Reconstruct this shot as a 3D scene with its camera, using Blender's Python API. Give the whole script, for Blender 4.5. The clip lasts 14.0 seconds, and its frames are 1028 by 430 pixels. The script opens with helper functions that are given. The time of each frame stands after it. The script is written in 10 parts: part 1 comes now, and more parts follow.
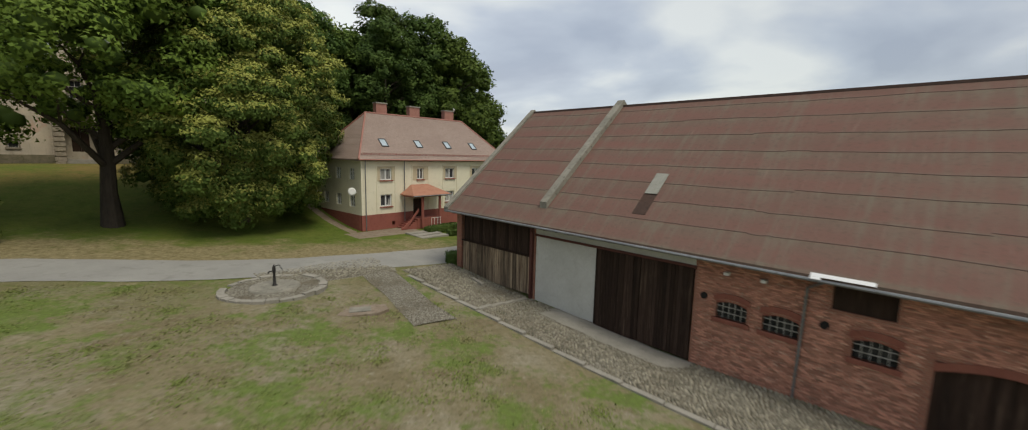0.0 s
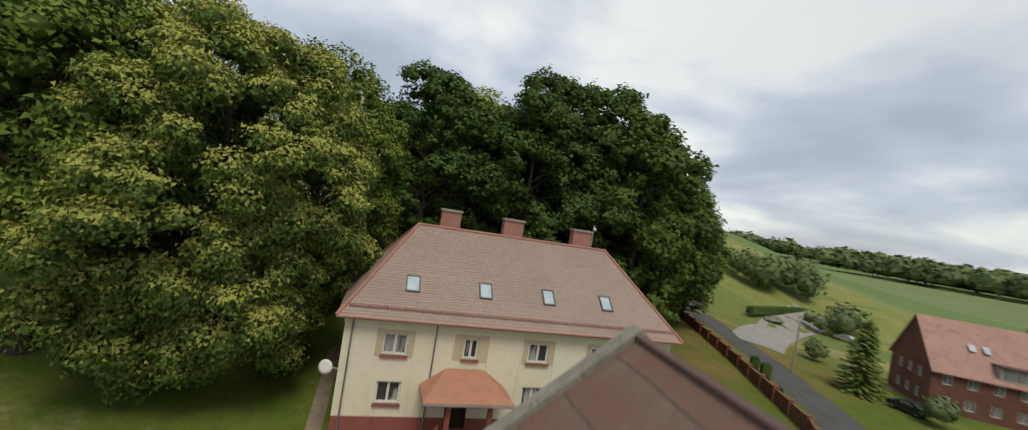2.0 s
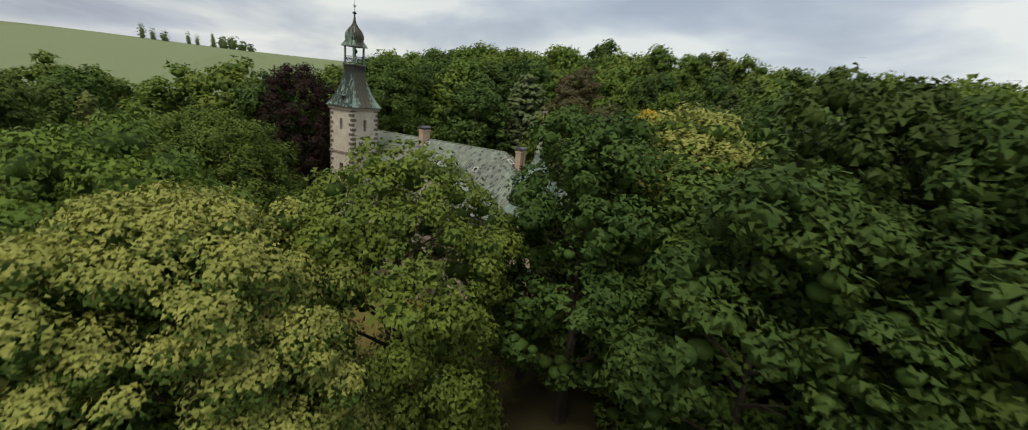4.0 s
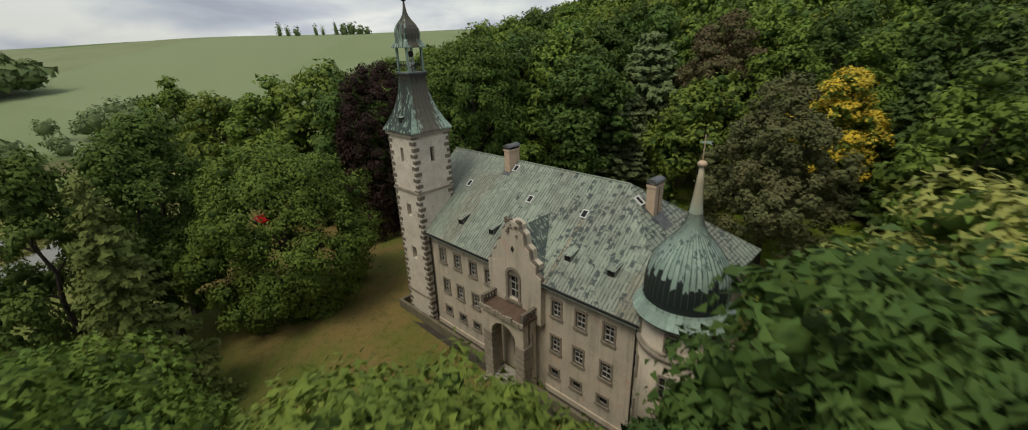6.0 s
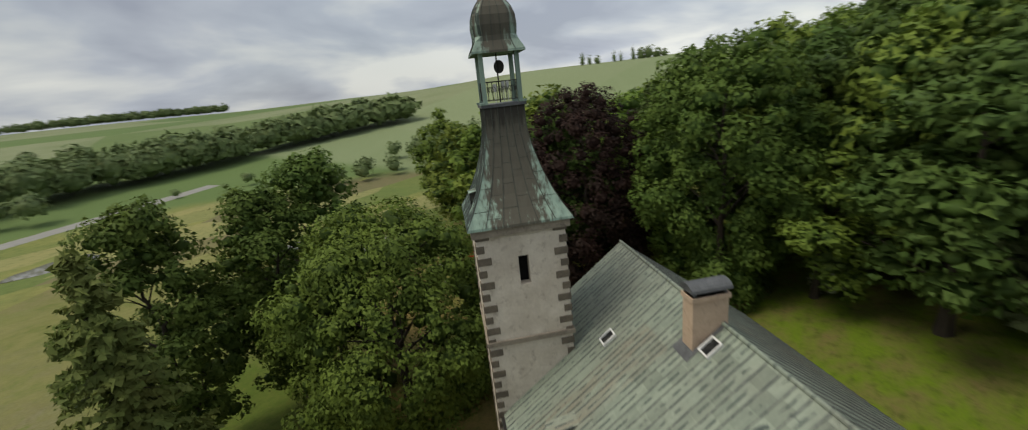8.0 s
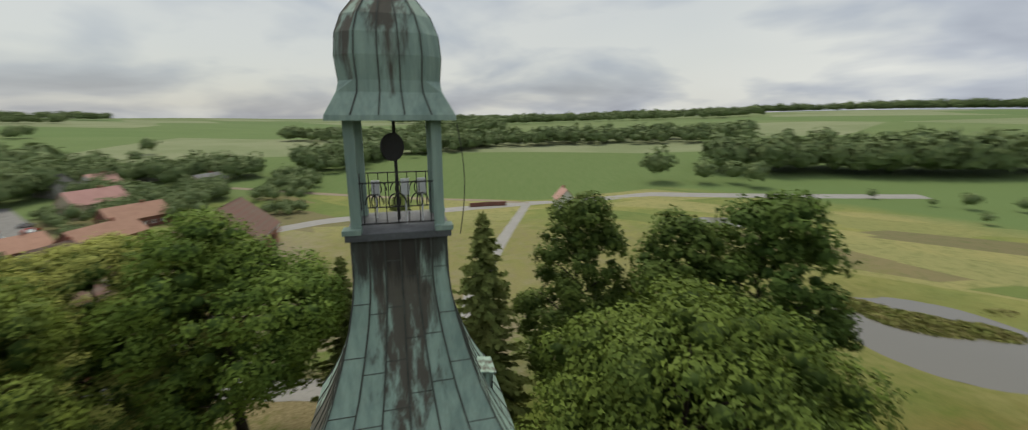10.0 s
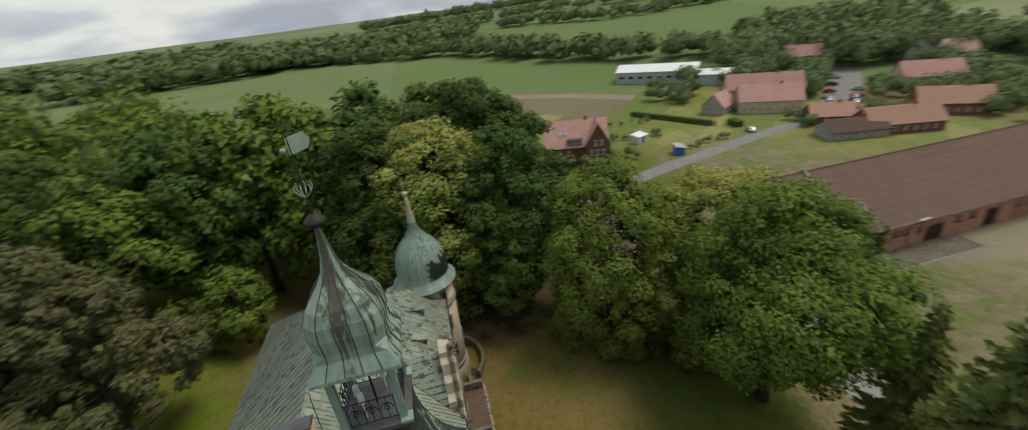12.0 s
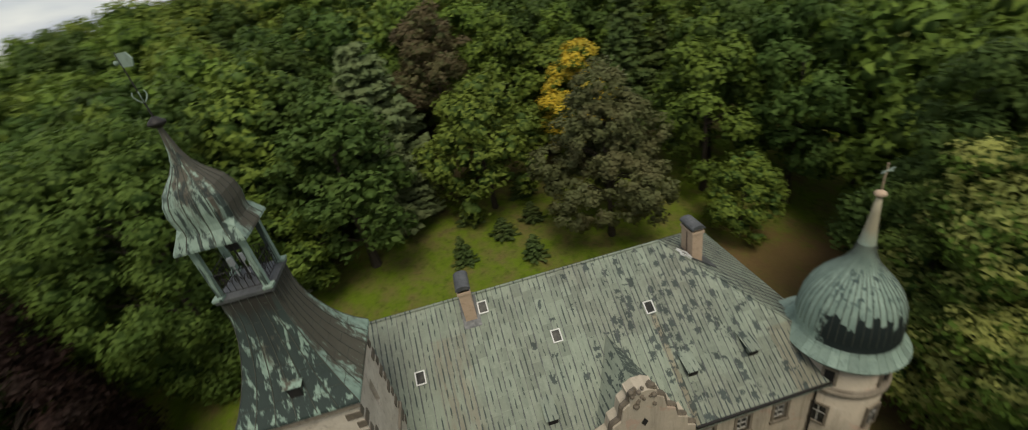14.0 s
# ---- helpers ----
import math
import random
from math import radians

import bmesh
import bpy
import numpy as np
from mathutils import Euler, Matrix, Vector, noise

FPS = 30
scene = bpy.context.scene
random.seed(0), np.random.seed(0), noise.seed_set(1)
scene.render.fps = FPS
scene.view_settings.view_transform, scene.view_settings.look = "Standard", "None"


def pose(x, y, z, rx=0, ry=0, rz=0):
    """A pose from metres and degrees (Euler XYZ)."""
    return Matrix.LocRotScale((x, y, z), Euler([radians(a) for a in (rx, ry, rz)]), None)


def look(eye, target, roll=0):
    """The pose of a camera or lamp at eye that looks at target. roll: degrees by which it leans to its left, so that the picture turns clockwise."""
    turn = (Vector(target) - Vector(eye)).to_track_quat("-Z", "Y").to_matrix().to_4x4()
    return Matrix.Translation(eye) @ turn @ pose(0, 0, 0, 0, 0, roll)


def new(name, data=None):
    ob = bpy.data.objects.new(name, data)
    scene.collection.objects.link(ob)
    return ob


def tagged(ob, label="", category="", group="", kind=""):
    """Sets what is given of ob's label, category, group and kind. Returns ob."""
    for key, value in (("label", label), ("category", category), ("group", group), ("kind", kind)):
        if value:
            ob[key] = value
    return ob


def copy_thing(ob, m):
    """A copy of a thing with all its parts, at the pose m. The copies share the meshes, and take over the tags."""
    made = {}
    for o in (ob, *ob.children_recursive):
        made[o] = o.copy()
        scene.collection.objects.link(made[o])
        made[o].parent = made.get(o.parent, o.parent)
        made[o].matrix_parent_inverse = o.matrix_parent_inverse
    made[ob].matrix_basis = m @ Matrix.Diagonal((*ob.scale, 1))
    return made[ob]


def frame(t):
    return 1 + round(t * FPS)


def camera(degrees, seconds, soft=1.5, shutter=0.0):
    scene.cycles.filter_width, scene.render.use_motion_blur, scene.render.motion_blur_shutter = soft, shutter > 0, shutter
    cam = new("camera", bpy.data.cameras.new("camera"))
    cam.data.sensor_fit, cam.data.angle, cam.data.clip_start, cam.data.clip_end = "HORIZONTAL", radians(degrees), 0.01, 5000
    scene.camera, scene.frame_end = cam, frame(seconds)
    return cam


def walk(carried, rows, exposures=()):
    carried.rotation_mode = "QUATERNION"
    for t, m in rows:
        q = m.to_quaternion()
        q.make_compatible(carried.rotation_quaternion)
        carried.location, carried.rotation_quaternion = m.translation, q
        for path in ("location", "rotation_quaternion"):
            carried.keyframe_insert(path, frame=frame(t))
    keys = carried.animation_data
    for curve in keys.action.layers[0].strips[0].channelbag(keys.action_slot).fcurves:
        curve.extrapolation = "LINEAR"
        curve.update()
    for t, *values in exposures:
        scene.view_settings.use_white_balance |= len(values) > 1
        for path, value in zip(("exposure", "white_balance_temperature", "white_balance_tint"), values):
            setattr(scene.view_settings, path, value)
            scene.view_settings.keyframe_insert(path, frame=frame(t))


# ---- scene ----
cam = camera(99.8, 14.0, soft=1.0, shutter=0.3)
PATH = [
    (0, (2.154, -1.286, 8.55), (2.129, 0.695, 8.276), 1.4),
    (0.5, (4.31, 6.587, 8.241), (4.066, 8.562, 8.041), 2.0),
    (1, (5.721, 14.29, 8.922), (5.229, 16.227, 8.842), 4.3),
    (1.5, (6.362, 21.742, 11.399), (5.6, 23.591, 11.4), 6.6),
    (2, (6.209, 28.304, 15.099), (5.114, 29.977, 15.083), 9.2),
    (2.5, (4.813, 34.399, 19.267), (3.44, 35.85, 19.171), 11.1),
    (3, (2.746, 40.239, 22.776), (1.132, 41.406, 22.6), 10.5),
    (3.5, (-0.073, 45.656, 26.951), (-1.852, 46.511, 26.632), 9.9),
    (4, (-3.718, 51.257, 30.88), (-5.563, 51.824, 30.359), 6.0),
    (6.3, (-27.161, 56.24, 35.273), (-29.022, 56.18, 34.541), -3.0),
    (6.5, (-29.649, 57.068, 35.053), (-31.51, 56.912, 34.338), -3.6),
    (7, (-36.502, 59.01, 34.531), (-38.333, 58.581, 33.853), -4.7),
    (7.2, (-39.349, 59.634, 34.298), (-41.157, 59.092, 33.636), -4.8),
    (9.3, (-68.395, 58.854, 33.278), (-68.522, 56.9, 32.869), -2.85),
    (9.5, (-70.602, 57.475, 33.835), (-70.407, 55.531, 33.408), -1.36),
    (10, (-75.09, 53.594, 35.228), (-74.11, 51.908, 34.784), -0.13),
    (10.5, (-77.686, 48.999, 37.285), (-76.081, 47.918, 36.779), -0.78),
    (11, (-78.173, 44.408, 39.678), (-76.278, 44.125, 39.105), -2.6),
    (11.5, (-76.8, 40.555, 41.8), (-74.979, 40.935, 41.066), -4.6),
    (12, (-73.532, 37.298, 43.587), (-72.039, 38.295, 42.706), -6.8),
    (12.5, (-68.669, 35.179, 44.416), (-67.707, 36.633, 43.436), -9.9),
    (13, (-62.879, 35.028, 44.324), (-62.569, 36.696, 43.264), -13.1),
    (13.5, (-56.657, 37.193, 43.196), (-57.054, 38.857, 42.159), -13.3),
    (14, (-51.032, 41.77, 41.568), (-52.099, 43.142, 40.58), -11.8),
]
EXPOSURE = [(0, 0.03, 7100, 6), (2.5, 0.0, 7100, 6), (4, -0.12, 7100, 6), (7, -0.14, 7100, 6), (9.5, 0.08, 7100, 6), (10.5, 0.12, 7100, 6), (11.5, 0.08, 7100, 6), (12.5, -0.15, 7200, 6), (14, -0.18, 7300, 6)]
walk(cam, [(t, look(eye, target, roll)) for t, eye, target, roll in PATH], EXPOSURE)

# ---- light ----
world = bpy.data.worlds.new("overcast_sky")
scene.world = world
world.use_nodes = True
SUN_EL, SUN_AZ = radians(62), radians(135)


def build_sky():
    nt = world.node_tree
    nt.nodes.clear()
    out = nt.nodes.new("ShaderNodeOutputWorld")
    bg = nt.nodes.new("ShaderNodeBackground")
    sky = nt.nodes.new("ShaderNodeTexSky")
    sky.sky_type = "NISHITA"
    sky.sun_disc = False
    sky.sun_elevation, sky.sun_rotation = SUN_EL, SUN_AZ
    sky.air_density, sky.dust_density = 1.0, 2.0
    tc = nt.nodes.new("ShaderNodeTexCoord")
    sep = nt.nodes.new("ShaderNodeSeparateXYZ")
    nt.links.new(tc.outputs["Generated"], sep.inputs[0])
    # flatten the dome into a cloud layer: direction / (height + c)
    add = nt.nodes.new("ShaderNodeMath")
    add.operation = "ADD"
    add.inputs[1].default_value = 0.27
    absz = nt.nodes.new("ShaderNodeMath")
    absz.operation = "ABSOLUTE"
    nt.links.new(sep.outputs[2], absz.inputs[0])
    nt.links.new(absz.outputs[0], add.inputs[0])
    div = nt.nodes.new("ShaderNodeVectorMath")
    div.operation = "DIVIDE"
    comb = nt.nodes.new("ShaderNodeCombineXYZ")
    for i in range(3):
        nt.links.new(add.outputs[0], comb.inputs[i])
    nt.links.new(tc.outputs["Generated"], div.inputs[0])
    nt.links.new(comb.outputs[0], div.inputs[1])
    noise1 = nt.nodes.new("ShaderNodeTexNoise")
    noise1.inputs["Scale"].default_value = 1.25
    noise1.inputs["Detail"].default_value = 5
    noise1.inputs["Roughness"].default_value = 0.46
    noise1.inputs["Distortion"].default_value = 0.25
    nt.links.new(div.outputs[0], noise1.inputs["Vector"])
    ramp = nt.nodes.new("ShaderNodeValToRGB")
    ramp.color_ramp.elements[0].position = 0.36
    ramp.color_ramp.elements[0].color = (0.42, 0.47, 0.61, 1)
    ramp.color_ramp.elements[1].position = 0.6
    ramp.color_ramp.elements[1].color = (0.88, 0.92, 0.97, 1)
    mid = ramp.color_ramp.elements.new(0.47)
    mid.color = (0.56, 0.62, 0.76, 1)
    nt.links.new(noise1.outputs["Fac"], ramp.inputs[0])
    noise2 = nt.nodes.new("ShaderNodeTexNoise")
    noise2.inputs["Scale"].default_value = 0.45
    noise2.inputs["Detail"].default_value = 3
    nt.links.new(div.outputs[0], noise2.inputs["Vector"])
    cover = nt.nodes.new("ShaderNodeMapRange")
    cover.inputs[1].default_value, cover.inputs[2].default_value = 0.3, 0.62
    cover.inputs[3].default_value, cover.inputs[4].default_value = 1.0, 0.68
    nt.links.new(noise2.outputs["Fac"], cover.inputs[0])
    scale_sky = nt.nodes.new("ShaderNodeVectorMath")
    scale_sky.operation = "SCALE"
    scale_sky.inputs[3].default_value = 0.12
    nt.links.new(sky.outputs[0], scale_sky.inputs[0])
    mix = nt.nodes.new("ShaderNodeMix")
    mix.data_type = "RGBA"
    nt.links.new(cover.outputs[0], mix.inputs[0])
    nt.links.new(scale_sky.outputs[0], mix.inputs[6])
    nt.links.new(ramp.outputs[0], mix.inputs[7])
    # the cloud is thinner to the north-west and heavier to the south-east
    lean = nt.nodes.new("ShaderNodeVectorMath")
    lean.operation = "DOT_PRODUCT"
    lean.inputs[1].default_value = (math.cos(radians(130)), math.sin(radians(130)), 0)
    nt.links.new(tc.outputs["Generated"], lean.inputs[0])
    thin = nt.nodes.new("ShaderNodeMapRange")
    thin.inputs[1].default_value, thin.inputs[2].default_value = -1, 1
    thin.inputs[3].default_value, thin.inputs[4].default_value = 0.74, 1.17
    nt.links.new(lean.outputs["Value"], thin.inputs[0])
    deck = nt.nodes.new("ShaderNodeVectorMath")
    deck.operation = "SCALE"
    nt.links.new(mix.outputs[2], deck.inputs[0])
    nt.links.new(thin.outputs[0], deck.inputs[3])
    nt.links.new(deck.outputs[0], bg.inputs[0])
    bg.inputs[1].default_value = 0.95
    nt.links.new(bg.outputs[0], out.inputs[0])


build_sky()
sun_data = bpy.data.lights.new("sun", "SUN")
sun_data.energy, sun_data.angle, sun_data.color = 2.0, radians(25), (1.0, 0.95, 0.86)
sun = new("sun", sun_data)
sun.rotation_euler = (radians(90) - SUN_EL, 0, radians(180) - SUN_AZ)


# ---- materials ----
def tree_of(name):
    m = bpy.data.materials.new(name)
    m.use_nodes = True
    nt = m.node_tree
    nt.nodes.clear()
    out = nt.nodes.new("ShaderNodeOutputMaterial")
    bsdf = nt.nodes.new("ShaderNodeBsdfPrincipled")
    nt.links.new(bsdf.outputs[0], out.inputs[0])
    return m, nt, bsdf, out


def position(nt, scale=(1, 1, 1), turn=0.0):
    geo = nt.nodes.new("ShaderNodeNewGeometry")
    mp = nt.nodes.new("ShaderNodeMapping")
    mp.vector_type = "TEXTURE" if turn else "POINT"
    if turn:
        # undo the building's turn first, then stretch
        mp.inputs["Rotation"].default_value = (0, 0, turn)
        nt.links.new(geo.outputs["Position"], mp.inputs[0])
        mp2 = nt.nodes.new("ShaderNodeMapping")
        mp2.inputs["Scale"].default_value = scale
        nt.links.new(mp.outputs[0], mp2.inputs[0])
        return mp2.outputs[0]
    mp.inputs["Scale"].default_value = scale
    nt.links.new(geo.outputs["Position"], mp.inputs[0])
    return mp.outputs[0]


def noise_at(nt, vec, scale, detail=4, rough=0.55, dist=0.0):
    n = nt.nodes.new("ShaderNodeTexNoise")
    n.inputs["Scale"].default_value = scale
    n.inputs["Detail"].default_value = detail
    n.inputs["Roughness"].default_value = rough
    n.inputs["Distortion"].default_value = dist
    nt.links.new(vec, n.inputs["Vector"])
    return n.outputs["Fac"]


def ramp_of(nt, fac, lo, hi, a=0.0, b=1.0):
    r = nt.nodes.new("ShaderNodeMapRange")
    r.inputs[1].default_value, r.inputs[2].default_value = lo, hi
    r.inputs[3].default_value, r.inputs[4].default_value = a, b
    nt.links.new(fac, r.inputs[0])
    return r.outputs[0]


def mix_rgb(nt, fac, a, b, blend="MIX"):
    n = nt.nodes.new("ShaderNodeMix")
    n.data_type, n.blend_type = "RGBA", blend
    for v, i in ((fac, 0), (a, 6), (b, 7)):
        if isinstance(v, (int, float)):
            n.inputs[i].default_value = v
        elif isinstance(v, tuple):
            n.inputs[i].default_value = (*v, 1)
        else:
            nt.links.new(v, n.inputs[i])
    return n.outputs[2]


def calc(nt, op, a, b=0.0):
    n = nt.nodes.new("ShaderNodeMath")
    n.operation = op
    for v, i in ((a, 0), (b, 1)):
        if isinstance(v, (int, float)):
            n.inputs[i].default_value = v
        else:
            nt.links.new(v, n.inputs[i])
    return n.outputs[0]


def bump_in(nt, bsdf, height, strength=0.4, dist=0.02):
    b = nt.nodes.new("ShaderNodeBump")
    b.inputs["Strength"].default_value = strength
    b.inputs["Distance"].default_value = dist
    nt.links.new(height, b.inputs["Height"])
    nt.links.new(b.outputs[0], bsdf.inputs["Normal"])


def worn(name, base, other, stain, scale=1.0, fine=14.0, rough=0.8, metal=0.0, bump=0.3, amount=0.5, stretch=(1, 1, 1), turn=0.0, vary=0.0, bdist=0.01, spec=0.4):
    """Two tones blended by broad noise, stains by a second one, fine grain in the relief."""
    m, nt, bsdf, out = tree_of(name)
    vec = position(nt, stretch, turn)
    n1 = noise_at(nt, vec, scale, 5, 0.6)
    n2 = noise_at(nt, vec, scale * 3.1, 6, 0.65, 0.4)
    n3 = noise_at(nt, vec, fine, 3, 0.6)
    col = mix_rgb(nt, ramp_of(nt, n1, 0.35, 0.65), base, other)
    col = mix_rgb(nt, calc(nt, "MULTIPLY", ramp_of(nt, n2, 0.55, 0.7), amount), col, stain)
    col = mix_rgb(nt, ramp_of(nt, n3, 0.3, 0.7, 0.0, 0.22), col, stain, "MIX")
    if vary == "island":
        geo = nt.nodes.new("ShaderNodeNewGeometry")
        hsv = nt.nodes.new("ShaderNodeHueSaturation")
        nt.links.new(ramp_of(nt, geo.outputs["Random Per Island"], 0, 1, 0.6, 1.4), hsv.inputs["Value"])
        nt.links.new(col, hsv.inputs["Color"])
        col = hsv.outputs[0]
    elif vary:
        oi = nt.nodes.new("ShaderNodeObjectInfo")
        hsv = nt.nodes.new("ShaderNodeHueSaturation")
        nt.links.new(ramp_of(nt, oi.outputs["Random"], 0, 1, 1 - vary, 1 + vary), hsv.inputs["Value"])
        nt.links.new(col, hsv.inputs["Color"])
        col = hsv.outputs[0]
    nt.links.new(col, bsdf.inputs["Base Color"])
    nt.links.new(ramp_of(nt, n2, 0.3, 0.7, rough - 0.1, min(1.0, rough + 0.1)), bsdf.inputs["Roughness"])
    bsdf.inputs["Metallic"].default_value = metal
    bsdf.inputs["Specular IOR Level"].default_value = spec
    bump_in(nt, bsdf, n3, bump, bdist)
    return m


PALACE_TURN = radians(44.5)
PAL = Vector((-68.15, 46.75))
M = {}


def stucco_of():
    """Old plaster: buff and grey fields, pinkish patches where it has come off, dark runs of damp."""
    m, nt, bsdf, out = tree_of("aged_stucco")
    vec = position(nt)
    field = noise_at(nt, vec, 0.45, 5, 0.6)
    patch_n = noise_at(nt, position(nt, (1, 1, 0.8)), 0.62, 7, 0.68, 0.6)
    runs = noise_at(nt, position(nt, (1.5, 1.5, 0.16)), 1.0, 5, 0.65)
    blot = noise_at(nt, vec, 2.4, 6, 0.7)
    grain = noise_at(nt, vec, 11, 4, 0.65)
    col = mix_rgb(nt, ramp_of(nt, field, 0.36, 0.64), (0.58, 0.5, 0.395), (0.46, 0.405, 0.325))
    col = mix_rgb(nt, ramp_of(nt, patch_n, 0.58, 0.63, 0, 0.75), col, (0.55, 0.38, 0.3))
    col = mix_rgb(nt, ramp_of(nt, patch_n, 0.38, 0.33, 0, 0.6), col, (0.66, 0.6, 0.51))
    col = mix_rgb(nt, ramp_of(nt, runs, 0.52, 0.7, 0, 0.65), col, (0.25, 0.215, 0.165))
    col = mix_rgb(nt, ramp_of(nt, blot, 0.58, 0.72, 0, 0.6), col, (0.29, 0.24, 0.185))
    col = mix_rgb(nt, ramp_of(nt, grain, 0.3, 0.7, 0, 0.25), col, (0.3, 0.26, 0.2))
    nt.links.new(col, bsdf.inputs["Base Color"])
    bsdf.inputs["Roughness"].default_value = 0.92
    bsdf.inputs["Specular IOR Level"].default_value = 0.25
    bump_in(nt, bsdf, calc(nt, "ADD", grain, ramp_of(nt, patch_n, 0.58, 0.63, 0.8, 0)), 0.5, 0.02)
    return m


M["stucco"] = stucco_of()
M["tower_stone"] = worn("pale_rubble_render", (0.72, 0.65, 0.55), (0.58, 0.51, 0.42), (0.36, 0.3, 0.24), 0.8, 7, 0.9, bump=0.6, amount=0.7)
M["dark_stone"] = worn("dark_sandstone", (0.2, 0.165, 0.125), (0.13, 0.11, 0.085), (0.07, 0.06, 0.05), 1.5, 12, 0.9, bump=0.5)
M["trim_stone"] = worn("sandstone_trim", (0.36, 0.31, 0.245), (0.25, 0.21, 0.165), (0.13, 0.11, 0.085), 1.2, 12, 0.9, bump=0.5, amount=0.8)
M["surround_stone"] = worn("sooty_window_stone", (0.2, 0.17, 0.13), (0.27, 0.23, 0.18), (0.1, 0.085, 0.065), 1.6, 14, 0.92, bump=0.5, amount=0.7)
M["stained_deck"] = worn("brown_stained_deck", (0.075, 0.042, 0.026), (0.12, 0.075, 0.05), (0.22, 0.18, 0.14), 0.9, 9, 0.9, bump=0.5, amount=0.55, stretch=(2.2, 0.6, 1), turn=0.78)
M["chimney_brick"] = worn("buff_chimney_brick", (0.6, 0.45, 0.33), (0.52, 0.38, 0.27), (0.3, 0.22, 0.16), 1.5, 10, 0.9)
M["iron"] = worn("black_wrought_iron", (0.015, 0.015, 0.015), (0.02, 0.019, 0.018), (0.04, 0.025, 0.018), 3, 20, 0.6, 0.0)
M["lead"] = worn("grey_lead_sheet", (0.16, 0.165, 0.17), (0.1, 0.105, 0.11), (0.06, 0.06, 0.06), 1.5, 12, 0.55, 0.4)
M["white_paint"] = worn("white_paint", (0.78, 0.78, 0.76), (0.7, 0.7, 0.68), (0.5, 0.49, 0.46), 1.0, 14, 0.5, bump=0.1, amount=0.3)
M["old_white"] = worn("peeling_white_paint", (0.5, 0.49, 0.45), (0.36, 0.35, 0.32), (0.16, 0.14, 0.12), 4, 18, 0.85, amount=0.7)
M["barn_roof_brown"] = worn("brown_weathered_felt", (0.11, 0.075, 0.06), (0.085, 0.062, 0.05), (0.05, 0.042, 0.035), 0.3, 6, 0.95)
M["roof_joint"] = worn("dark_roof_joint", (0.1, 0.063, 0.053), (0.115, 0.073, 0.061), (0.05, 0.04, 0.035), 1.0, 9, 0.95)
M["concrete"] = worn("old_concrete", (0.33, 0.31, 0.27), (0.26, 0.245, 0.21), (0.14, 0.13, 0.11), 0.8, 10, 0.95, bump=0.4)
M["concrete_trim"] = worn("mossy_concrete_coping", (0.3, 0.28, 0.24), (0.2, 0.19, 0.16), (0.09, 0.09, 0.07), 1.2, 9, 0.95, bump=0.5, amount=0.8)
M["wood_dark"] = worn("dark_creosoted_planks", (0.04, 0.023, 0.017), (0.024, 0.015, 0.012), (0.13, 0.092, 0.065), 1.3, 9, 0.85, bump=0.5, amount=0.6, stretch=(3.0, 3.0, 0.16), vary=0.4, spec=0.15)
M["wood_worn"] = worn("sun_bleached_planks", (0.36, 0.275, 0.185), (0.13, 0.088, 0.06), (0.025, 0.018, 0.013), 2.2, 10, 0.9, bump=0.6, amount=0.95, stretch=(3.2, 3.2, 0.2), vary=0.5)
M["red_timber"] = worn("red_brown_timber", (0.13, 0.045, 0.035), (0.1, 0.035, 0.028), (0.05, 0.02, 0.018), 1.2, 10, 0.75)
M["white_render"] = worn("white_rendered_panel", (0.6, 0.6, 0.56), (0.52, 0.52, 0.48), (0.4, 0.39, 0.34), 0.5, 8, 0.9, amount=0.4)
M["zinc"] = worn("zinc_sheet", (0.3, 0.31, 0.32), (0.22, 0.23, 0.24), (0.14, 0.14, 0.14), 1.2, 10, 0.45, 0.6)
# near-black, painting in the shade inside rooms and openings
M["dark_void"] = worn("dark_interior", (0.02, 0.018, 0.016), (0.015, 0.013, 0.012), (0.01, 0.01, 0.01), 1, 6, 1.0)
M["cream"] = worn("cream_render", (0.78, 0.735, 0.58), (0.74, 0.69, 0.54), (0.5, 0.46, 0.36), 0.6, 16, 0.9, amount=0.35)
M["niche_cream"] = worn("beige_niche_render", (0.56, 0.48, 0.34), (0.51, 0.43, 0.3), (0.38, 0.32, 0.22), 0.7, 14, 0.9, amount=0.4)
M["red_plinth"] = worn("red_painted_plinth", (0.3, 0.1, 0.075), (0.26, 0.085, 0.065), (0.17, 0.06, 0.05), 0.8, 14, 0.85, amount=0.4)
M["porch_roof"] = worn("orange_clay_tiles", (0.37, 0.18, 0.12), (0.32, 0.15, 0.1), (0.23, 0.105, 0.07), 1.2, 9, 0.75, vary=0.15)
M["ridge_tile"] = worn("clay_ridge_tiles", (0.4, 0.2, 0.16), (0.34, 0.16, 0.13), (0.22, 0.1, 0.085), 1.2, 9, 0.8)
M["asphalt"] = worn("grey_asphalt", (0.085, 0.085, 0.085), (0.065, 0.065, 0.066), (0.045, 0.045, 0.045), 0.4, 8, 0.9)
M["street_paving"] = worn("pale_worn_paving", (0.235, 0.23, 0.22), (0.19, 0.187, 0.18), (0.13, 0.127, 0.12), 0.4, 7, 0.93, bump=0.3, amount=0.6)
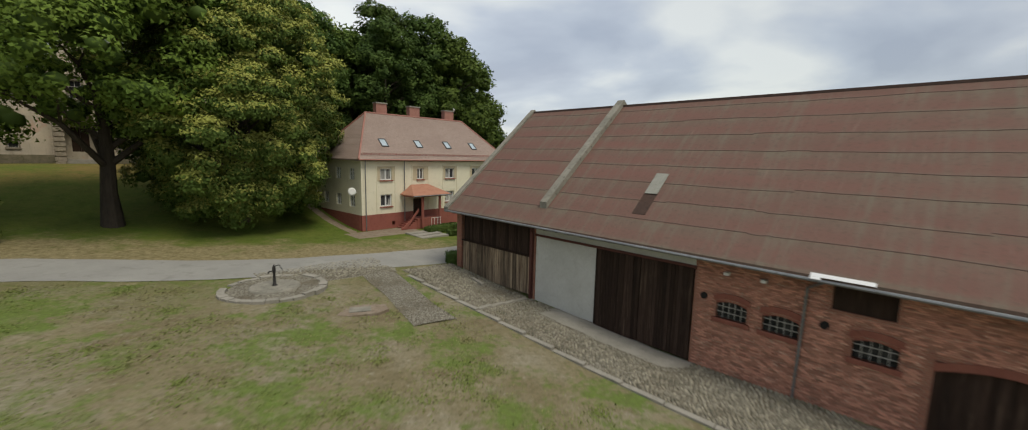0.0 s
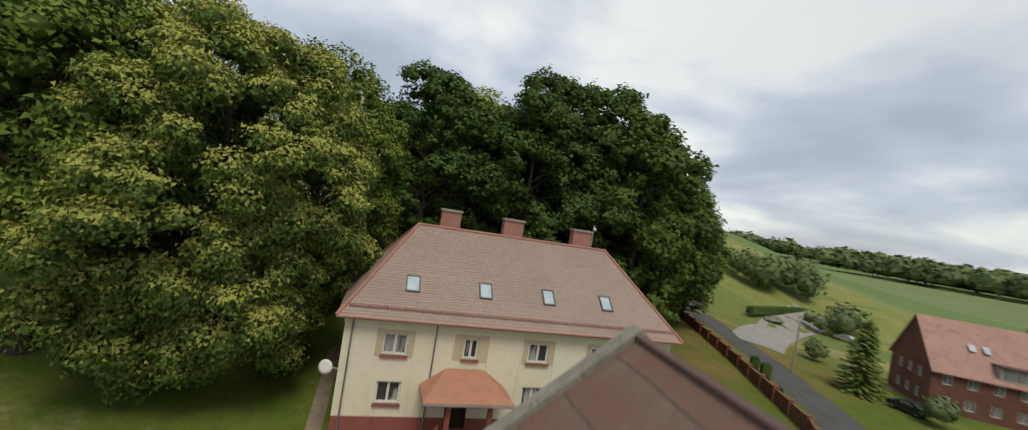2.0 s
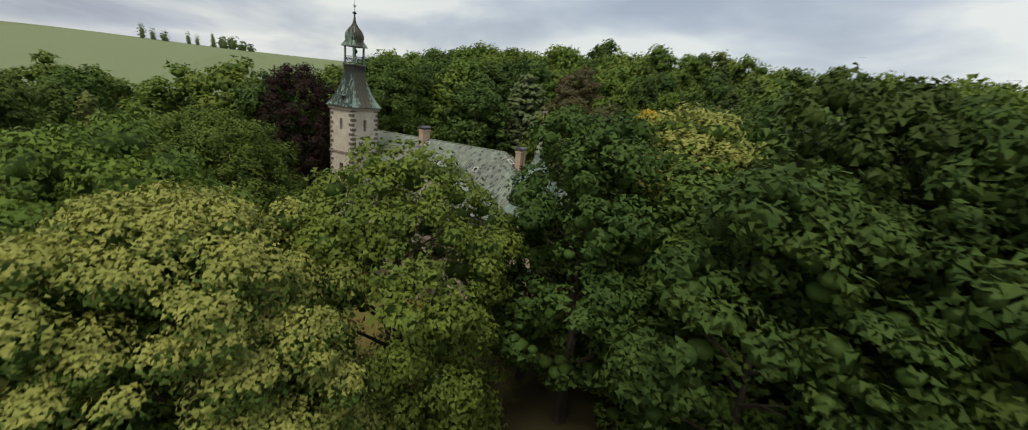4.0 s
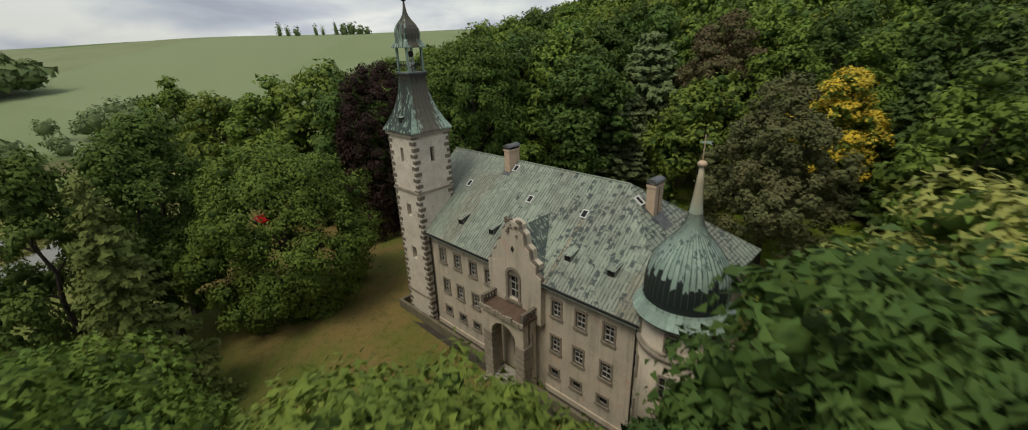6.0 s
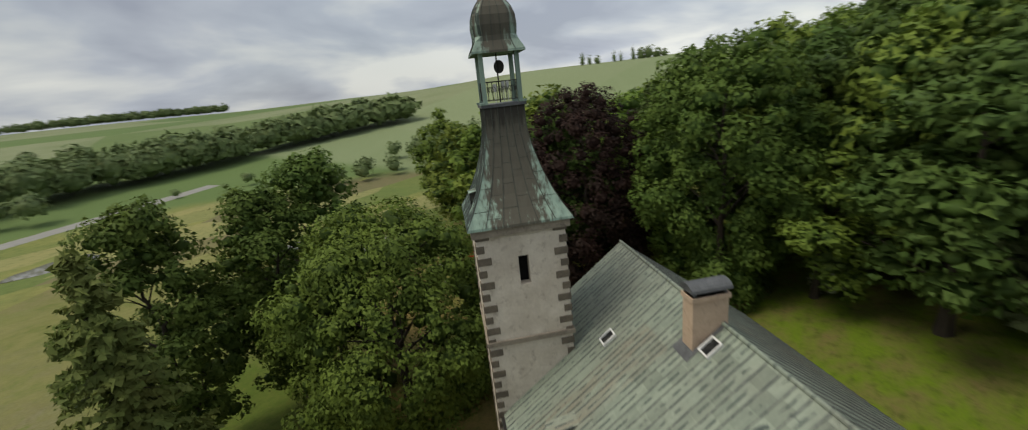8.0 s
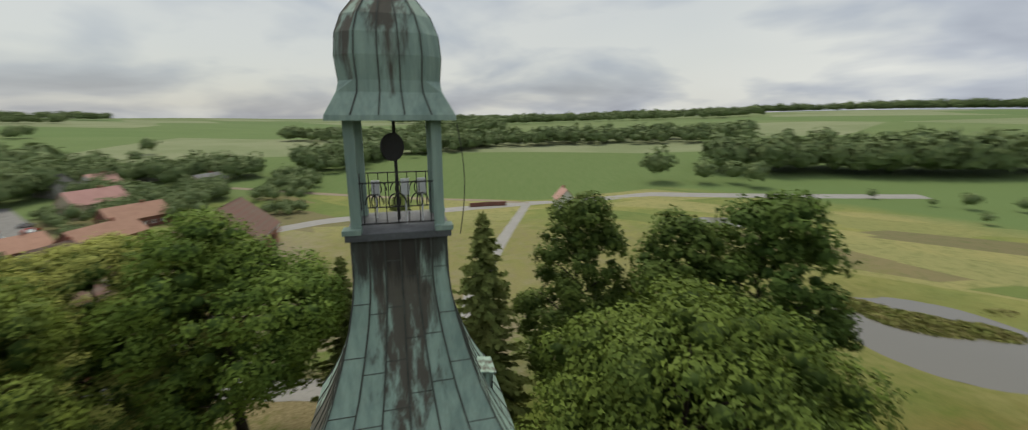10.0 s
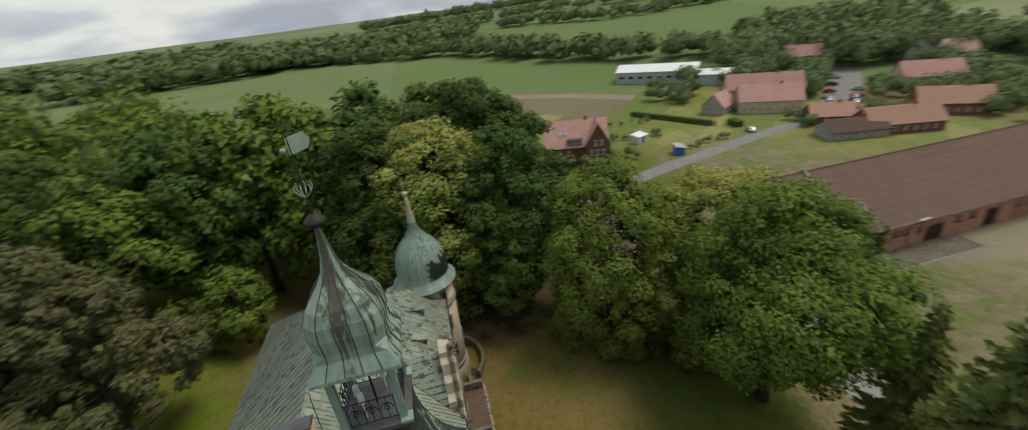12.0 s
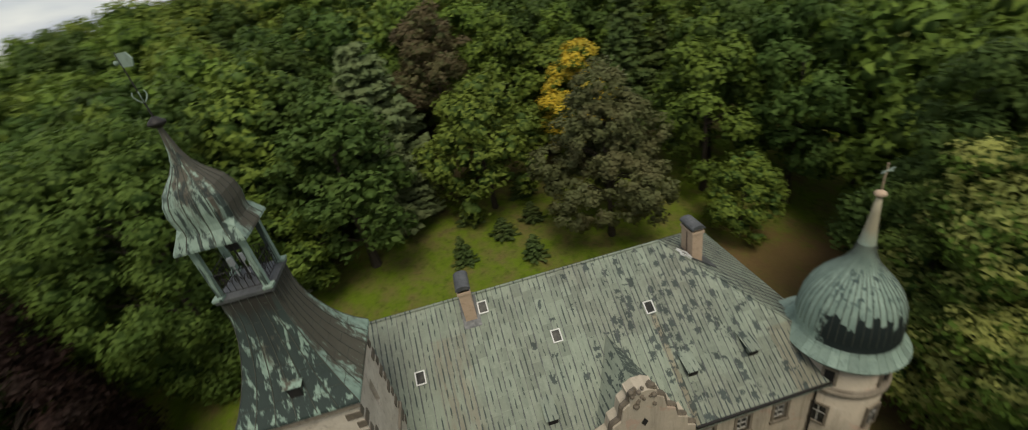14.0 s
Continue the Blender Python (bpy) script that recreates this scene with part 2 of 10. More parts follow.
M["gravel"] = worn("pale_concrete_road", (0.3, 0.295, 0.275), (0.255, 0.25, 0.235), (0.19, 0.185, 0.17), 0.35, 6, 0.95, bump=0.4, amount=0.6)
M["dirt"] = worn("bare_dirt", (0.27, 0.22, 0.16), (0.22, 0.18, 0.13), (0.15, 0.12, 0.085), 0.4, 6, 0.98, bump=0.5)
M["bark"] = worn("furrowed_bark", (0.07, 0.055, 0.042), (0.045, 0.036, 0.028), (0.025, 0.02, 0.016), 2.5, 14, 0.95, bump=0.9, stretch=(1, 1, 0.25), bdist=0.04)
M["red_roof_far"] = worn("faded_red_tiles", (0.42, 0.255, 0.215), (0.36, 0.21, 0.175), (0.2, 0.125, 0.105), 0.5, 4, 0.9, amount=0.8, vary=0.25)
M["orange_roof_far"] = worn("faded_orange_tiles", (0.4, 0.235, 0.17), (0.34, 0.195, 0.14), (0.22, 0.14, 0.105), 0.5, 4, 0.9, amount=0.8, vary=0.2)
M["pink_roof"] = worn("pink_sheet_roof", (0.4, 0.225, 0.2), (0.35, 0.19, 0.17), (0.25, 0.135, 0.12), 0.3, 4, 0.8, vary=0.15)
M["grey_wall"] = worn("grey_rendered_wall", (0.36, 0.34, 0.31), (0.3, 0.285, 0.26), (0.2, 0.19, 0.17), 0.4, 5, 0.9, vary=0.15)
M["metal_wall"] = worn("grey_sheet_cladding", (0.38, 0.41, 0.43), (0.34, 0.37, 0.39), (0.25, 0.27, 0.29), 0.3, 5, 0.6)
M["metal_roof"] = worn("white_sheet_roof", (0.8, 0.81, 0.82), (0.74, 0.75, 0.77), (0.6, 0.6, 0.6), 0.2, 4, 0.5)
M["car_red"] = worn("red_car_paint", (0.45, 0.025, 0.02), (0.42, 0.02, 0.02), (0.3, 0.02, 0.02), 1, 20, 0.25, 0.2, bump=0.02)
M["car_silver"] = worn("silver_car_paint", (0.5, 0.52, 0.54), (0.48, 0.5, 0.52), (0.4, 0.4, 0.4), 1, 20, 0.25, 0.6, bump=0.02)
M["car_dark"] = worn("dark_car_paint", (0.04, 0.045, 0.055), (0.035, 0.04, 0.05), (0.03, 0.03, 0.03), 1, 20, 0.25, 0.4, bump=0.02)
M["rubber"] = worn("black_rubber", (0.02, 0.02, 0.02), (0.025, 0.025, 0.025), (0.04, 0.04, 0.04), 2, 20, 0.9)
M["blue_tarp"] = worn("blue_painted_sheet", (0.04, 0.14, 0.36), (0.035, 0.12, 0.32), (0.03, 0.08, 0.2), 1, 9, 0.6)


def glass_of():
    m, nt, bsdf, out = tree_of("window_glass")
    bsdf.inputs["Base Color"].default_value = (0.75, 0.8, 0.8, 1)
    bsdf.inputs["Roughness"].default_value = 0.03
    bsdf.inputs["Transmission Weight"].default_value = 0.85
    bsdf.inputs["IOR"].default_value = 1.45
    return m


M["glass"] = glass_of()


def pane_of():
    """Dusty opaque pane, the dark of the room behind put into its colour."""
    m, nt, bsdf, out = tree_of("dark_window_pane")
    col = mix_rgb(nt, ramp_of(nt, noise_at(nt, position(nt), 3.0, 4, 0.6), 0.4, 0.7), (0.015, 0.016, 0.017), (0.06, 0.06, 0.055))
    nt.links.new(col, bsdf.inputs["Base Color"])
    bsdf.inputs["Roughness"].default_value = 0.3
    bsdf.inputs["Specular IOR Level"].default_value = 0.15
    return m


M["dark_pane"] = pane_of()


def curtain_of():
    """Pane with a pale curtain drawn behind part of it, its paleness also painting in reflected sky."""
    m, nt, bsdf, out = tree_of("curtained_window_pane")
    fold = noise_at(nt, position(nt, (1, 1, 0.12)), 5.0, 3, 0.5)
    drawn = noise_at(nt, position(nt, (1, 1, 0.3)), 1.1, 2, 0.5)
    cloth = mix_rgb(nt, ramp_of(nt, fold, 0.35, 0.65), (0.42, 0.42, 0.4), (0.28, 0.28, 0.27))
    col = mix_rgb(nt, ramp_of(nt, drawn, 0.46, 0.5), (0.05, 0.052, 0.055), cloth)
    nt.links.new(col, bsdf.inputs["Base Color"])
    bsdf.inputs["Roughness"].default_value = 0.12
    return m


M["curtained_pane"] = curtain_of()


def palace_frame(nt, stretch=(1, 1, 1)):
    """Position in the palace's own frame: x along the front, y into the building."""
    geo = nt.nodes.new("ShaderNodeNewGeometry")
    mp = nt.nodes.new("ShaderNodeMapping")
    mp.vector_type = "TEXTURE"
    mp.inputs["Location"].default_value = (PAL.x, PAL.y, 0)
    mp.inputs["Rotation"].default_value = (0, 0, PALACE_TURN)
    nt.links.new(geo.outputs["Position"], mp.inputs[0])
    if stretch == (1, 1, 1):
        return mp.outputs[0]
    mp2 = nt.nodes.new("ShaderNodeMapping")
    mp2.inputs["Scale"].default_value = stretch
    nt.links.new(mp.outputs[0], mp2.inputs[0])
    return mp2.outputs[0]


def facing(nt, x, y):
    """How far a surface faces one way in the palace's frame."""
    c, s = math.cos(PALACE_TURN), math.sin(PALACE_TURN)
    geo = nt.nodes.new("ShaderNodeNewGeometry")
    n = nt.nodes.new("ShaderNodeVectorMath")
    n.operation = "DOT_PRODUCT"
    n.inputs[1].default_value = (x * c - y * s, x * s + y * c, 0)
    nt.links.new(geo.outputs["Normal"], n.inputs[0])
    return n.outputs["Value"]


def finish_copper(nt, bsdf, col, fine, spread=0.1):
    oi = nt.nodes.new("ShaderNodeObjectInfo")
    hsv = nt.nodes.new("ShaderNodeHueSaturation")
    nt.links.new(ramp_of(nt, oi.outputs["Random"], 0, 1, 1 - spread, 1 + spread), hsv.inputs["Value"])
    nt.links.new(col, hsv.inputs["Color"])
    nt.links.new(hsv.outputs[0], bsdf.inputs["Base Color"])
    bsdf.inputs["Roughness"].default_value = 0.7
    bsdf.inputs["Metallic"].default_value = 0.1
    bsdf.inputs["Specular IOR Level"].default_value = 0.3
    bump_in(nt, bsdf, fine, 0.3, 0.012)


BARE = (0.03, 0.042, 0.04)


def roof_copper():
    """Greyish green sheet: streaks down the fall, dark nicks along the seams, a field of bare dark patches."""
    m, nt, bsdf, out = tree_of("green_copper_sheet")
    iso = palace_frame(nt)
    sep = nt.nodes.new("ShaderNodeSeparateXYZ")
    nt.links.new(iso, sep.inputs[0])
    streak = noise_at(nt, palace_frame(nt, (2.6, 0.3, 0.38)), 1.3, 6, 0.62, 0.3)
    fine = noise_at(nt, iso, 6, 5, 0.65)
    broad = noise_at(nt, iso, 0.22, 4, 0.55)
    col = mix_rgb(nt, ramp_of(nt, streak, 0.34, 0.66), (0.27, 0.31, 0.245), (0.205, 0.242, 0.195))
    col = mix_rgb(nt, ramp_of(nt, broad, 0.42, 0.62, 0, 0.6), col, (0.2, 0.205, 0.165))
    col = mix_rgb(nt, ramp_of(nt, fine, 0.5, 0.72, 0, 0.45), col, (0.33, 0.365, 0.3))
    # nicks along the standing seams, thin and long
    fr = calc(nt, "ABSOLUTE", calc(nt, "SUBTRACT", calc(nt, "FRACT", calc(nt, "DIVIDE", calc(nt, "ADD", sep.outputs[0], 2.35), 0.31)), 0.5))
    nick = noise_at(nt, palace_frame(nt, (3.2, 0.9, 1.1)), 1.5, 3, 0.6)
    nick = calc(nt, "ADD", nick, ramp_of(nt, broad, 0.35, 0.65, -0.05, 0.04))
    line = calc(nt, "MULTIPLY", ramp_of(nt, fr, 0.32, 0.4), ramp_of(nt, nick, 0.47, 0.51))
    # bare sheets, in a field towards the turret
    du, dz = calc(nt, "DIVIDE", calc(nt, "SUBTRACT", sep.outputs[0], 19.6), 5.2), calc(nt, "DIVIDE", calc(nt, "SUBTRACT", sep.outputs[2], 21.0), 3.4)
    away = calc(nt, "SQRT", calc(nt, "ADD", calc(nt, "MULTIPLY", du, du), calc(nt, "MULTIPLY", dz, dz)))
    vor = nt.nodes.new("ShaderNodeTexVoronoi")
    vor.inputs["Scale"].default_value = 1.0
    vor.distance = "CHEBYCHEV"
    nt.links.new(palace_frame(nt, (1.9, 1.5, 1.7)), vor.inputs["Vector"])
    cell = nt.nodes.new("ShaderNodeSeparateColor")
    nt.links.new(vor.outputs["Color"], cell.inputs[0])
    pick = calc(nt, "GREATER_THAN", calc(nt, "SUBTRACT", cell.outputs[0], calc(nt, "MULTIPLY", away, 0.42)), 0.22)
    blot = calc(nt, "MULTIPLY", pick, ramp_of(nt, calc(nt, "ADD", vor.outputs["Distance"], ramp_of(nt, fine, 0.3, 0.7, -0.2, 0.2)), 0.3, 0.38, 1, 0))
    # brown run-off below a skylight and down one broad strip
    def strip_at(lo, hi, top):
        w = calc(nt, "ADD", sep.outputs[0], ramp_of(nt, fine, 0.3, 0.7, -0.1, 0.1))
        inside = calc(nt, "MULTIPLY", ramp_of(nt, w, lo, lo + 0.12), ramp_of(nt, w, hi - 0.12, hi, 1, 0))
        return calc(nt, "MULTIPLY", inside, ramp_of(nt, sep.outputs[2], top - 0.1, top, 1, 0))
    col = mix_rgb(nt, calc(nt, "MULTIPLY", strip_at(18.0, 18.5, 21.3), 0.75), col, (0.27, 0.235, 0.165))
    col = mix_rgb(nt, calc(nt, "MULTIPLY", calc(nt, "MULTIPLY", strip_at(4.3, 6.6, 22.6), ramp_of(nt, streak, 0.4, 0.6)), 0.6), col, (0.24, 0.205, 0.15))
    col = mix_rgb(nt, calc(nt, "MULTIPLY", strip_at(24.6, 26.4, 19.6), 0.5), col, (0.2, 0.17, 0.12))
    # the cross roof has lost most of its green on one side
    lost = calc(nt, "MULTIPLY", calc(nt, "MULTIPLY", ramp_of(nt, facing(nt, 1, 0), 0.3, 0.45), ramp_of(nt, sep.outputs[0], 18.6, 18.9, 1, 0)), ramp_of(nt, noise_at(nt, palace_frame(nt, (1.2, 3.2, 0.9)), 1.5, 4, 0.6), 0.42, 0.48))
    mask = calc(nt, "MAXIMUM", calc(nt, "MULTIPLY", line, 0.95), calc(nt, "MULTIPLY", blot, 0.9))
    mask = calc(nt, "MAXIMUM", mask, calc(nt, "MULTIPLY", lost, 0.9))
    col = mix_rgb(nt, mask, col, (0.05, 0.066, 0.064))
    finish_copper(nt, bsdf, col, fine, 0.16)
    return m


def spire_copper(name, low, high, green, brown_mid, dark_side, neck, cell=(2.4, 2.4, 0.5), bare_from=0.4):
    """Copper of tower roof and lantern cap: brown run-off down the middle of each side, bare dark sheets on the weather side."""
    m, nt, bsdf, out = tree_of(name)
    iso = palace_frame(nt)
    sep = nt.nodes.new("ShaderNodeSeparateXYZ")
    nt.links.new(iso, sep.inputs[0])
    ax, ay = calc(nt, "ABSOLUTE", sep.outputs[0]), calc(nt, "ABSOLUTE", sep.outputs[1])
    q = calc(nt, "DIVIDE", calc(nt, "MINIMUM", ax, ay), calc(nt, "ADD", calc(nt, "MAXIMUM", ax, ay), 0.001))
    h = ramp_of(nt, sep.outputs[2], low, high)
    streak = noise_at(nt, palace_frame(nt, (3.0, 3.0, 0.25)), 1.4, 6, 0.65, 0.2)
    fine = noise_at(nt, iso, 7, 5, 0.65)
    patch_n = noise_at(nt, palace_frame(nt, cell), 1.5, 5, 0.6, 0.3)
    col = mix_rgb(nt, ramp_of(nt, streak, 0.35, 0.65), green, (green[0] * 0.62, green[1] * 0.66, green[2] * 0.68))
    col = mix_rgb(nt, ramp_of(nt, fine, 0.5, 0.75, 0, 0.4), col, (0.26, 0.31, 0.25))
    # brown run-off, strongest up the middle
    run = calc(nt, "ADD", calc(nt, "SUBTRACT", calc(nt, "MULTIPLY", h, 0.5), calc(nt, "MULTIPLY", q, 0.55)), calc(nt, "MULTIPLY", streak, 1.1))
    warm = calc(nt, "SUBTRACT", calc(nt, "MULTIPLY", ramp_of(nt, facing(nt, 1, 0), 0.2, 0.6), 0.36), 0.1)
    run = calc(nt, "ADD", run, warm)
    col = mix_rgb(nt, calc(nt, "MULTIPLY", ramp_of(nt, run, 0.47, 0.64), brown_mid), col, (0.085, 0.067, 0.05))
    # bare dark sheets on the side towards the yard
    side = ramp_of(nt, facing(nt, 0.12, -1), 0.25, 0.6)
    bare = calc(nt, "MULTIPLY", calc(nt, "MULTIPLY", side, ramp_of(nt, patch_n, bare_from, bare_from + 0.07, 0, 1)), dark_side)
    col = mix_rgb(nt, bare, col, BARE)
    top = ramp_of(nt, calc(nt, "ADD", h, ramp_of(nt, streak, 0.3, 0.7, -0.1, 0.1)), neck, neck + 0.1)
    col = mix_rgb(nt, calc(nt, "MULTIPLY", top, 0.9 if neck < 1 else 0), col, (0.038, 0.034, 0.028))
    finish_copper(nt, bsdf, col, fine)
    return m


GORES = 44


def dome_copper():
    """The onion dome: pale strips above that run down unevenly, a broad bare black band on the yard side."""
    m, nt, bsdf, out = tree_of("onion_dome_copper")
    sep = nt.nodes.new("ShaderNodeSeparateXYZ")
    nt.links.new(palace_frame(nt), sep.inputs[0])
    z = sep.outputs[2]
    turn = calc(nt, "ARCTAN2", calc(nt, "ADD", sep.outputs[1], 0.25), calc(nt, "SUBTRACT", sep.outputs[0], 28.82))
    strip_at = calc(nt, "MULTIPLY", calc(nt, "ADD", turn, math.pi), GORES / (2 * math.pi))
    gore = calc(nt, "FLOOR", strip_at)
    across = calc(nt, "ABSOLUTE", calc(nt, "SUBTRACT", calc(nt, "FRACT", strip_at), 0.5))

    def chance(k):
        wn = nt.nodes.new("ShaderNodeTexWhiteNoise")
        wn.noise_dimensions = "1D"
        nt.links.new(calc(nt, "ADD", gore, k), wn.inputs["W"])
        return wn.outputs["Value"]
    fine = noise_at(nt, position(nt), 7, 5, 0.65)
    streak = noise_at(nt, position(nt, (2.0, 2.0, 0.5)), 1.6, 5, 0.6)
    rag = noise_at(nt, position(nt, (3.0, 3.0, 1.4)), 1.3, 5, 0.7)
    col = mix_rgb(nt, ramp_of(nt, streak, 0.35, 0.65), (0.33, 0.43, 0.36), (0.23, 0.32, 0.27))
    col = mix_rgb(nt, calc(nt, "MULTIPLY", chance(3.0), 0.45), col, (0.14, 0.21, 0.18))
    # dark joints widen towards the shoulder
    joint = ramp_of(nt, calc(nt, "ADD", across, ramp_of(nt, rag, 0.3, 0.7, -0.14, 0.14)), 0.36, 0.46)
    high = calc(nt, "MULTIPLY", ramp_of(nt, z, 20.6, 21.6), ramp_of(nt, z, 25.2, 23.6))
    col = mix_rgb(nt, calc(nt, "MULTIPLY", joint, calc(nt, "MULTIPLY", high, 0.85)), col, (0.045, 0.075, 0.075))
    # small dark scales high up
    scale_n = noise_at(nt, position(nt, (1.0, 1.0, 0.55)), 3.4, 4, 0.6)
    flake = calc(nt, "MULTIPLY", ramp_of(nt, scale_n, 0.55, 0.6), calc(nt, "MULTIPLY", ramp_of(nt, z, 22.2, 23.0), ramp_of(nt, z, 24.9, 24.0)))
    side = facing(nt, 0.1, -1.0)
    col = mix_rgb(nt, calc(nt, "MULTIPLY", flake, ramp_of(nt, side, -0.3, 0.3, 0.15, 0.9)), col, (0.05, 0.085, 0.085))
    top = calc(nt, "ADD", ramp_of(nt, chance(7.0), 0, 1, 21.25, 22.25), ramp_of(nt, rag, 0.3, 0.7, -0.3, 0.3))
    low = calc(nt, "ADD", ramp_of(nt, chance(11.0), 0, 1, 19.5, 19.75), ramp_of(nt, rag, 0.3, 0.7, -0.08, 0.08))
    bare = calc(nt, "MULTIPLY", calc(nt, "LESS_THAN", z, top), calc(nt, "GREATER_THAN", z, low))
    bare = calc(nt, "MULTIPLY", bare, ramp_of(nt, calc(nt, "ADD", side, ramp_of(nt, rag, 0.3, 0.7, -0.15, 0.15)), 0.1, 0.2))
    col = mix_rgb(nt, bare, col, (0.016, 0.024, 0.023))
    rust = ramp_of(nt, calc(nt, "ADD", z, calc(nt, "MULTIPLY", streak, 2.0)), 26.0, 27.6, 0, 0.8)
    col = mix_rgb(nt, rust, col, (0.4, 0.33, 0.22))
    finish_copper(nt, bsdf, col, fine)
    return m


M["copper"] = roof_copper()
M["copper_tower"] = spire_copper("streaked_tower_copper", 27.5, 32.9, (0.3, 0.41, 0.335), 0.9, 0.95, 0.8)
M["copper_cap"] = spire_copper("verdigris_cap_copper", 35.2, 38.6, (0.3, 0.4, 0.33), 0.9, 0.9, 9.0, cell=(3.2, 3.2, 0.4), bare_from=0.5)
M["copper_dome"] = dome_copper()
M["skirt_copper"] = worn("pale_skirt_copper", (0.3, 0.4, 0.335), (0.24, 0.33, 0.28), (0.09, 0.13, 0.115), 1.1, 9, 0.7, amount=0.6, vary=0.18)
M["pale_verdigris"] = worn("pale_verdigris", (0.3, 0.39, 0.33), (0.24, 0.32, 0.27), (0.16, 0.21, 0.18), 1.5, 12, 0.75)
M["rooflight"] = worn("grey_corrugated_plastic", (0.3, 0.3, 0.27), (0.24, 0.24, 0.21), (0.15, 0.15, 0.13), 2.0, 12, 0.6, amount=0.7)
M["wall_bricks"] = worn("old_wall_bricks", (0.48, 0.215, 0.145), (0.36, 0.15, 0.105), (0.5, 0.39, 0.29), 1.3, 22, 0.92, amount=0.85, vary="island", stretch=(0.45, 0.45, 3.4))
M["earth_slab"] = worn("earth_stained_slab", (0.27, 0.22, 0.17), (0.2, 0.15, 0.11), (0.12, 0.1, 0.07), 1.4, 9, 0.95, bump=0.5, amount=0.8)
M["cream_wall"] = worn("cream_farm_wall", (0.5, 0.42, 0.31), (0.43, 0.36, 0.26), (0.3, 0.25, 0.18), 0.4, 5, 0.9, vary=0.15)
M["grey_roof"] = worn("grey_tiled_roof", (0.2, 0.2, 0.2), (0.16, 0.16, 0.165), (0.1, 0.1, 0.1), 0.5, 5, 0.9)
M["rust_patch"] = worn("dark_rust_felt", (0.075, 0.04, 0.03), (0.055, 0.034, 0.027), (0.035, 0.026, 0.022), 2.0, 12, 0.9)
M["single_brick"] = worn("single_old_brick", (0.48, 0.215, 0.145), (0.36, 0.15, 0.105), (0.5, 0.39, 0.29), 1.3, 22, 0.92, amount=0.85, vary=0.3, stretch=(0.45, 0.45, 3.4))


def brick_of(name, a, b, mortar, turn, scale=1.0):
    m, nt, bsdf, out = tree_of(name)
    geo = nt.nodes.new("ShaderNodeNewGeometry")
    mp = nt.nodes.new("ShaderNodeMapping")
    mp.vector_type = "TEXTURE"
    mp.inputs["Rotation"].default_value = (0, 0, turn)
    nt.links.new(geo.outputs["Position"], mp.inputs[0])
    sep = nt.nodes.new("ShaderNodeSeparateXYZ")
    nt.links.new(mp.outputs[0], sep.inputs[0])
    comb = nt.nodes.new("ShaderNodeCombineXYZ")
    nt.links.new(calc(nt, "ADD", sep.outputs[0], sep.outputs[1]), comb.inputs[0])
    nt.links.new(sep.outputs[2], comb.inputs[1])
    tex = nt.nodes.new("ShaderNodeTexBrick")
    tex.inputs["Color1"].default_value = (*a, 1)
    tex.inputs["Color2"].default_value = (*b, 1)
    tex.inputs["Mortar"].default_value = (*mortar, 1)
    tex.inputs["Scale"].default_value = 1.0
    tex.inputs["Mortar Size"].default_value = 0.009
    tex.inputs["Mortar Smooth"].default_value = 0.3
    tex.inputs["Brick Width"].default_value = 0.26 * scale
    tex.inputs["Row Height"].default_value = 0.08 * scale
    nt.links.new(comb.outputs[0], tex.inputs["Vector"])
    wide = noise_at(nt, mp.outputs[0], 0.55, 5, 0.6)
    spot = noise_at(nt, mp.outputs[0], 2.2, 5, 0.7)
    col = mix_rgb(nt, ramp_of(nt, wide, 0.42, 0.62, 0, 0.55), tex.outputs["Color"], (a[0] * 0.62, a[1] * 0.62, a[2] * 0.6))
    col = mix_rgb(nt, ramp_of(nt, spot, 0.6, 0.68, 0, 0.7), col, mortar)
    nt.links.new(col, bsdf.inputs["Base Color"])
    bsdf.inputs["Roughness"].default_value = 0.92
    h = calc(nt, "SUBTRACT", calc(nt, "MULTIPLY", spot, 0.6), tex.outputs["Fac"])
    bump_in(nt, bsdf, h, 0.7, 0.02)
    return m


M["brick"] = brick_of("old_red_brick", (0.38, 0.155, 0.1), (0.27, 0.105, 0.075), (0.33, 0.27, 0.2), radians(-45))
M["brick_arch"] = worn("red_brick_surround", (0.3, 0.11, 0.075), (0.24, 0.085, 0.06), (0.15, 0.06, 0.045), 1.2, 12, 0.9)
M["brick_far"] = brick_of("dark_red_brick", (0.22, 0.085, 0.06), (0.17, 0.065, 0.05), (0.18, 0.13, 0.1), radians(-40))


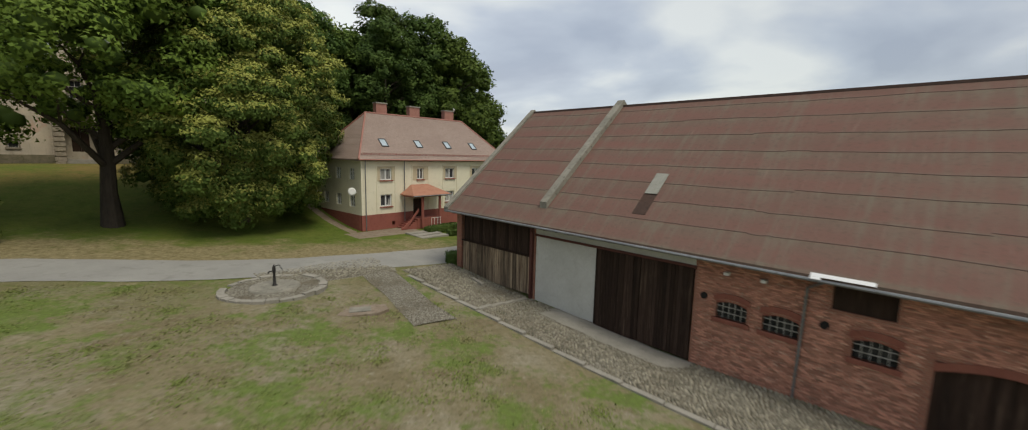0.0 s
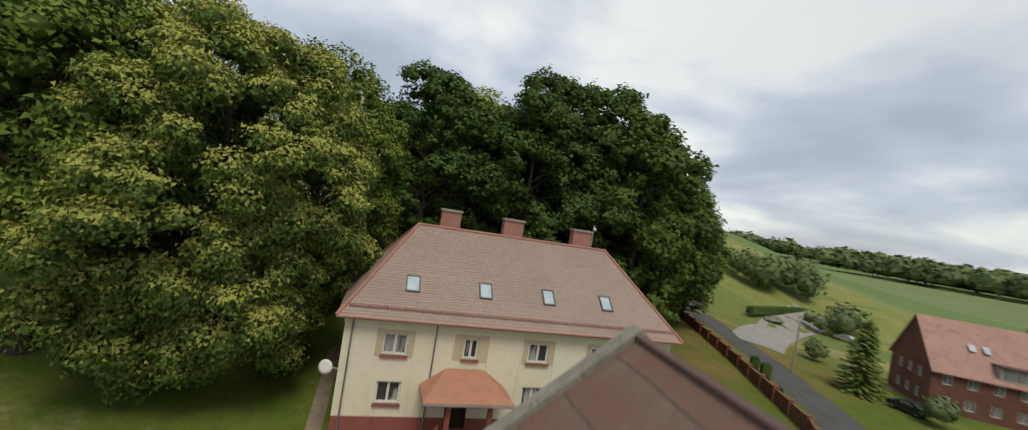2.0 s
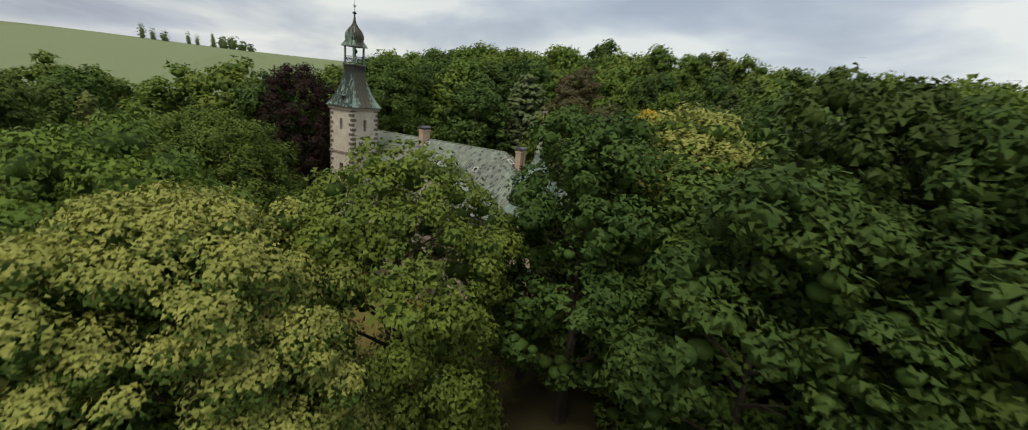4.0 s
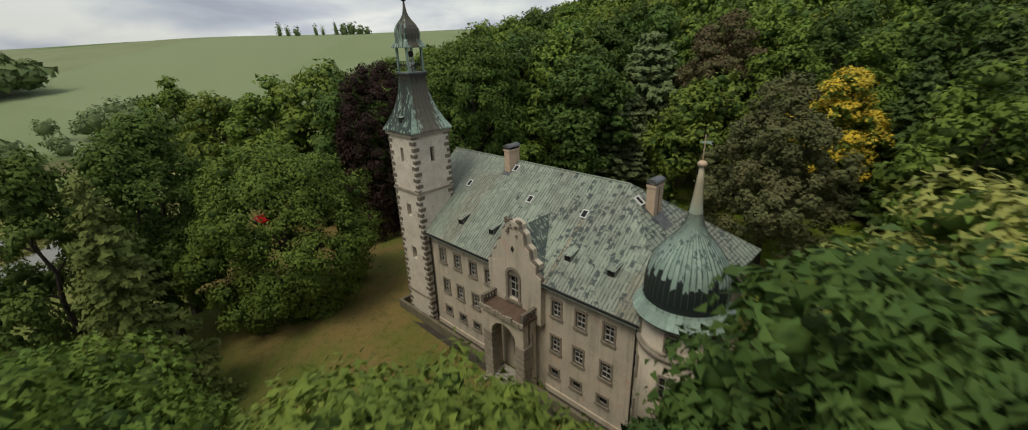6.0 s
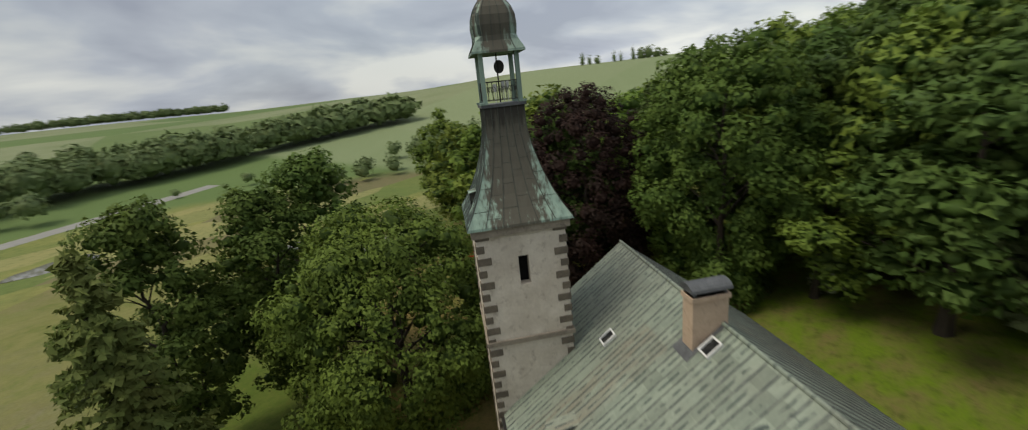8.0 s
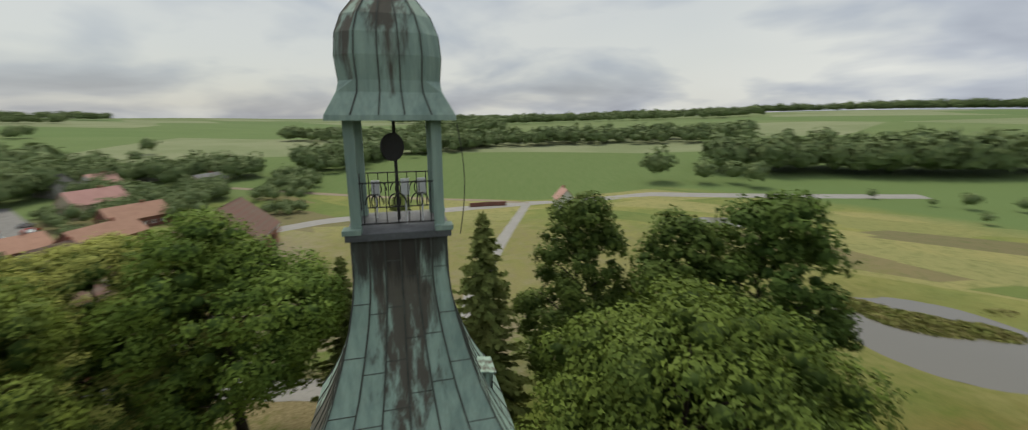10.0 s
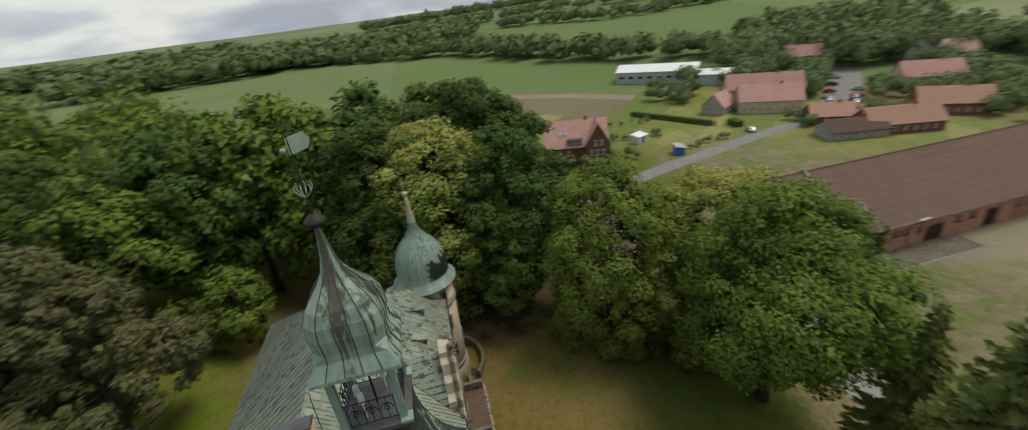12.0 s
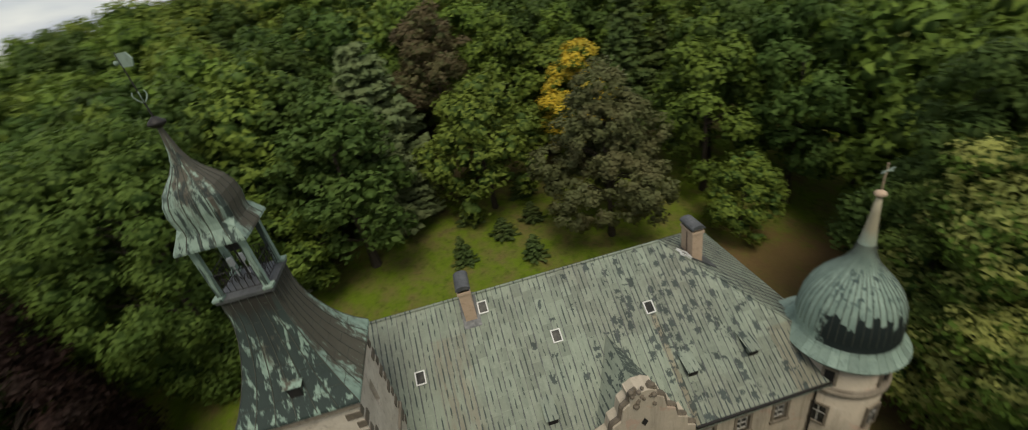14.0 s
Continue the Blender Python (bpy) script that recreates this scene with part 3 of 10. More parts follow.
def felt_of():
    """Roofing felt in courses up the slope: dull red, greyed and mossy along the laps, with streaks running down."""
    m, nt, bsdf, out = tree_of("dull_red_roof_felt")
    geo = nt.nodes.new("ShaderNodeNewGeometry")
    sep = nt.nodes.new("ShaderNodeSeparateXYZ")
    nt.links.new(geo.outputs["Position"], sep.inputs[0])
    along = position(nt, (0.13, 1.0, 1.0), radians(-45))
    down = position(nt, (1.7, 0.16, 0.16), radians(-45))
    blot = noise_at(nt, along, 0.55, 5, 0.62)
    streak = noise_at(nt, down, 1.0, 6, 0.68)
    speck = noise_at(nt, position(nt), 5.5, 5, 0.7)
    broad = noise_at(nt, position(nt, (0.5, 0.9, 0.9), radians(-45)), 0.2, 4, 0.6)
    climb = calc(nt, "MULTIPLY", calc(nt, "ADD", sep.outputs[2], -5.279), 1 / 0.9545)
    climb = calc(nt, "ADD", climb, ramp_of(nt, blot, 0.3, 0.7, -0.16, 0.16))
    lap = calc(nt, "FRACT", calc(nt, "ADD", climb, 20.0))
    red = mix_rgb(nt, ramp_of(nt, blot, 0.36, 0.64), (0.188, 0.094, 0.079), (0.158, 0.089, 0.074))
    red = mix_rgb(nt, ramp_of(nt, broad, 0.42, 0.6, 0, 0.6), red, (0.17, 0.1, 0.082))
    grey = mix_rgb(nt, ramp_of(nt, streak, 0.4, 0.6), (0.14, 0.118, 0.092), (0.165, 0.138, 0.108))
    near = calc(nt, "ADD", ramp_of(nt, lap, 0.4, 1.0, 0.08, 0.62), ramp_of(nt, lap, 0.14, 0.0, 0, 0.3))
    worn_off = calc(nt, "MULTIPLY", calc(nt, "ADD", near, ramp_of(nt, streak, 0.5, 0.72, 0, 0.55)), ramp_of(nt, broad, 0.3, 0.6, 0.65, 1.25))
    col = mix_rgb(nt, calc(nt, "MINIMUM", worn_off, 0.92), red, grey)
    col = mix_rgb(nt, ramp_of(nt, speck, 0.52, 0.72, 0, 0.5), col, (0.09, 0.07, 0.055))
    col = mix_rgb(nt, ramp_of(nt, noise_at(nt, down, 2.6, 6, 0.7), 0.6, 0.72, 0, 0.5), col, (0.23, 0.17, 0.14))
    nt.links.new(col, bsdf.inputs["Base Color"])
    bsdf.inputs["Roughness"].default_value = 0.93
    bsdf.inputs["Specular IOR Level"].default_value = 0.25
    bump_in(nt, bsdf, calc(nt, "ADD", speck, streak), 0.5, 0.02)
    return m


M["barn_roof"] = felt_of()


def tiles_of(name, a, b, turn, w=0.19, h=0.16):
    """Beaver-tail tiles: scalloped courses up the slope."""
    m, nt, bsdf, out = tree_of(name)
    geo = nt.nodes.new("ShaderNodeNewGeometry")
    mp = nt.nodes.new("ShaderNodeMapping")
    mp.vector_type = "TEXTURE"
    mp.inputs["Rotation"].default_value = (0, 0, turn)
    nt.links.new(geo.outputs["Position"], mp.inputs[0])
    sep = nt.nodes.new("ShaderNodeSeparateXYZ")
    nt.links.new(mp.outputs[0], sep.inputs[0])
    comb = nt.nodes.new("ShaderNodeCombineXYZ")
    nt.links.new(sep.outputs[0], comb.inputs[0])
    nt.links.new(sep.outputs[2], comb.inputs[1])
    tex = nt.nodes.new("ShaderNodeTexBrick")
    tex.inputs["Color1"].default_value = (*a, 1)
    tex.inputs["Color2"].default_value = (*b, 1)
    tex.inputs["Mortar"].default_value = (a[0] * 0.6, a[1] * 0.6, a[2] * 0.6, 1)
    tex.inputs["Scale"].default_value = 1.0
    tex.inputs["Mortar Size"].default_value = 0.016
    tex.inputs["Mortar Smooth"].default_value = 0.6
    tex.inputs["Brick Width"].default_value = w
    tex.inputs["Row Height"].default_value = h
    nt.links.new(comb.outputs[0], tex.inputs["Vector"])
    wide = noise_at(nt, mp.outputs[0], 0.35, 4, 0.6)
    col = mix_rgb(nt, ramp_of(nt, wide, 0.4, 0.7, 0, 0.5), tex.outputs["Color"], (a[0] * 0.7, a[1] * 0.66, a[2] * 0.66))
    nt.links.new(col, bsdf.inputs["Base Color"])
    bsdf.inputs["Roughness"].default_value = 0.75
    bump_in(nt, bsdf, calc(nt, "SUBTRACT", 0.0, tex.outputs["Fac"]), 0.4, 0.02)
    return m


HOUSE_TURN = radians(49.5)
M["house_tiles"] = tiles_of("pinkish_beaver_tail_tiles", (0.38, 0.292, 0.252), (0.335, 0.25, 0.215), HOUSE_TURN)


def leaf_of(name, a, b, c, trans=0.2):
    """Foliage: each leaf takes its own tone between three, and lets some light through."""
    m, nt, bsdf, out = tree_of(name)
    geo = nt.nodes.new("ShaderNodeNewGeometry")
    oi = nt.nodes.new("ShaderNodeObjectInfo")
    broad = noise_at(nt, position(nt), 0.35, 3, 0.5)
    col = mix_rgb(nt, geo.outputs["Random Per Island"], a, b)
    col = mix_rgb(nt, ramp_of(nt, broad, 0.46, 0.66), col, c)
    hsv = nt.nodes.new("ShaderNodeHueSaturation")
    nt.links.new(ramp_of(nt, oi.outputs["Random"], 0, 1, 0.86, 1.12), hsv.inputs["Value"])
    nt.links.new(ramp_of(nt, oi.outputs["Random"], 0, 1, 0.491, 0.509), hsv.inputs["Hue"])
    nt.links.new(col, hsv.inputs["Color"])
    nt.links.new(hsv.outputs[0], bsdf.inputs["Base Color"])
    bsdf.inputs["Roughness"].default_value = 0.62
    bsdf.inputs["Specular IOR Level"].default_value = 0.12
    tr = nt.nodes.new("ShaderNodeBsdfTranslucent")
    nt.links.new(hsv.outputs[0], tr.inputs[0])
    mix = nt.nodes.new("ShaderNodeMixShader")
    mix.inputs[0].default_value = trans
    nt.links.new(bsdf.outputs[0], mix.inputs[1])
    nt.links.new(tr.outputs[0], mix.inputs[2])
    nt.links.new(mix.outputs[0], out.inputs[0])
    return m


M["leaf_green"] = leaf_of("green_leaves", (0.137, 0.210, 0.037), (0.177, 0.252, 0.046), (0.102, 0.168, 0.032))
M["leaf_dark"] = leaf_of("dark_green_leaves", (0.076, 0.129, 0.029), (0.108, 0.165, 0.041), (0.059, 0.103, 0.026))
# flower colour on upward sprays; the darker side leaves also carry painted shade
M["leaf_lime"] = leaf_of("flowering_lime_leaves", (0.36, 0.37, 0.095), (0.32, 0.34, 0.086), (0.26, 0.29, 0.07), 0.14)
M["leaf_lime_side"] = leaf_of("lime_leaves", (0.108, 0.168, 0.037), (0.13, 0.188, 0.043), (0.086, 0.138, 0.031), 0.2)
M["leaf_fresh"] = leaf_of("fresh_green_leaves", (0.195, 0.25, 0.045), (0.155, 0.205, 0.039), (0.12, 0.168, 0.034))
M["leaf_maple"] = leaf_of("maple_leaves", (0.155, 0.225, 0.04), (0.125, 0.185, 0.035), (0.1, 0.155, 0.03))
M["leaf_white"] = leaf_of("white_blossom", (0.42, 0.45, 0.36), (0.16, 0.21, 0.07), (0.12, 0.17, 0.05))
M["leaf_yellow"] = leaf_of("golden_leaves", (0.78, 0.56, 0.06), (0.66, 0.5, 0.06), (0.5, 0.42, 0.06))
M["leaf_copper"] = leaf_of("copper_beech_leaves", (0.03, 0.016, 0.014), (0.038, 0.02, 0.016), (0.026, 0.016, 0.013))
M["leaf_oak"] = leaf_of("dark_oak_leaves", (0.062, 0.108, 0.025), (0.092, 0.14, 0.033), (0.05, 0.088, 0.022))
M["leaf_oak_b"] = leaf_of("oak_leaves", (0.09, 0.14, 0.029), (0.12, 0.172, 0.036), (0.07, 0.115, 0.024))
M["leaf_olive"] = leaf_of("olive_leaves", (0.35, 0.35, 0.095), (0.3, 0.31, 0.085), (0.235, 0.26, 0.07))
M["tower_seam"] = worn("dark_folded_seam", (0.05, 0.055, 0.045), (0.09, 0.1, 0.08), (0.035, 0.033, 0.028), 2.5, 12, 0.7)
M["needle_spruce"] = leaf_of("spruce_needles", (0.17, 0.215, 0.058), (0.135, 0.185, 0.05), (0.19, 0.225, 0.064), 0.2)
M["needle_dark"] = leaf_of("dark_spruce_needles", (0.078, 0.117, 0.034), (0.065, 0.098, 0.029), (0.104, 0.137, 0.038), 0.15)
M["needle_pine"] = leaf_of("brownish_pine_needles", (0.15, 0.165, 0.07), (0.122, 0.138, 0.057), (0.17, 0.165, 0.075), 0.2)
M["needle_pale"] = leaf_of("pale_cedar_needles", (0.175, 0.225, 0.1), (0.14, 0.19, 0.08), (0.2, 0.245, 0.11), 0.2)
M["needle_brown"] = leaf_of("browned_pine_needles", (0.15, 0.115, 0.062), (0.118, 0.096, 0.052), (0.13, 0.12, 0.052), 0.15)
M["hedge"] = leaf_of("clipped_hedge_leaves", (0.1, 0.15, 0.035), (0.075, 0.12, 0.03), (0.06, 0.1, 0.028))


def ground_of():
    """Meadow, lawn, dry yard, forest floor and far fields, chosen by place on the plan."""
    m, nt, bsdf, out = tree_of("grass_and_fields")
    geo = nt.nodes.new("ShaderNodeNewGeometry")
    sep = nt.nodes.new("ShaderNodeSeparateXYZ")
    nt.links.new(geo.outputs["Position"], sep.inputs[0])
    x, y = sep.outputs[0], sep.outputs[1]
    pos = position(nt)
    big = noise_at(nt, pos, 0.07, 4, 0.6)
    med = noise_at(nt, pos, 0.35, 5, 0.65)
    fine = noise_at(nt, pos, 5.0, 4, 0.7)
    lawn = mix_rgb(nt, ramp_of(nt, med, 0.35, 0.65), (0.085, 0.14, 0.02), (0.115, 0.15, 0.028))
    fr = palace_frame(nt)
    pf = nt.nodes.new("ShaderNodeSeparateXYZ")
    nt.links.new(fr, pf.inputs[0])
    worn_grass = calc(nt, "MULTIPLY", ramp_of(nt, noise_at(nt, pos, 0.12, 6, 0.7), 0.36, 0.54, 0.15, 0.9), ramp_of(nt, pf.outputs[1], -24, -16, 0.08, 1))
    lawn = mix_rgb(nt, worn_grass, lawn, (0.22, 0.15, 0.058))
    speck = noise_at(nt, pos, 2.6, 8, 0.78)
    clump = noise_at(nt, pos, 1.1, 7, 0.75)
    lawn = mix_rgb(nt, ramp_of(nt, clump, 0.5, 0.66, 0, 0.55), lawn, (0.06, 0.085, 0.016))
    lawn = mix_rgb(nt, ramp_of(nt, clump, 0.46, 0.34, 0, 0.5), lawn, (0.17, 0.16, 0.045))
    dry = mix_rgb(nt, ramp_of(nt, med, 0.35, 0.65), (0.24, 0.205, 0.13), (0.19, 0.157, 0.095))
    dry = mix_rgb(nt, ramp_of(nt, noise_at(nt, pos, 0.15, 6, 0.72), 0.48, 0.64, 0, 0.75), dry, (0.29, 0.26, 0.2))
    grow = calc(nt, "ADD", noise_at(nt, pos, 0.2, 7, 0.74), calc(nt, "MULTIPLY", speck, 0.3))
    dry = mix_rgb(nt, ramp_of(nt, noise_at(nt, pos, 0.42, 7, 0.75), 0.54, 0.64, 0, 0.55), dry, (0.15, 0.105, 0.066))
    dry = mix_rgb(nt, ramp_of(nt, noise_at(nt, pos, 1.7, 7, 0.8), 0.57, 0.66, 0, 0.6), dry, (0.36, 0.33, 0.26))
    dry = mix_rgb(nt, ramp_of(nt, grow, 0.64, 0.73, 0, 0.9), dry, (0.12, 0.18, 0.038))
    dry = mix_rgb(nt, ramp_of(nt, speck, 0.5, 0.66, 0, 0.6), dry, (0.1, 0.085, 0.05))
    # yard: south-east of the avenue
    edge = calc(nt, "ADD", calc(nt, "ADD", calc(nt, "MULTIPLY", x, 0.55), calc(nt, "MULTIPLY", y, -1.0)), ramp_of(nt, big, 0.3, 0.7, -4, 4))
    yard = calc(nt, "MULTIPLY", ramp_of(nt, edge, -46, -30), ramp_of(nt, calc(nt, "ADD", x, ramp_of(nt, big, 0.3, 0.7, -8, 8)), -62, -44))
    col = mix_rgb(nt, yard, lawn, dry)
    # brown litter and dried grass beside the drive
    dn = calc(nt, "ADD", calc(nt, "MULTIPLY", calc(nt, "ADD", x, 34), -0.41), calc(nt, "MULTIPLY", calc(nt, "ADD", y, -24), 0.912))
    dn = calc(nt, "ADD", dn, ramp_of(nt, noise_at(nt, pos, 0.3, 6, 0.7), 0.3, 0.7, -3.5, 3.5))
    verge = calc(nt, "MULTIPLY", calc(nt, "MULTIPLY", ramp_of(nt, dn, 6.5, 3), ramp_of(nt, dn, -4, -2)), calc(nt, "MULTIPLY", ramp_of(nt, x, -50, -42), ramp_of(nt, x, 0, -6)))
    dead = mix_rgb(nt, ramp_of(nt, speck, 0.42, 0.62), (0.33, 0.27, 0.16), (0.17, 0.13, 0.07))
    col = mix_rgb(nt, calc(nt, "MULTIPLY", verge, 0.85), col, dead)
    # trodden earth before the barn
    bf = nt.nodes.new("ShaderNodeMapping")
    bf.vector_type = "TEXTURE"
    bf.inputs["Location"].default_value = (6.76, 23.58, 0)
    bf.inputs["Rotation"].default_value = (0, 0, radians(-45))
    nt.links.new(geo.outputs["Position"], bf.inputs[0])
    bs = nt.nodes.new("ShaderNodeSeparateXYZ")
    nt.links.new(bf.outputs[0], bs.inputs[0])
    off = calc(nt, "ADD", bs.outputs[1], ramp_of(nt, noise_at(nt, pos, 0.16, 5, 0.7), 0.3, 0.7, -9, 9))
    bare = calc(nt, "MULTIPLY", ramp_of(nt, off, -17, -9), calc(nt, "MULTIPLY", ramp_of(nt, bs.outputs[0], 8, 22), ramp_of(nt, bs.outputs[1], 3, 0)))
    col = mix_rgb(nt, calc(nt, "MULTIPLY", bare, 0.8), col, (0.31, 0.265, 0.2))
    # leaf litter between the house and the oaks, darkened to paint in tree shade
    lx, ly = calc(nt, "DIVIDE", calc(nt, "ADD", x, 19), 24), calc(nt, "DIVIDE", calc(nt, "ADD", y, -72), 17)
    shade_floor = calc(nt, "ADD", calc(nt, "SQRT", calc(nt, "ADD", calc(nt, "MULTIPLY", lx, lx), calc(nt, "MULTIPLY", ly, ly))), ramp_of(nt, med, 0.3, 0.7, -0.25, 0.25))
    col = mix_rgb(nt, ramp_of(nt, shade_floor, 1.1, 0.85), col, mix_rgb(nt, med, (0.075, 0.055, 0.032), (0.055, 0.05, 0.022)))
    # greener grass out in the yard
    out_yard = calc(nt, "MULTIPLY", ramp_of(nt, calc(nt, "ADD", y, ramp_of(nt, big, 0.3, 0.7, -14, 14)), 6, -22), ramp_of(nt, calc(nt, "ADD", x, y), 28, 8))
    col = mix_rgb(nt, calc(nt, "MULTIPLY", out_yard, ramp_of(nt, med, 0.3, 0.6, 0.4, 0.9)), col, (0.235, 0.225, 0.085))
    # mossy grass behind the palace, brown litter under the wood
    back = calc(nt, "ADD", pf.outputs[1], ramp_of(nt, med, 0.3, 0.7, -7, 7))
    moss = mix_rgb(nt, ramp_of(nt, med, 0.4, 0.66), (0.135, 0.205, 0.016), (0.18, 0.15, 0.055))
    moss = mix_rgb(nt, ramp_of(nt, clump, 0.5, 0.64, 0, 0.6), moss, (0.055, 0.085, 0.012))
    moss = mix_rgb(nt, ramp_of(nt, clump, 0.46, 0.36, 0, 0.4), moss, (0.16, 0.2, 0.03))
    col = mix_rgb(nt, calc(nt, "MULTIPLY", ramp_of(nt, back, 12, 18), ramp_of(nt, x, -30, -45)), col, moss)
    pu = calc(nt, "ADD", pf.outputs[0], ramp_of(nt, noise_at(nt, pos, 0.22, 6, 0.7), 0.3, 0.7, -6, 6))
    pv = calc(nt, "ADD", pf.outputs[1], ramp_of(nt, noise_at(nt, pos, 0.3, 6, 0.72), 0.3, 0.7, -4, 4))
    trod = calc(nt, "MULTIPLY", calc(nt, "MULTIPLY", ramp_of(nt, pu, 33, 38), ramp_of(nt, pu, 66, 58)), calc(nt, "MULTIPLY", ramp_of(nt, pv, 13, 16), ramp_of(nt, pv, 25, 21)))
    flank = calc(nt, "MULTIPLY", calc(nt, "MULTIPLY", ramp_of(nt, pu, 31, 35), ramp_of(nt, pu, 50, 42)), calc(nt, "MULTIPLY", ramp_of(nt, pv, -3, 3), ramp_of(nt, pv, 20, 16)))
    trod = calc(nt, "MAXIMUM", trod, calc(nt, "MULTIPLY", flank, 0.8))
    round_house = calc(nt, "MULTIPLY", calc(nt, "MULTIPLY", ramp_of(nt, pu, -4, 2), ramp_of(nt, pu, 44, 36)), calc(nt, "MULTIPLY", ramp_of(nt, pv, 13, 16), ramp_of(nt, pv, 26, 20)))
    trod = calc(nt, "MAXIMUM", calc(nt, "MULTIPLY", trod, 0.8), calc(nt, "MULTIPLY", round_house, ramp_of(nt, clump, 0.4, 0.6, 0.15, 0.65)))
    col = mix_rgb(nt, trod, col, (0.2, 0.115, 0.06))
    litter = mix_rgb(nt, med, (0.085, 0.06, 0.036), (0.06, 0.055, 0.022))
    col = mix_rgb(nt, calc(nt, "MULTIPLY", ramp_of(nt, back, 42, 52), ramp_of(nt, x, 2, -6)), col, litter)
    # distance from the middle of the park
    dx, dy = calc(nt, "ADD", x, 40), calc(nt, "ADD", y, -30)
    r = calc(nt, "SQRT", calc(nt, "ADD", calc(nt, "MULTIPLY", dx, dx), calc(nt, "MULTIPLY", dy, dy)))
    meadow = mix_rgb(nt, ramp_of(nt, big, 0.4, 0.6), (0.27, 0.265, 0.09), (0.19, 0.225, 0.07))
    plot = nt.nodes.new("ShaderNodeTexVoronoi")
    plot.inputs["Scale"].default_value = 0.03
    plot.distance = "CHEBYCHEV"
    lay = nt.nodes.new("ShaderNodeMapping")
    lay.inputs["Scale"].default_value = (0.55, 2.0, 0)
    lay.inputs["Rotation"].default_value = (0, 0, 0.32)
    nt.links.new(geo.outputs["Position"], lay.inputs[0])
    nt.links.new(lay.outputs[0], plot.inputs["Vector"])
    tone = nt.nodes.new("ShaderNodeSeparateColor")
    nt.links.new(plot.outputs["Color"], tone.inputs[0])
    meadow = mix_rgb(nt, ramp_of(nt, tone.outputs[0], 0.45, 0.6, 0, 0.7), meadow, (0.125, 0.18, 0.055))
    meadow = mix_rgb(nt, ramp_of(nt, tone.outputs[1], 0.68, 0.74, 0, 0.65), meadow, (0.34, 0.31, 0.14))
    meadow = mix_rgb(nt, ramp_of(nt, tone.outputs[2], 0.86, 0.9, 0, 0.7), meadow, (0.2, 0.155, 0.1))
    meadow = mix_rgb(nt, ramp_of(nt, noise_at(nt, pos, 0.5, 6, 0.75), 0.5, 0.66, 0, 0.6), meadow, (0.1, 0.14, 0.045))
    col = mix_rgb(nt, ramp_of(nt, calc(nt, "ADD", r, ramp_of(nt, med, 0.3, 0.7, -10, 10)), 92, 120), col, meadow)
    vor = nt.nodes.new("ShaderNodeTexVoronoi")
    vor.inputs["Scale"].default_value = 0.0028
    vor.inputs["Randomness"].default_value = 0.8
    warp = nt.nodes.new("ShaderNodeMapping")
    warp.inputs["Scale"].default_value = (1.0, 1.7, 0)
    warp.inputs["Rotation"].default_value = (0, 0, 0.5)
    nt.links.new(geo.outputs["Position"], warp.inputs[0])
    nt.links.new(warp.outputs[0], vor.inputs["Vector"])
    cell = nt.nodes.new("ShaderNodeSeparateColor")
    nt.links.new(vor.outputs["Color"], cell.inputs[0])
    field = mix_rgb(nt, cell.outputs[0], (0.12, 0.195, 0.065), (0.19, 0.235, 0.105))
    field = mix_rgb(nt, ramp_of(nt, cell.outputs[1], 0.72, 0.76), field, (0.25, 0.28, 0.16))
    field = mix_rgb(nt, ramp_of(nt, noise_at(nt, pos, 0.012, 4, 0.6), 0.4, 0.6, 0, 0.35), field, (0.11, 0.17, 0.06))
    col = mix_rgb(nt, ramp_of(nt, r, 175, 190), col, field)
    # the fresh green field beyond the farm road
    d1 = calc(nt, "ADD", calc(nt, "MULTIPLY", calc(nt, "ADD", x, -14), 0.376), calc(nt, "MULTIPLY", calc(nt, "ADD", y, 113), -0.927))
    d2 = calc(nt, "ADD", calc(nt, "MULTIPLY", calc(nt, "ADD", x, -14), 0.642), calc(nt, "MULTIPLY", calc(nt, "ADD", y, 113), -0.766))
    sown = ramp_of(nt, calc(nt, "MINIMUM", calc(nt, "MINIMUM", d1, d2), calc(nt, "SUBTRACT", 330, r)), 1, 3)
    row = noise_at(nt, position(nt, (1.2, 0.05, 0), 0.55), 1.0, 3, 0.6)
    green = mix_rgb(nt, ramp_of(nt, row, 0.4, 0.6), (0.118, 0.18, 0.062), (0.142, 0.2, 0.074))
    col = mix_rgb(nt, sown, col, green)
    # ploughed earth beside the hall's track
    ex, ey = calc(nt, "DIVIDE", calc(nt, "ADD", x, -104), 16), calc(nt, "DIVIDE", calc(nt, "ADD", y, -128), 30)
    bare_field = ramp_of(nt, calc(nt, "MAXIMUM", calc(nt, "ABSOLUTE", ex), calc(nt, "ABSOLUTE", ey)), 1.0, 0.93)
    col = mix_rgb(nt, calc(nt, "MULTIPLY", bare_field, 0.9), col, (0.2, 0.165, 0.115))
    # a pale crop on the western slope
    crop = calc(nt, "MULTIPLY", calc(nt, "MULTIPLY", ramp_of(nt, x, -175, -185), ramp_of(nt, y, -250, -240)), ramp_of(nt, noise_at(nt, position(nt, (0.3, 1.6, 0), 0.5), 0.02, 4, 0.6), 0.35, 0.65, 0.75, 0.95))
    col = mix_rgb(nt, crop, col, (0.25, 0.3, 0.165))
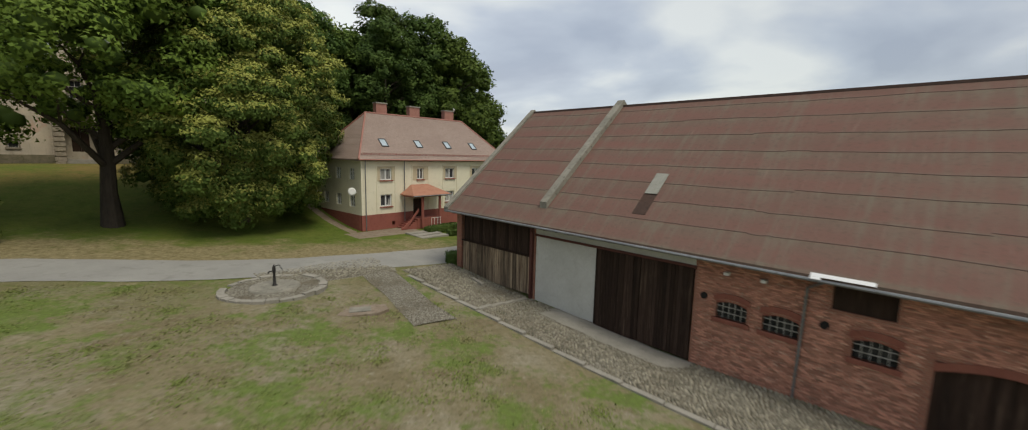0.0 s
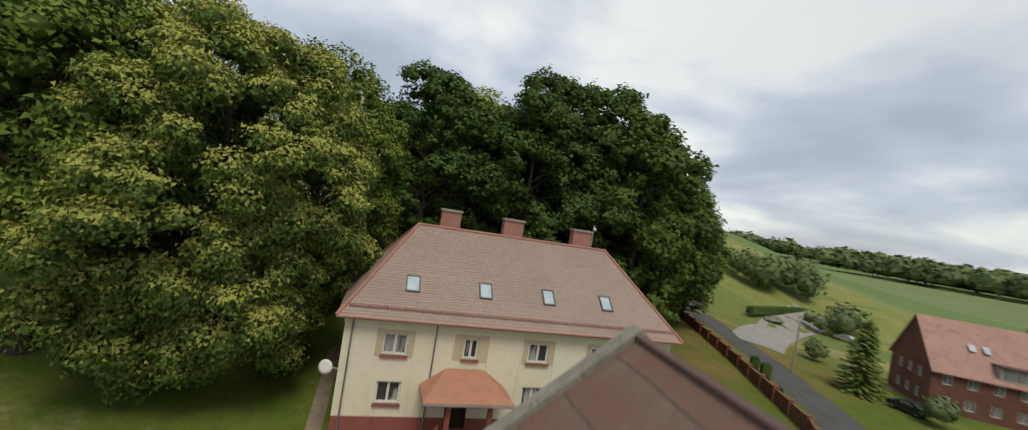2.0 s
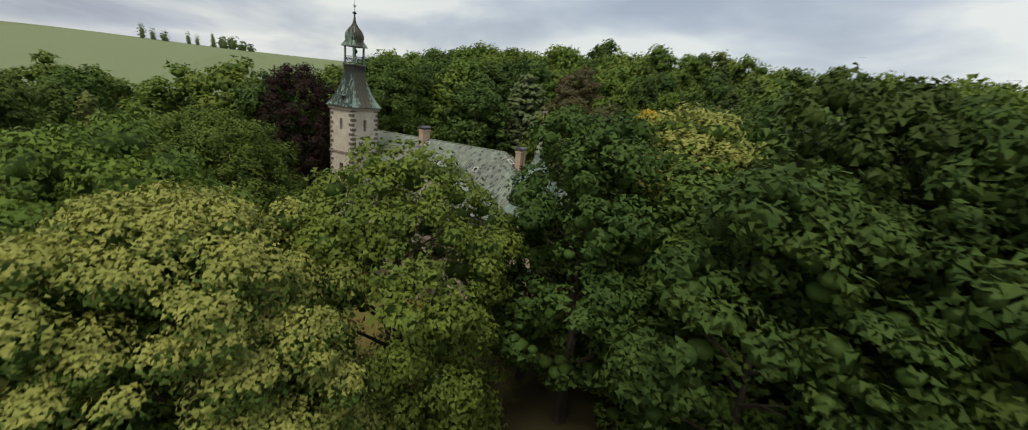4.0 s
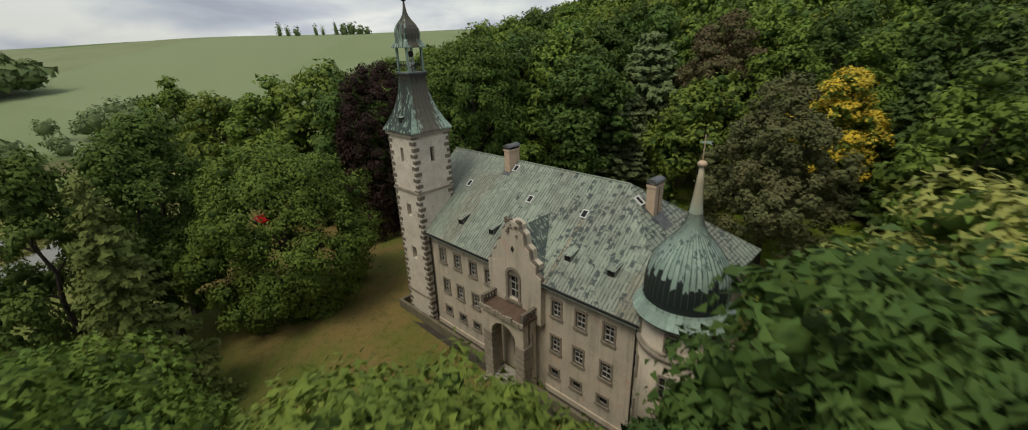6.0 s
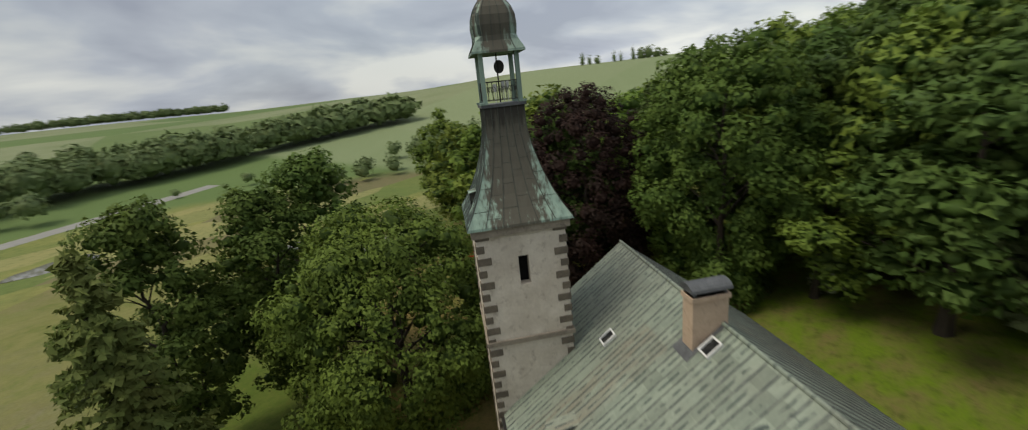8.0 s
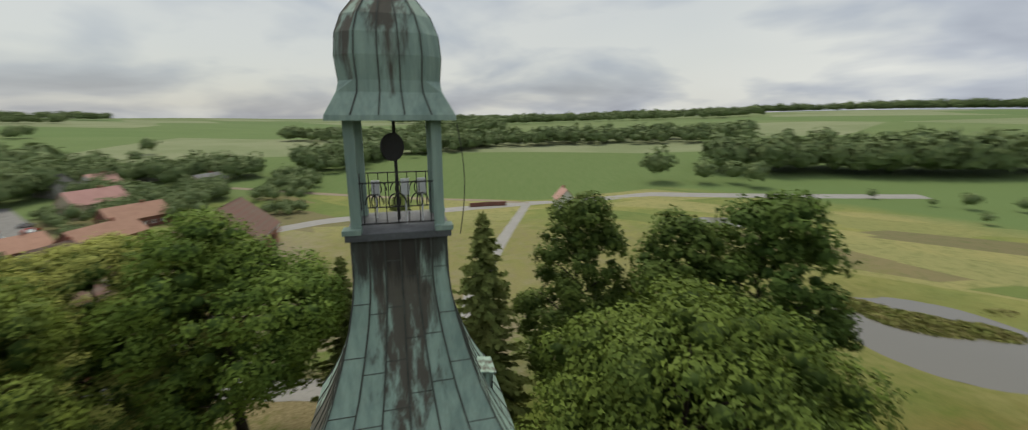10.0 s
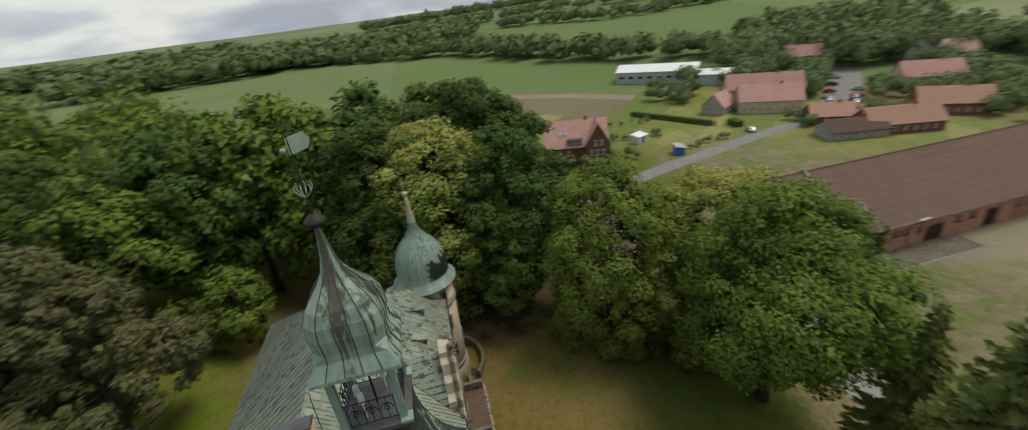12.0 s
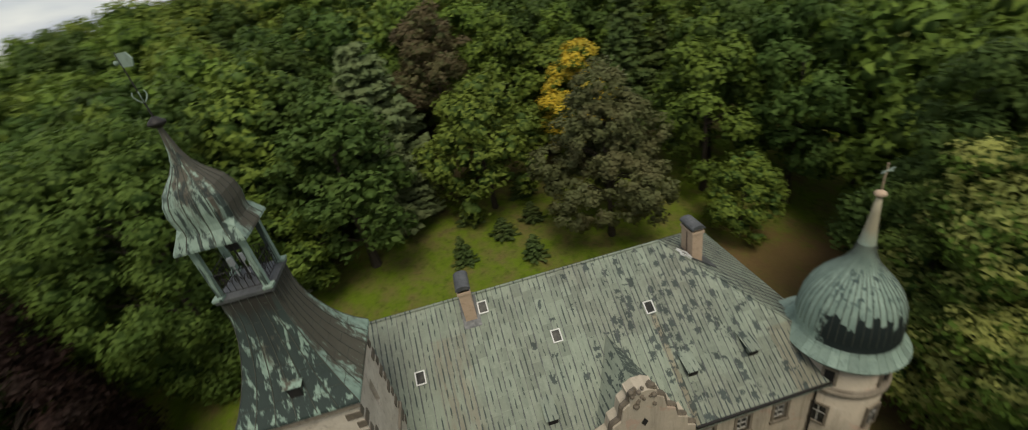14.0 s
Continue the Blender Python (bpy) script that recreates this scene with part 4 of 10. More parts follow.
    # haze on the far hills, painted in as a paler tone with distance
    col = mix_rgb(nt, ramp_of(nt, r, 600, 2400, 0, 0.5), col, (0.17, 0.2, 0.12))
    col = mix_rgb(nt, ramp_of(nt, fine, 0.35, 0.7, 0, 0.4), col, (0.06, 0.065, 0.025))
    nt.links.new(col, bsdf.inputs["Base Color"])
    bsdf.inputs["Roughness"].default_value = 1.0
    bsdf.inputs["Specular IOR Level"].default_value = 0.1
    bump_in(nt, bsdf, fine, 0.6, 0.06)
    return m


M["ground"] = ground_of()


def water_of():
    m, nt, bsdf, out = tree_of("still_pond_water")
    # pale grey base partly stands in for the reflected sky
    bsdf.inputs["Base Color"].default_value = (0.17, 0.165, 0.145, 1)
    bsdf.inputs["Roughness"].default_value = 0.03
    bsdf.inputs["IOR"].default_value = 1.33
    bump_in(nt, bsdf, noise_at(nt, position(nt), 1.5, 3), 0.05, 0.02)
    return m


M["water"] = water_of()


# ---- building blocks ----
def part(name, bm, material, parent=None, label=""):
    """Links a bmesh as one mesh object under a thing or a part."""
    bmesh.ops.recalc_face_normals(bm, faces=bm.faces)
    me = bpy.data.meshes.new(name)
    bm.to_mesh(me)
    bm.free()
    me.materials.append(material)
    ob = new(name, me)
    if parent is not None:
        ob.parent = parent
    if label:
        ob["label"] = label
    return ob


def shared(name, me, parent, m):
    ob = new(name, me)
    ob.parent = parent
    ob.matrix_basis = m
    return ob


def thing(name, m, label, category, group="", kind=""):
    ob = new(name)
    ob.matrix_basis = m
    return tagged(ob, label, category, group, kind)


def box(bm, x0, x1, y0, y1, z0, z1, m=None):
    vs = [bm.verts.new((x, y, z)) for x in (x0, x1) for y in (y0, y1) for z in (z0, z1)]
    if m is not None:
        for v in vs:
            v.co = m @ v.co
    for f in ((0, 1, 3, 2), (4, 6, 7, 5), (0, 4, 5, 1), (2, 3, 7, 6), (0, 2, 6, 4), (1, 5, 7, 3)):
        bm.faces.new([vs[i] for i in f])
    return vs


def boxed(*boxes, m=None):
    bm = bmesh.new()
    for b in boxes:
        box(bm, *b, m=m)
    return bm


def prism(bm, poly, offset):
    """A closed solid: the polygon (3D points) pushed by the offset vector."""
    off = Vector(offset)
    a = [bm.verts.new(p) for p in poly]
    b = [bm.verts.new(Vector(p) + off) for p in poly]
    bm.faces.new(a)
    bm.faces.new(b[::-1])
    for i in range(len(a)):
        j = (i + 1) % len(a)
        bm.faces.new((a[i], b[i], b[j], a[j]))


def tube(bm, a, b, r0, r1=None, n=8, cap=True):
    a, b = Vector(a), Vector(b)
    r1 = r0 if r1 is None else r1
    d = (b - a).normalized()
    s = d.orthogonal().normalized()
    t = d.cross(s)
    ra, rb = [], []
    for i in range(n):
        w = 2 * math.pi * i / n
        o = s * math.cos(w) + t * math.sin(w)
        ra.append(bm.verts.new(a + o * r0))
        rb.append(bm.verts.new(b + o * r1))
    for i in range(n):
        j = (i + 1) % n
        bm.faces.new((ra[i], ra[j], rb[j], rb[i]))
    if cap:
        bm.faces.new(ra[::-1])
        bm.faces.new(rb)


def lathe(bm, profile, n=24, centre=(0, 0), square=False, smooth=True):
    """A turned body from (radius, z) rows; square: four-sided with straight sides."""
    rings = []
    for r, z in profile:
        if square:
            pts = [(r, -r), (r, r), (-r, r), (-r, -r)]
        else:
            pts = [(r * math.cos(2 * math.pi * i / n), r * math.sin(2 * math.pi * i / n)) for i in range(n)]
        rings.append([bm.verts.new((centre[0] + x, centre[1] + y, z)) for x, y in pts])
    k = len(rings[0])
    for a, b in zip(rings, rings[1:]):
        for i in range(k):
            f = bm.faces.new((a[i], a[(i + 1) % k], b[(i + 1) % k], b[i]))
            f.smooth = smooth
    bm.faces.new(rings[0][::-1])
    bm.faces.new(rings[-1])


def wall_boxes(bm, length, z0, z1, thick, holes, m):
    """A wall along local x, its face at y = 0 and its body towards +y, with rectangular holes (x0, x1, z0, z1): one closed body."""
    xs = sorted({0.0, length, *[min(length, max(0.0, h[i])) for h in holes for i in (0, 1)]})
    zs = sorted({z0, z1, *[min(z1, max(z0, h[i])) for h in holes for i in (2, 3)]})
    verts = {}

    def at(i, k, j):
        if (i, k, j) not in verts:
            verts[i, k, j] = bm.verts.new(m @ Vector((xs[i], thick * k, zs[j])))
        return verts[i, k, j]

    def solid(i, j):
        if not (0 <= i < len(xs) - 1 and 0 <= j < len(zs) - 1):
            return False
        x, z = (xs[i] + xs[i + 1]) / 2, (zs[j] + zs[j + 1]) / 2
        return not any(h[0] < x < h[1] and h[2] < z < h[3] for h in holes)
    for i in range(len(xs) - 1):
        for j in range(len(zs) - 1):
            if not solid(i, j):
                continue
            bm.faces.new((at(i, 0, j), at(i + 1, 0, j), at(i + 1, 0, j + 1), at(i, 0, j + 1)))
            bm.faces.new((at(i, 1, j + 1), at(i + 1, 1, j + 1), at(i + 1, 1, j), at(i, 1, j)))
            if not solid(i - 1, j):
                bm.faces.new((at(i, 0, j), at(i, 0, j + 1), at(i, 1, j + 1), at(i, 1, j)))
            if not solid(i + 1, j):
                bm.faces.new((at(i + 1, 0, j), at(i + 1, 1, j), at(i + 1, 1, j + 1), at(i + 1, 0, j + 1)))
            if not solid(i, j - 1):
                bm.faces.new((at(i, 0, j), at(i, 1, j), at(i + 1, 1, j), at(i + 1, 0, j)))
            if not solid(i, j + 1):
                bm.faces.new((at(i, 0, j + 1), at(i + 1, 0, j + 1), at(i + 1, 1, j + 1), at(i, 1, j + 1)))


def smooth_step(a, b, t):
    t = min(1.0, max(0.0, (t - a) / (b - a)))
    return t * t * (3 - 2 * t)


# ---- the lie of the land ----
PU, PV = Vector((math.cos(PALACE_TURN), math.sin(PALACE_TURN))), Vector((-math.sin(PALACE_TURN), math.cos(PALACE_TURN)))


def land(x, y):
    """The ground's height."""
    z = -1.5 + 1.5 * smooth_step(12, -14, x) + 1.3 * smooth_step(-14, -36, x)
    d = Vector((x, y)) - PAL
    u, v = d.dot(PU), d.dot(PV)
    # the palace stands on a rise
    du = max(0.0, -6 - u, u - 34)
    dv = max(0.0, -6 - v, v - 18)
    z += 4.8 * smooth_step(34, 2, math.hypot(du, dv))
    # the wooded hill behind it
    hill = max(0.0, v - 18) * smooth_step(-135, -40, u) * smooth_step(260, 120, u)
    z += 38 * (1 - math.exp(-hill * 0.38 / 38)) if hill else 0
    # the valley to the south, and the fields that climb out of it
    r = math.hypot(x + 40, y - 20)
    ang = math.atan2(y - 20, x + 40)
    if r > 150:
        rise = 42 * (1 - math.exp(-(r - 150) / 620)) * (0.8 + 0.35 * math.sin(ang * 3 + 0.7) * smooth_step(150, 700, r))
        west = smooth_step(-0.6, -0.97, math.cos(ang - 0.25))
        rise += 27 * west * smooth_step(170, 640, r)
        rise += 15 * smooth_step(-0.82, -0.985, math.cos(ang - 0.2)) * smooth_step(190, 560, r)
        z += rise
        z += 5 * noise.noise((x * 0.0022, y * 0.0022, 3.1)) * smooth_step(220, 700, r)
        z += 10 * noise.noise((x * 0.0007, y * 0.0007, 8.3)) * smooth_step(600, 1800, r)
    else:
        z += 0.14 * noise.noise((x * 0.12, y * 0.12, 1.0))
    # the hollow of the pond
    z -= 1.6 * smooth_step(1.0, 0.55, math.hypot((x + 103) / 21, (y + 37) / 22))
    return z


def build_ground():
    rings = [0.0]
    r = 1.2
    while r < 4200:
        rings.append(r)
        r *= 1.0 + (0.028 if r < 150 else 0.045)
        r += 0.25
    n = 260
    verts, faces = [(-40, 30, land(-40, 30))], []
    for r in rings[1:]:
        for i in range(n):
            w = 2 * math.pi * i / n
            x, y = -40 + r * math.cos(w), 30 + r * math.sin(w)
            verts.append((x, y, land(x, y)))
    for i in range(n):
        faces.append((0, 1 + i, 1 + (i + 1) % n))
    for k in range(len(rings) - 2):
        a, b = 1 + k * n, 1 + (k + 1) * n
        for i in range(n):
            j = (i + 1) % n
            faces.append((a + i, b + i, b + j, a + j))
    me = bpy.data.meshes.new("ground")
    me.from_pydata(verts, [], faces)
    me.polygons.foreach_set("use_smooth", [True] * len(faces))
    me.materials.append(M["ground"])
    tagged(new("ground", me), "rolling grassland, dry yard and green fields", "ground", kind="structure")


build_ground()


def strip(name, points, width, material, label, lift=0.05, category="road", step=2.0, widths=None):
    """A road laid over the land along a line of points."""
    pts = [Vector(p) for p in points]
    line, wide = [], []
    for k, (a, b) in enumerate(zip(pts, pts[1:])):
        n = max(1, int((b - a).length / step))
        for i in range(n):
            line.append(a.lerp(b, i / n))
    line.append(pts[-1])
    for _ in range(3):
        line = [line[0]] + [(line[i - 1] + line[i] * 2 + line[i + 1]) / 4 for i in range(1, len(line) - 1)] + [line[-1]]
    verts, faces = [], []
    cross = 5
    for i, p in enumerate(line):
        d = (line[min(i + 1, len(line) - 1)] - line[max(i - 1, 0)]).normalized()
        s = Vector((-d.y, d.x))
        for k in range(cross):
            f = k / (cross - 1) - 0.5
            jit = 0.25 * noise.noise((p.x * 0.5, p.y * 0.5, k * 3.0)) if k in (0, cross - 1) else 0
            q = p + s * (f * width + jit)
            verts.append((q.x, q.y, land(q.x, q.y) + lift + (0.03 if 0 < k < cross - 1 else -0.02)))
    for i in range(len(line) - 1):
        for k in range(cross - 1):
            a = i * cross + k
            faces.append((a, a + 1, a + cross + 1, a + cross))
    me = bpy.data.meshes.new(name)
    me.from_pydata(verts, [], faces)
    me.materials.append(material)
    return tagged(new(name, me), label, category, kind="structure")


def at_land(x, y, turn=0.0, lift=0.0):
    return pose(x, y, land(x, y) + lift, 0, 0, turn)


# ---- the palace ----
palace = thing("palace", pose(PAL.x, PAL.y, 0, 0, 0, 44.5), "weathered stone palace with green copper roofs, square tower and round turret", "palace")
GZ, EAVE, RIDGE = 4.4, 17.2, 23.9
FRONT, BACK, LEFT, RIGHT, RIDGE_Y = -1.4, 15.0, -2.4, 28.6, 6.8
SLOPE = (RIDGE - EAVE) / (RIDGE_Y + 1.9)


def roof_z(v):
    return EAVE + SLOPE * (v + 1.9)


UPPER = [4.15, 6.55, 8.9, 11.15, 19.2, 21.6, 24.15]
HOLES = [(x - 0.43, x + 0.43, 14.22, 15.72) for x in UPPER]
HOLES += [(x - 0.43, x + 0.43, 10.68, 12.18) for x in (4.4, 6.65, 9.0, 19.15, 21.45, 24.05)]
HOLES += [(x - 0.45, x + 0.45, 8.0, 8.8) for x in (4.4, 6.75, 8.95, 19.0, 21.3, 23.9)]
HOLES += [(14.35, 15.55, 14.4, 16.75)]
HOLES += [(14.1, 15.8, 7.6, 10.8)]
FRONT_M = pose(LEFT, FRONT, 0)


def palace_walls():
    t = 0.6
    bm = bmesh.new()
    wall_boxes(bm, RIGHT - LEFT, GZ, EAVE, t, [(a - LEFT, b - LEFT, c, d) for a, b, c, d in HOLES], FRONT_M)
    part("front_wall", bm, M["stucco"], palace)
    side = [(3 + 2.6 * i, 4.05 + 2.6 * i, z, z + 2.05) for i in range(4) for z in (10.05, 13.8)]
    bm = bmesh.new()
    wall_boxes(bm, BACK - FRONT - 2 * t, GZ, EAVE, t, side, pose(RIGHT, FRONT + t, 0, 0, 0, 90))
    part("end_wall", bm, M["stucco"], palace)
    bm = bmesh.new()
    wall_boxes(bm, BACK - FRONT - 2 * t, GZ, EAVE, t, side, pose(LEFT, BACK - t, 0, 0, 0, -90))
    # gable triangle at the tower end
    prism(bm, [(LEFT, FRONT, EAVE), (LEFT, BACK, EAVE), (LEFT, RIDGE_Y, RIDGE - 0.15)], (t, 0, 0))
    part("end_wall", bm, M["stucco"], palace)
    bm = bmesh.new()
    wall_boxes(bm, RIGHT - LEFT, GZ, EAVE, t, [], pose(RIGHT, BACK, 0, 0, 0, 180))
    part("back_wall", bm, M["stucco"], palace)
    part("floor", boxed((LEFT + t, RIGHT - t, FRONT + t, BACK - t, 9.2, 9.4)), M["dark_void"], palace)
    part("floor", boxed((LEFT + t, RIGHT - t, FRONT + t, BACK - t, 12.9, 13.1)), M["dark_void"], palace)
    # plinth and cornice, a hand proud of the wall, broken by the portico
    for name, z0, z1, d in (("plinth", GZ, 6.6, 0.14), ("cornice", 16.55, 16.8, 0.12)):
        for b in ((2.2, 11.9, FRONT - d, FRONT - 0.003, z0, z1), (18.1, 26.6, FRONT - d, FRONT - 0.003, z0, z1), (RIGHT + 0.003, RIGHT + d, 2.4, BACK, z0, z1)):
            part(name, boxed(b), M["trim_stone"] if name != "plinth" else M["stucco"], palace)


palace_walls()


def sash_window(parent, x, z0, z1, w, y, bars=1, label="", m=None, surround=True, fw=0.06, pane="dark_pane", paint="old_white"):
    """Stone surround, white wooden frame and dusty panes in one opening of the wall, face at y."""
    win = part("window", boxed((x - w / 2, x + w / 2, y + 0.22, y + 0.25, z0, z1), m=m), M[pane], parent, label)
    bm = bmesh.new()
    for a in (x - w / 2, x + w / 2 - fw):
        box(bm, a, a + fw, y + 0.14, y + 0.21, z0, z1, m)
    for c in (z0, z1 - fw):
        box(bm, x - w / 2 + fw, x + w / 2 - fw, y + 0.14, y + 0.21, c, c + fw, m)
    if bars == 2:
        box(bm, x - fw * 0.6, x + fw * 0.6, y + 0.13, y + 0.21, z0 + fw, z1 - fw, m)
    if bars == 1:
        box(bm, x - 0.03, x + 0.03, y + 0.13, y + 0.21, z0 + fw, z1 - fw, m)
        for zb in (z0 + (z1 - z0) * 0.34, z0 + (z1 - z0) * 0.66):
            for a, b in ((x - w / 2 + fw, x - 0.03), (x + 0.03, x + w / 2 - fw)):
                box(bm, a, b, y + 0.14, y + 0.21, zb, zb + 0.045, m)
    part("window_frame", bm, M[paint], win)
    if surround:
        s = 0.17
        bm = boxed((x - w / 2 - s, x - w / 2, y - 0.07, y + 0.12, z0, z1), (x + w / 2, x + w / 2 + s, y - 0.07, y + 0.12, z0, z1), (x - w / 2 - s, x + w / 2 + s, y - 0.09, y + 0.12, z1, z1 + 0.22), (x - w / 2 - s - 0.06, x + w / 2 + s + 0.06, y - 0.14, y + 0.12, z0 - 0.2, z0), m=m)
        part("window_surround", bm, M["surround_stone"], win)
    return win


for a, b, c, d in HOLES[:13]:
    sash_window(palace, (a + b) / 2, c, d, b - a, FRONT)
for a, b, c, d in HOLES[13:19]:
    w = sash_window(palace, (a + b) / 2, c, d, b - a, FRONT, bars=0, label="low barred basement window")
    bm = bmesh.new()
    for i in range(1, 6):
        tube(bm, (a + (b - a) * i / 6, FRONT + 0.08, c), (a + (b - a) * i / 6, FRONT + 0.08, d), 0.018, n=5)
    part("window_bars", bm, M["iron"], w)
for i in range(4):
    for z in (10.05, 13.8):
        mm = pose(RIGHT, FRONT + 0.6, 0, 0, 0, 90)
        sash_window(palace, 3.525 + 2.6 * i, z, z + 2.05, 1.05, 0, m=mm)


def palace_gable():
    """The shaped gable over the portico, with its arched window and eroded crest."""
    c, y = 14.95, FRONT - 0.6
    half = [(3.05, 16.6), (3.05, 17.5), (2.55, 17.75), (2.45, 18.5), (1.95, 18.75), (1.8, 19.6), (1.3, 19.9), (1.15, 20.8), (0.75, 21.1), (0.68, 21.55), (0.3, 21.8)]
    bm = bmesh.new()
    # the front in vertical slices, so that the window stays open
    xs = sorted({-0.6, 0.6, *[h[0] for h in half], *[-h[0] for h in half]})

    def top(x):
        x = abs(x)
        t = 16.6
        for (a, za), (b, zb) in zip(half, half[1:]):
            if b <= x <= a:
                t = max(t, zb if a - b < 0.12 else za + (zb - za) * (a - x) / (a - b))
        return t if x > 0.3 else 21.8
    for a, b in zip(xs, xs[1:]):
        m = (a + b) / 2
        za, zb = top(a + 1e-4), top(b - 1e-4)
        lo = 16.75 if abs(m) < 0.6 else 13.0
        prism(bm, [(c + a, y, lo), (c + b, y, lo), (c + b, y, zb), (c + a, y, za)], (0, 1.0, 0))
        if abs(m) < 0.6:
            prism(bm, [(c + a, y, 13.0), (c + b, y, 13.0), (c + b, y, 14.4), (c + a, y, 14.4)], (0, 0.24, 0))
    bmesh.ops.remove_doubles(bm, verts=bm.verts, dist=0.002)
    g = part("gable", bm, M["stucco"], palace, "stepped and curved stone gable with an eroded crest")
    bm = bmesh.new()
    for (xa, za), (xb, zb) in zip(half, half[1:]):
        for s in (-1, 1):
            a, b = Vector((c + s * xa, y - 0.06, za)), Vector((c + s * xb, y - 0.06, zb))
            tube(bm, a + Vector((0, 0.3, 0.06)), b + Vector((0, 0.3, 0.06)), 0.16, n=6)
    rnd = random.Random(4)
    for i in range(26):
        p = Vector((c + rnd.uniform(-0.7, 0.7), y + rnd.uniform(-0.14, 0.5), rnd.uniform(20.6, 22.0)))
        bmesh.ops.create_icosphere(bm, subdivisions=1, radius=rnd.uniform(0.1, 0.2), matrix=Matrix.Translation(p))
    part("coping", bm, M["dark_stone"], g, "crumbling dark stone coping and crest ornament")
    # arched head over the tall window
    bm = bmesh.new()
    n = 10
    for i in range(n):
        w0, w1 = math.pi * i / n, math.pi * (i + 1) / n
        prism(bm, [(c + r * math.cos(w), y - 0.12, 16.75 + r * math.sin(w)) for r, w in ((0.6, w0), (0.86, w0), (0.86, w1), (0.6, w1))], (0, 0.118, 0))
    for s in (-1, 1):
        box(bm, c + s * 0.73 - 0.13, c + s * 0.73 + 0.13, y - 0.12, y - 0.002, 14.4, 16.75)
    box(bm, c - 0.95, c + 0.95, y - 0.2, y - 0.002, 14.2, 14.4)
    part("window_surround", bm, M["surround_stone"], g)
    bm = bmesh.new()
    prism(bm, [(c + 0.6 * math.cos(math.pi * i / n), y - 0.02, 16.75 + 0.6 * math.sin(math.pi * i / n)) for i in range(n + 1)], (0, 0.018, 0))
    part("fanlight", bm, M["dark_stone"], g)
    # small lozenge opening, its shade painted as a near-black plate
    prism_bm = bmesh.new()
    prism(prism_bm, [(c - 0.2, y - 0.02, 19.3), (c, y - 0.02, 18.95), (c + 0.2, y - 0.02, 19.3), (c, y - 0.02, 19.65)], (0, 0.018, 0))
    part("lozenge_opening", prism_bm, M["dark_void"], g)


palace_gable()
sash_window(palace, 14.95, 14.4, 16.75, 1.2, FRONT - 0.5, surround=False, fw=0.08)
w = part("entrance_door", boxed((14.1, 14.93, FRONT + 0.2, FRONT + 0.28, 7.6, 10.8), (14.97, 15.8, FRONT + 0.2, FRONT + 0.28, 7.6, 10.8)), M["wood_dark"], palace, "dark panelled double door under the portico")


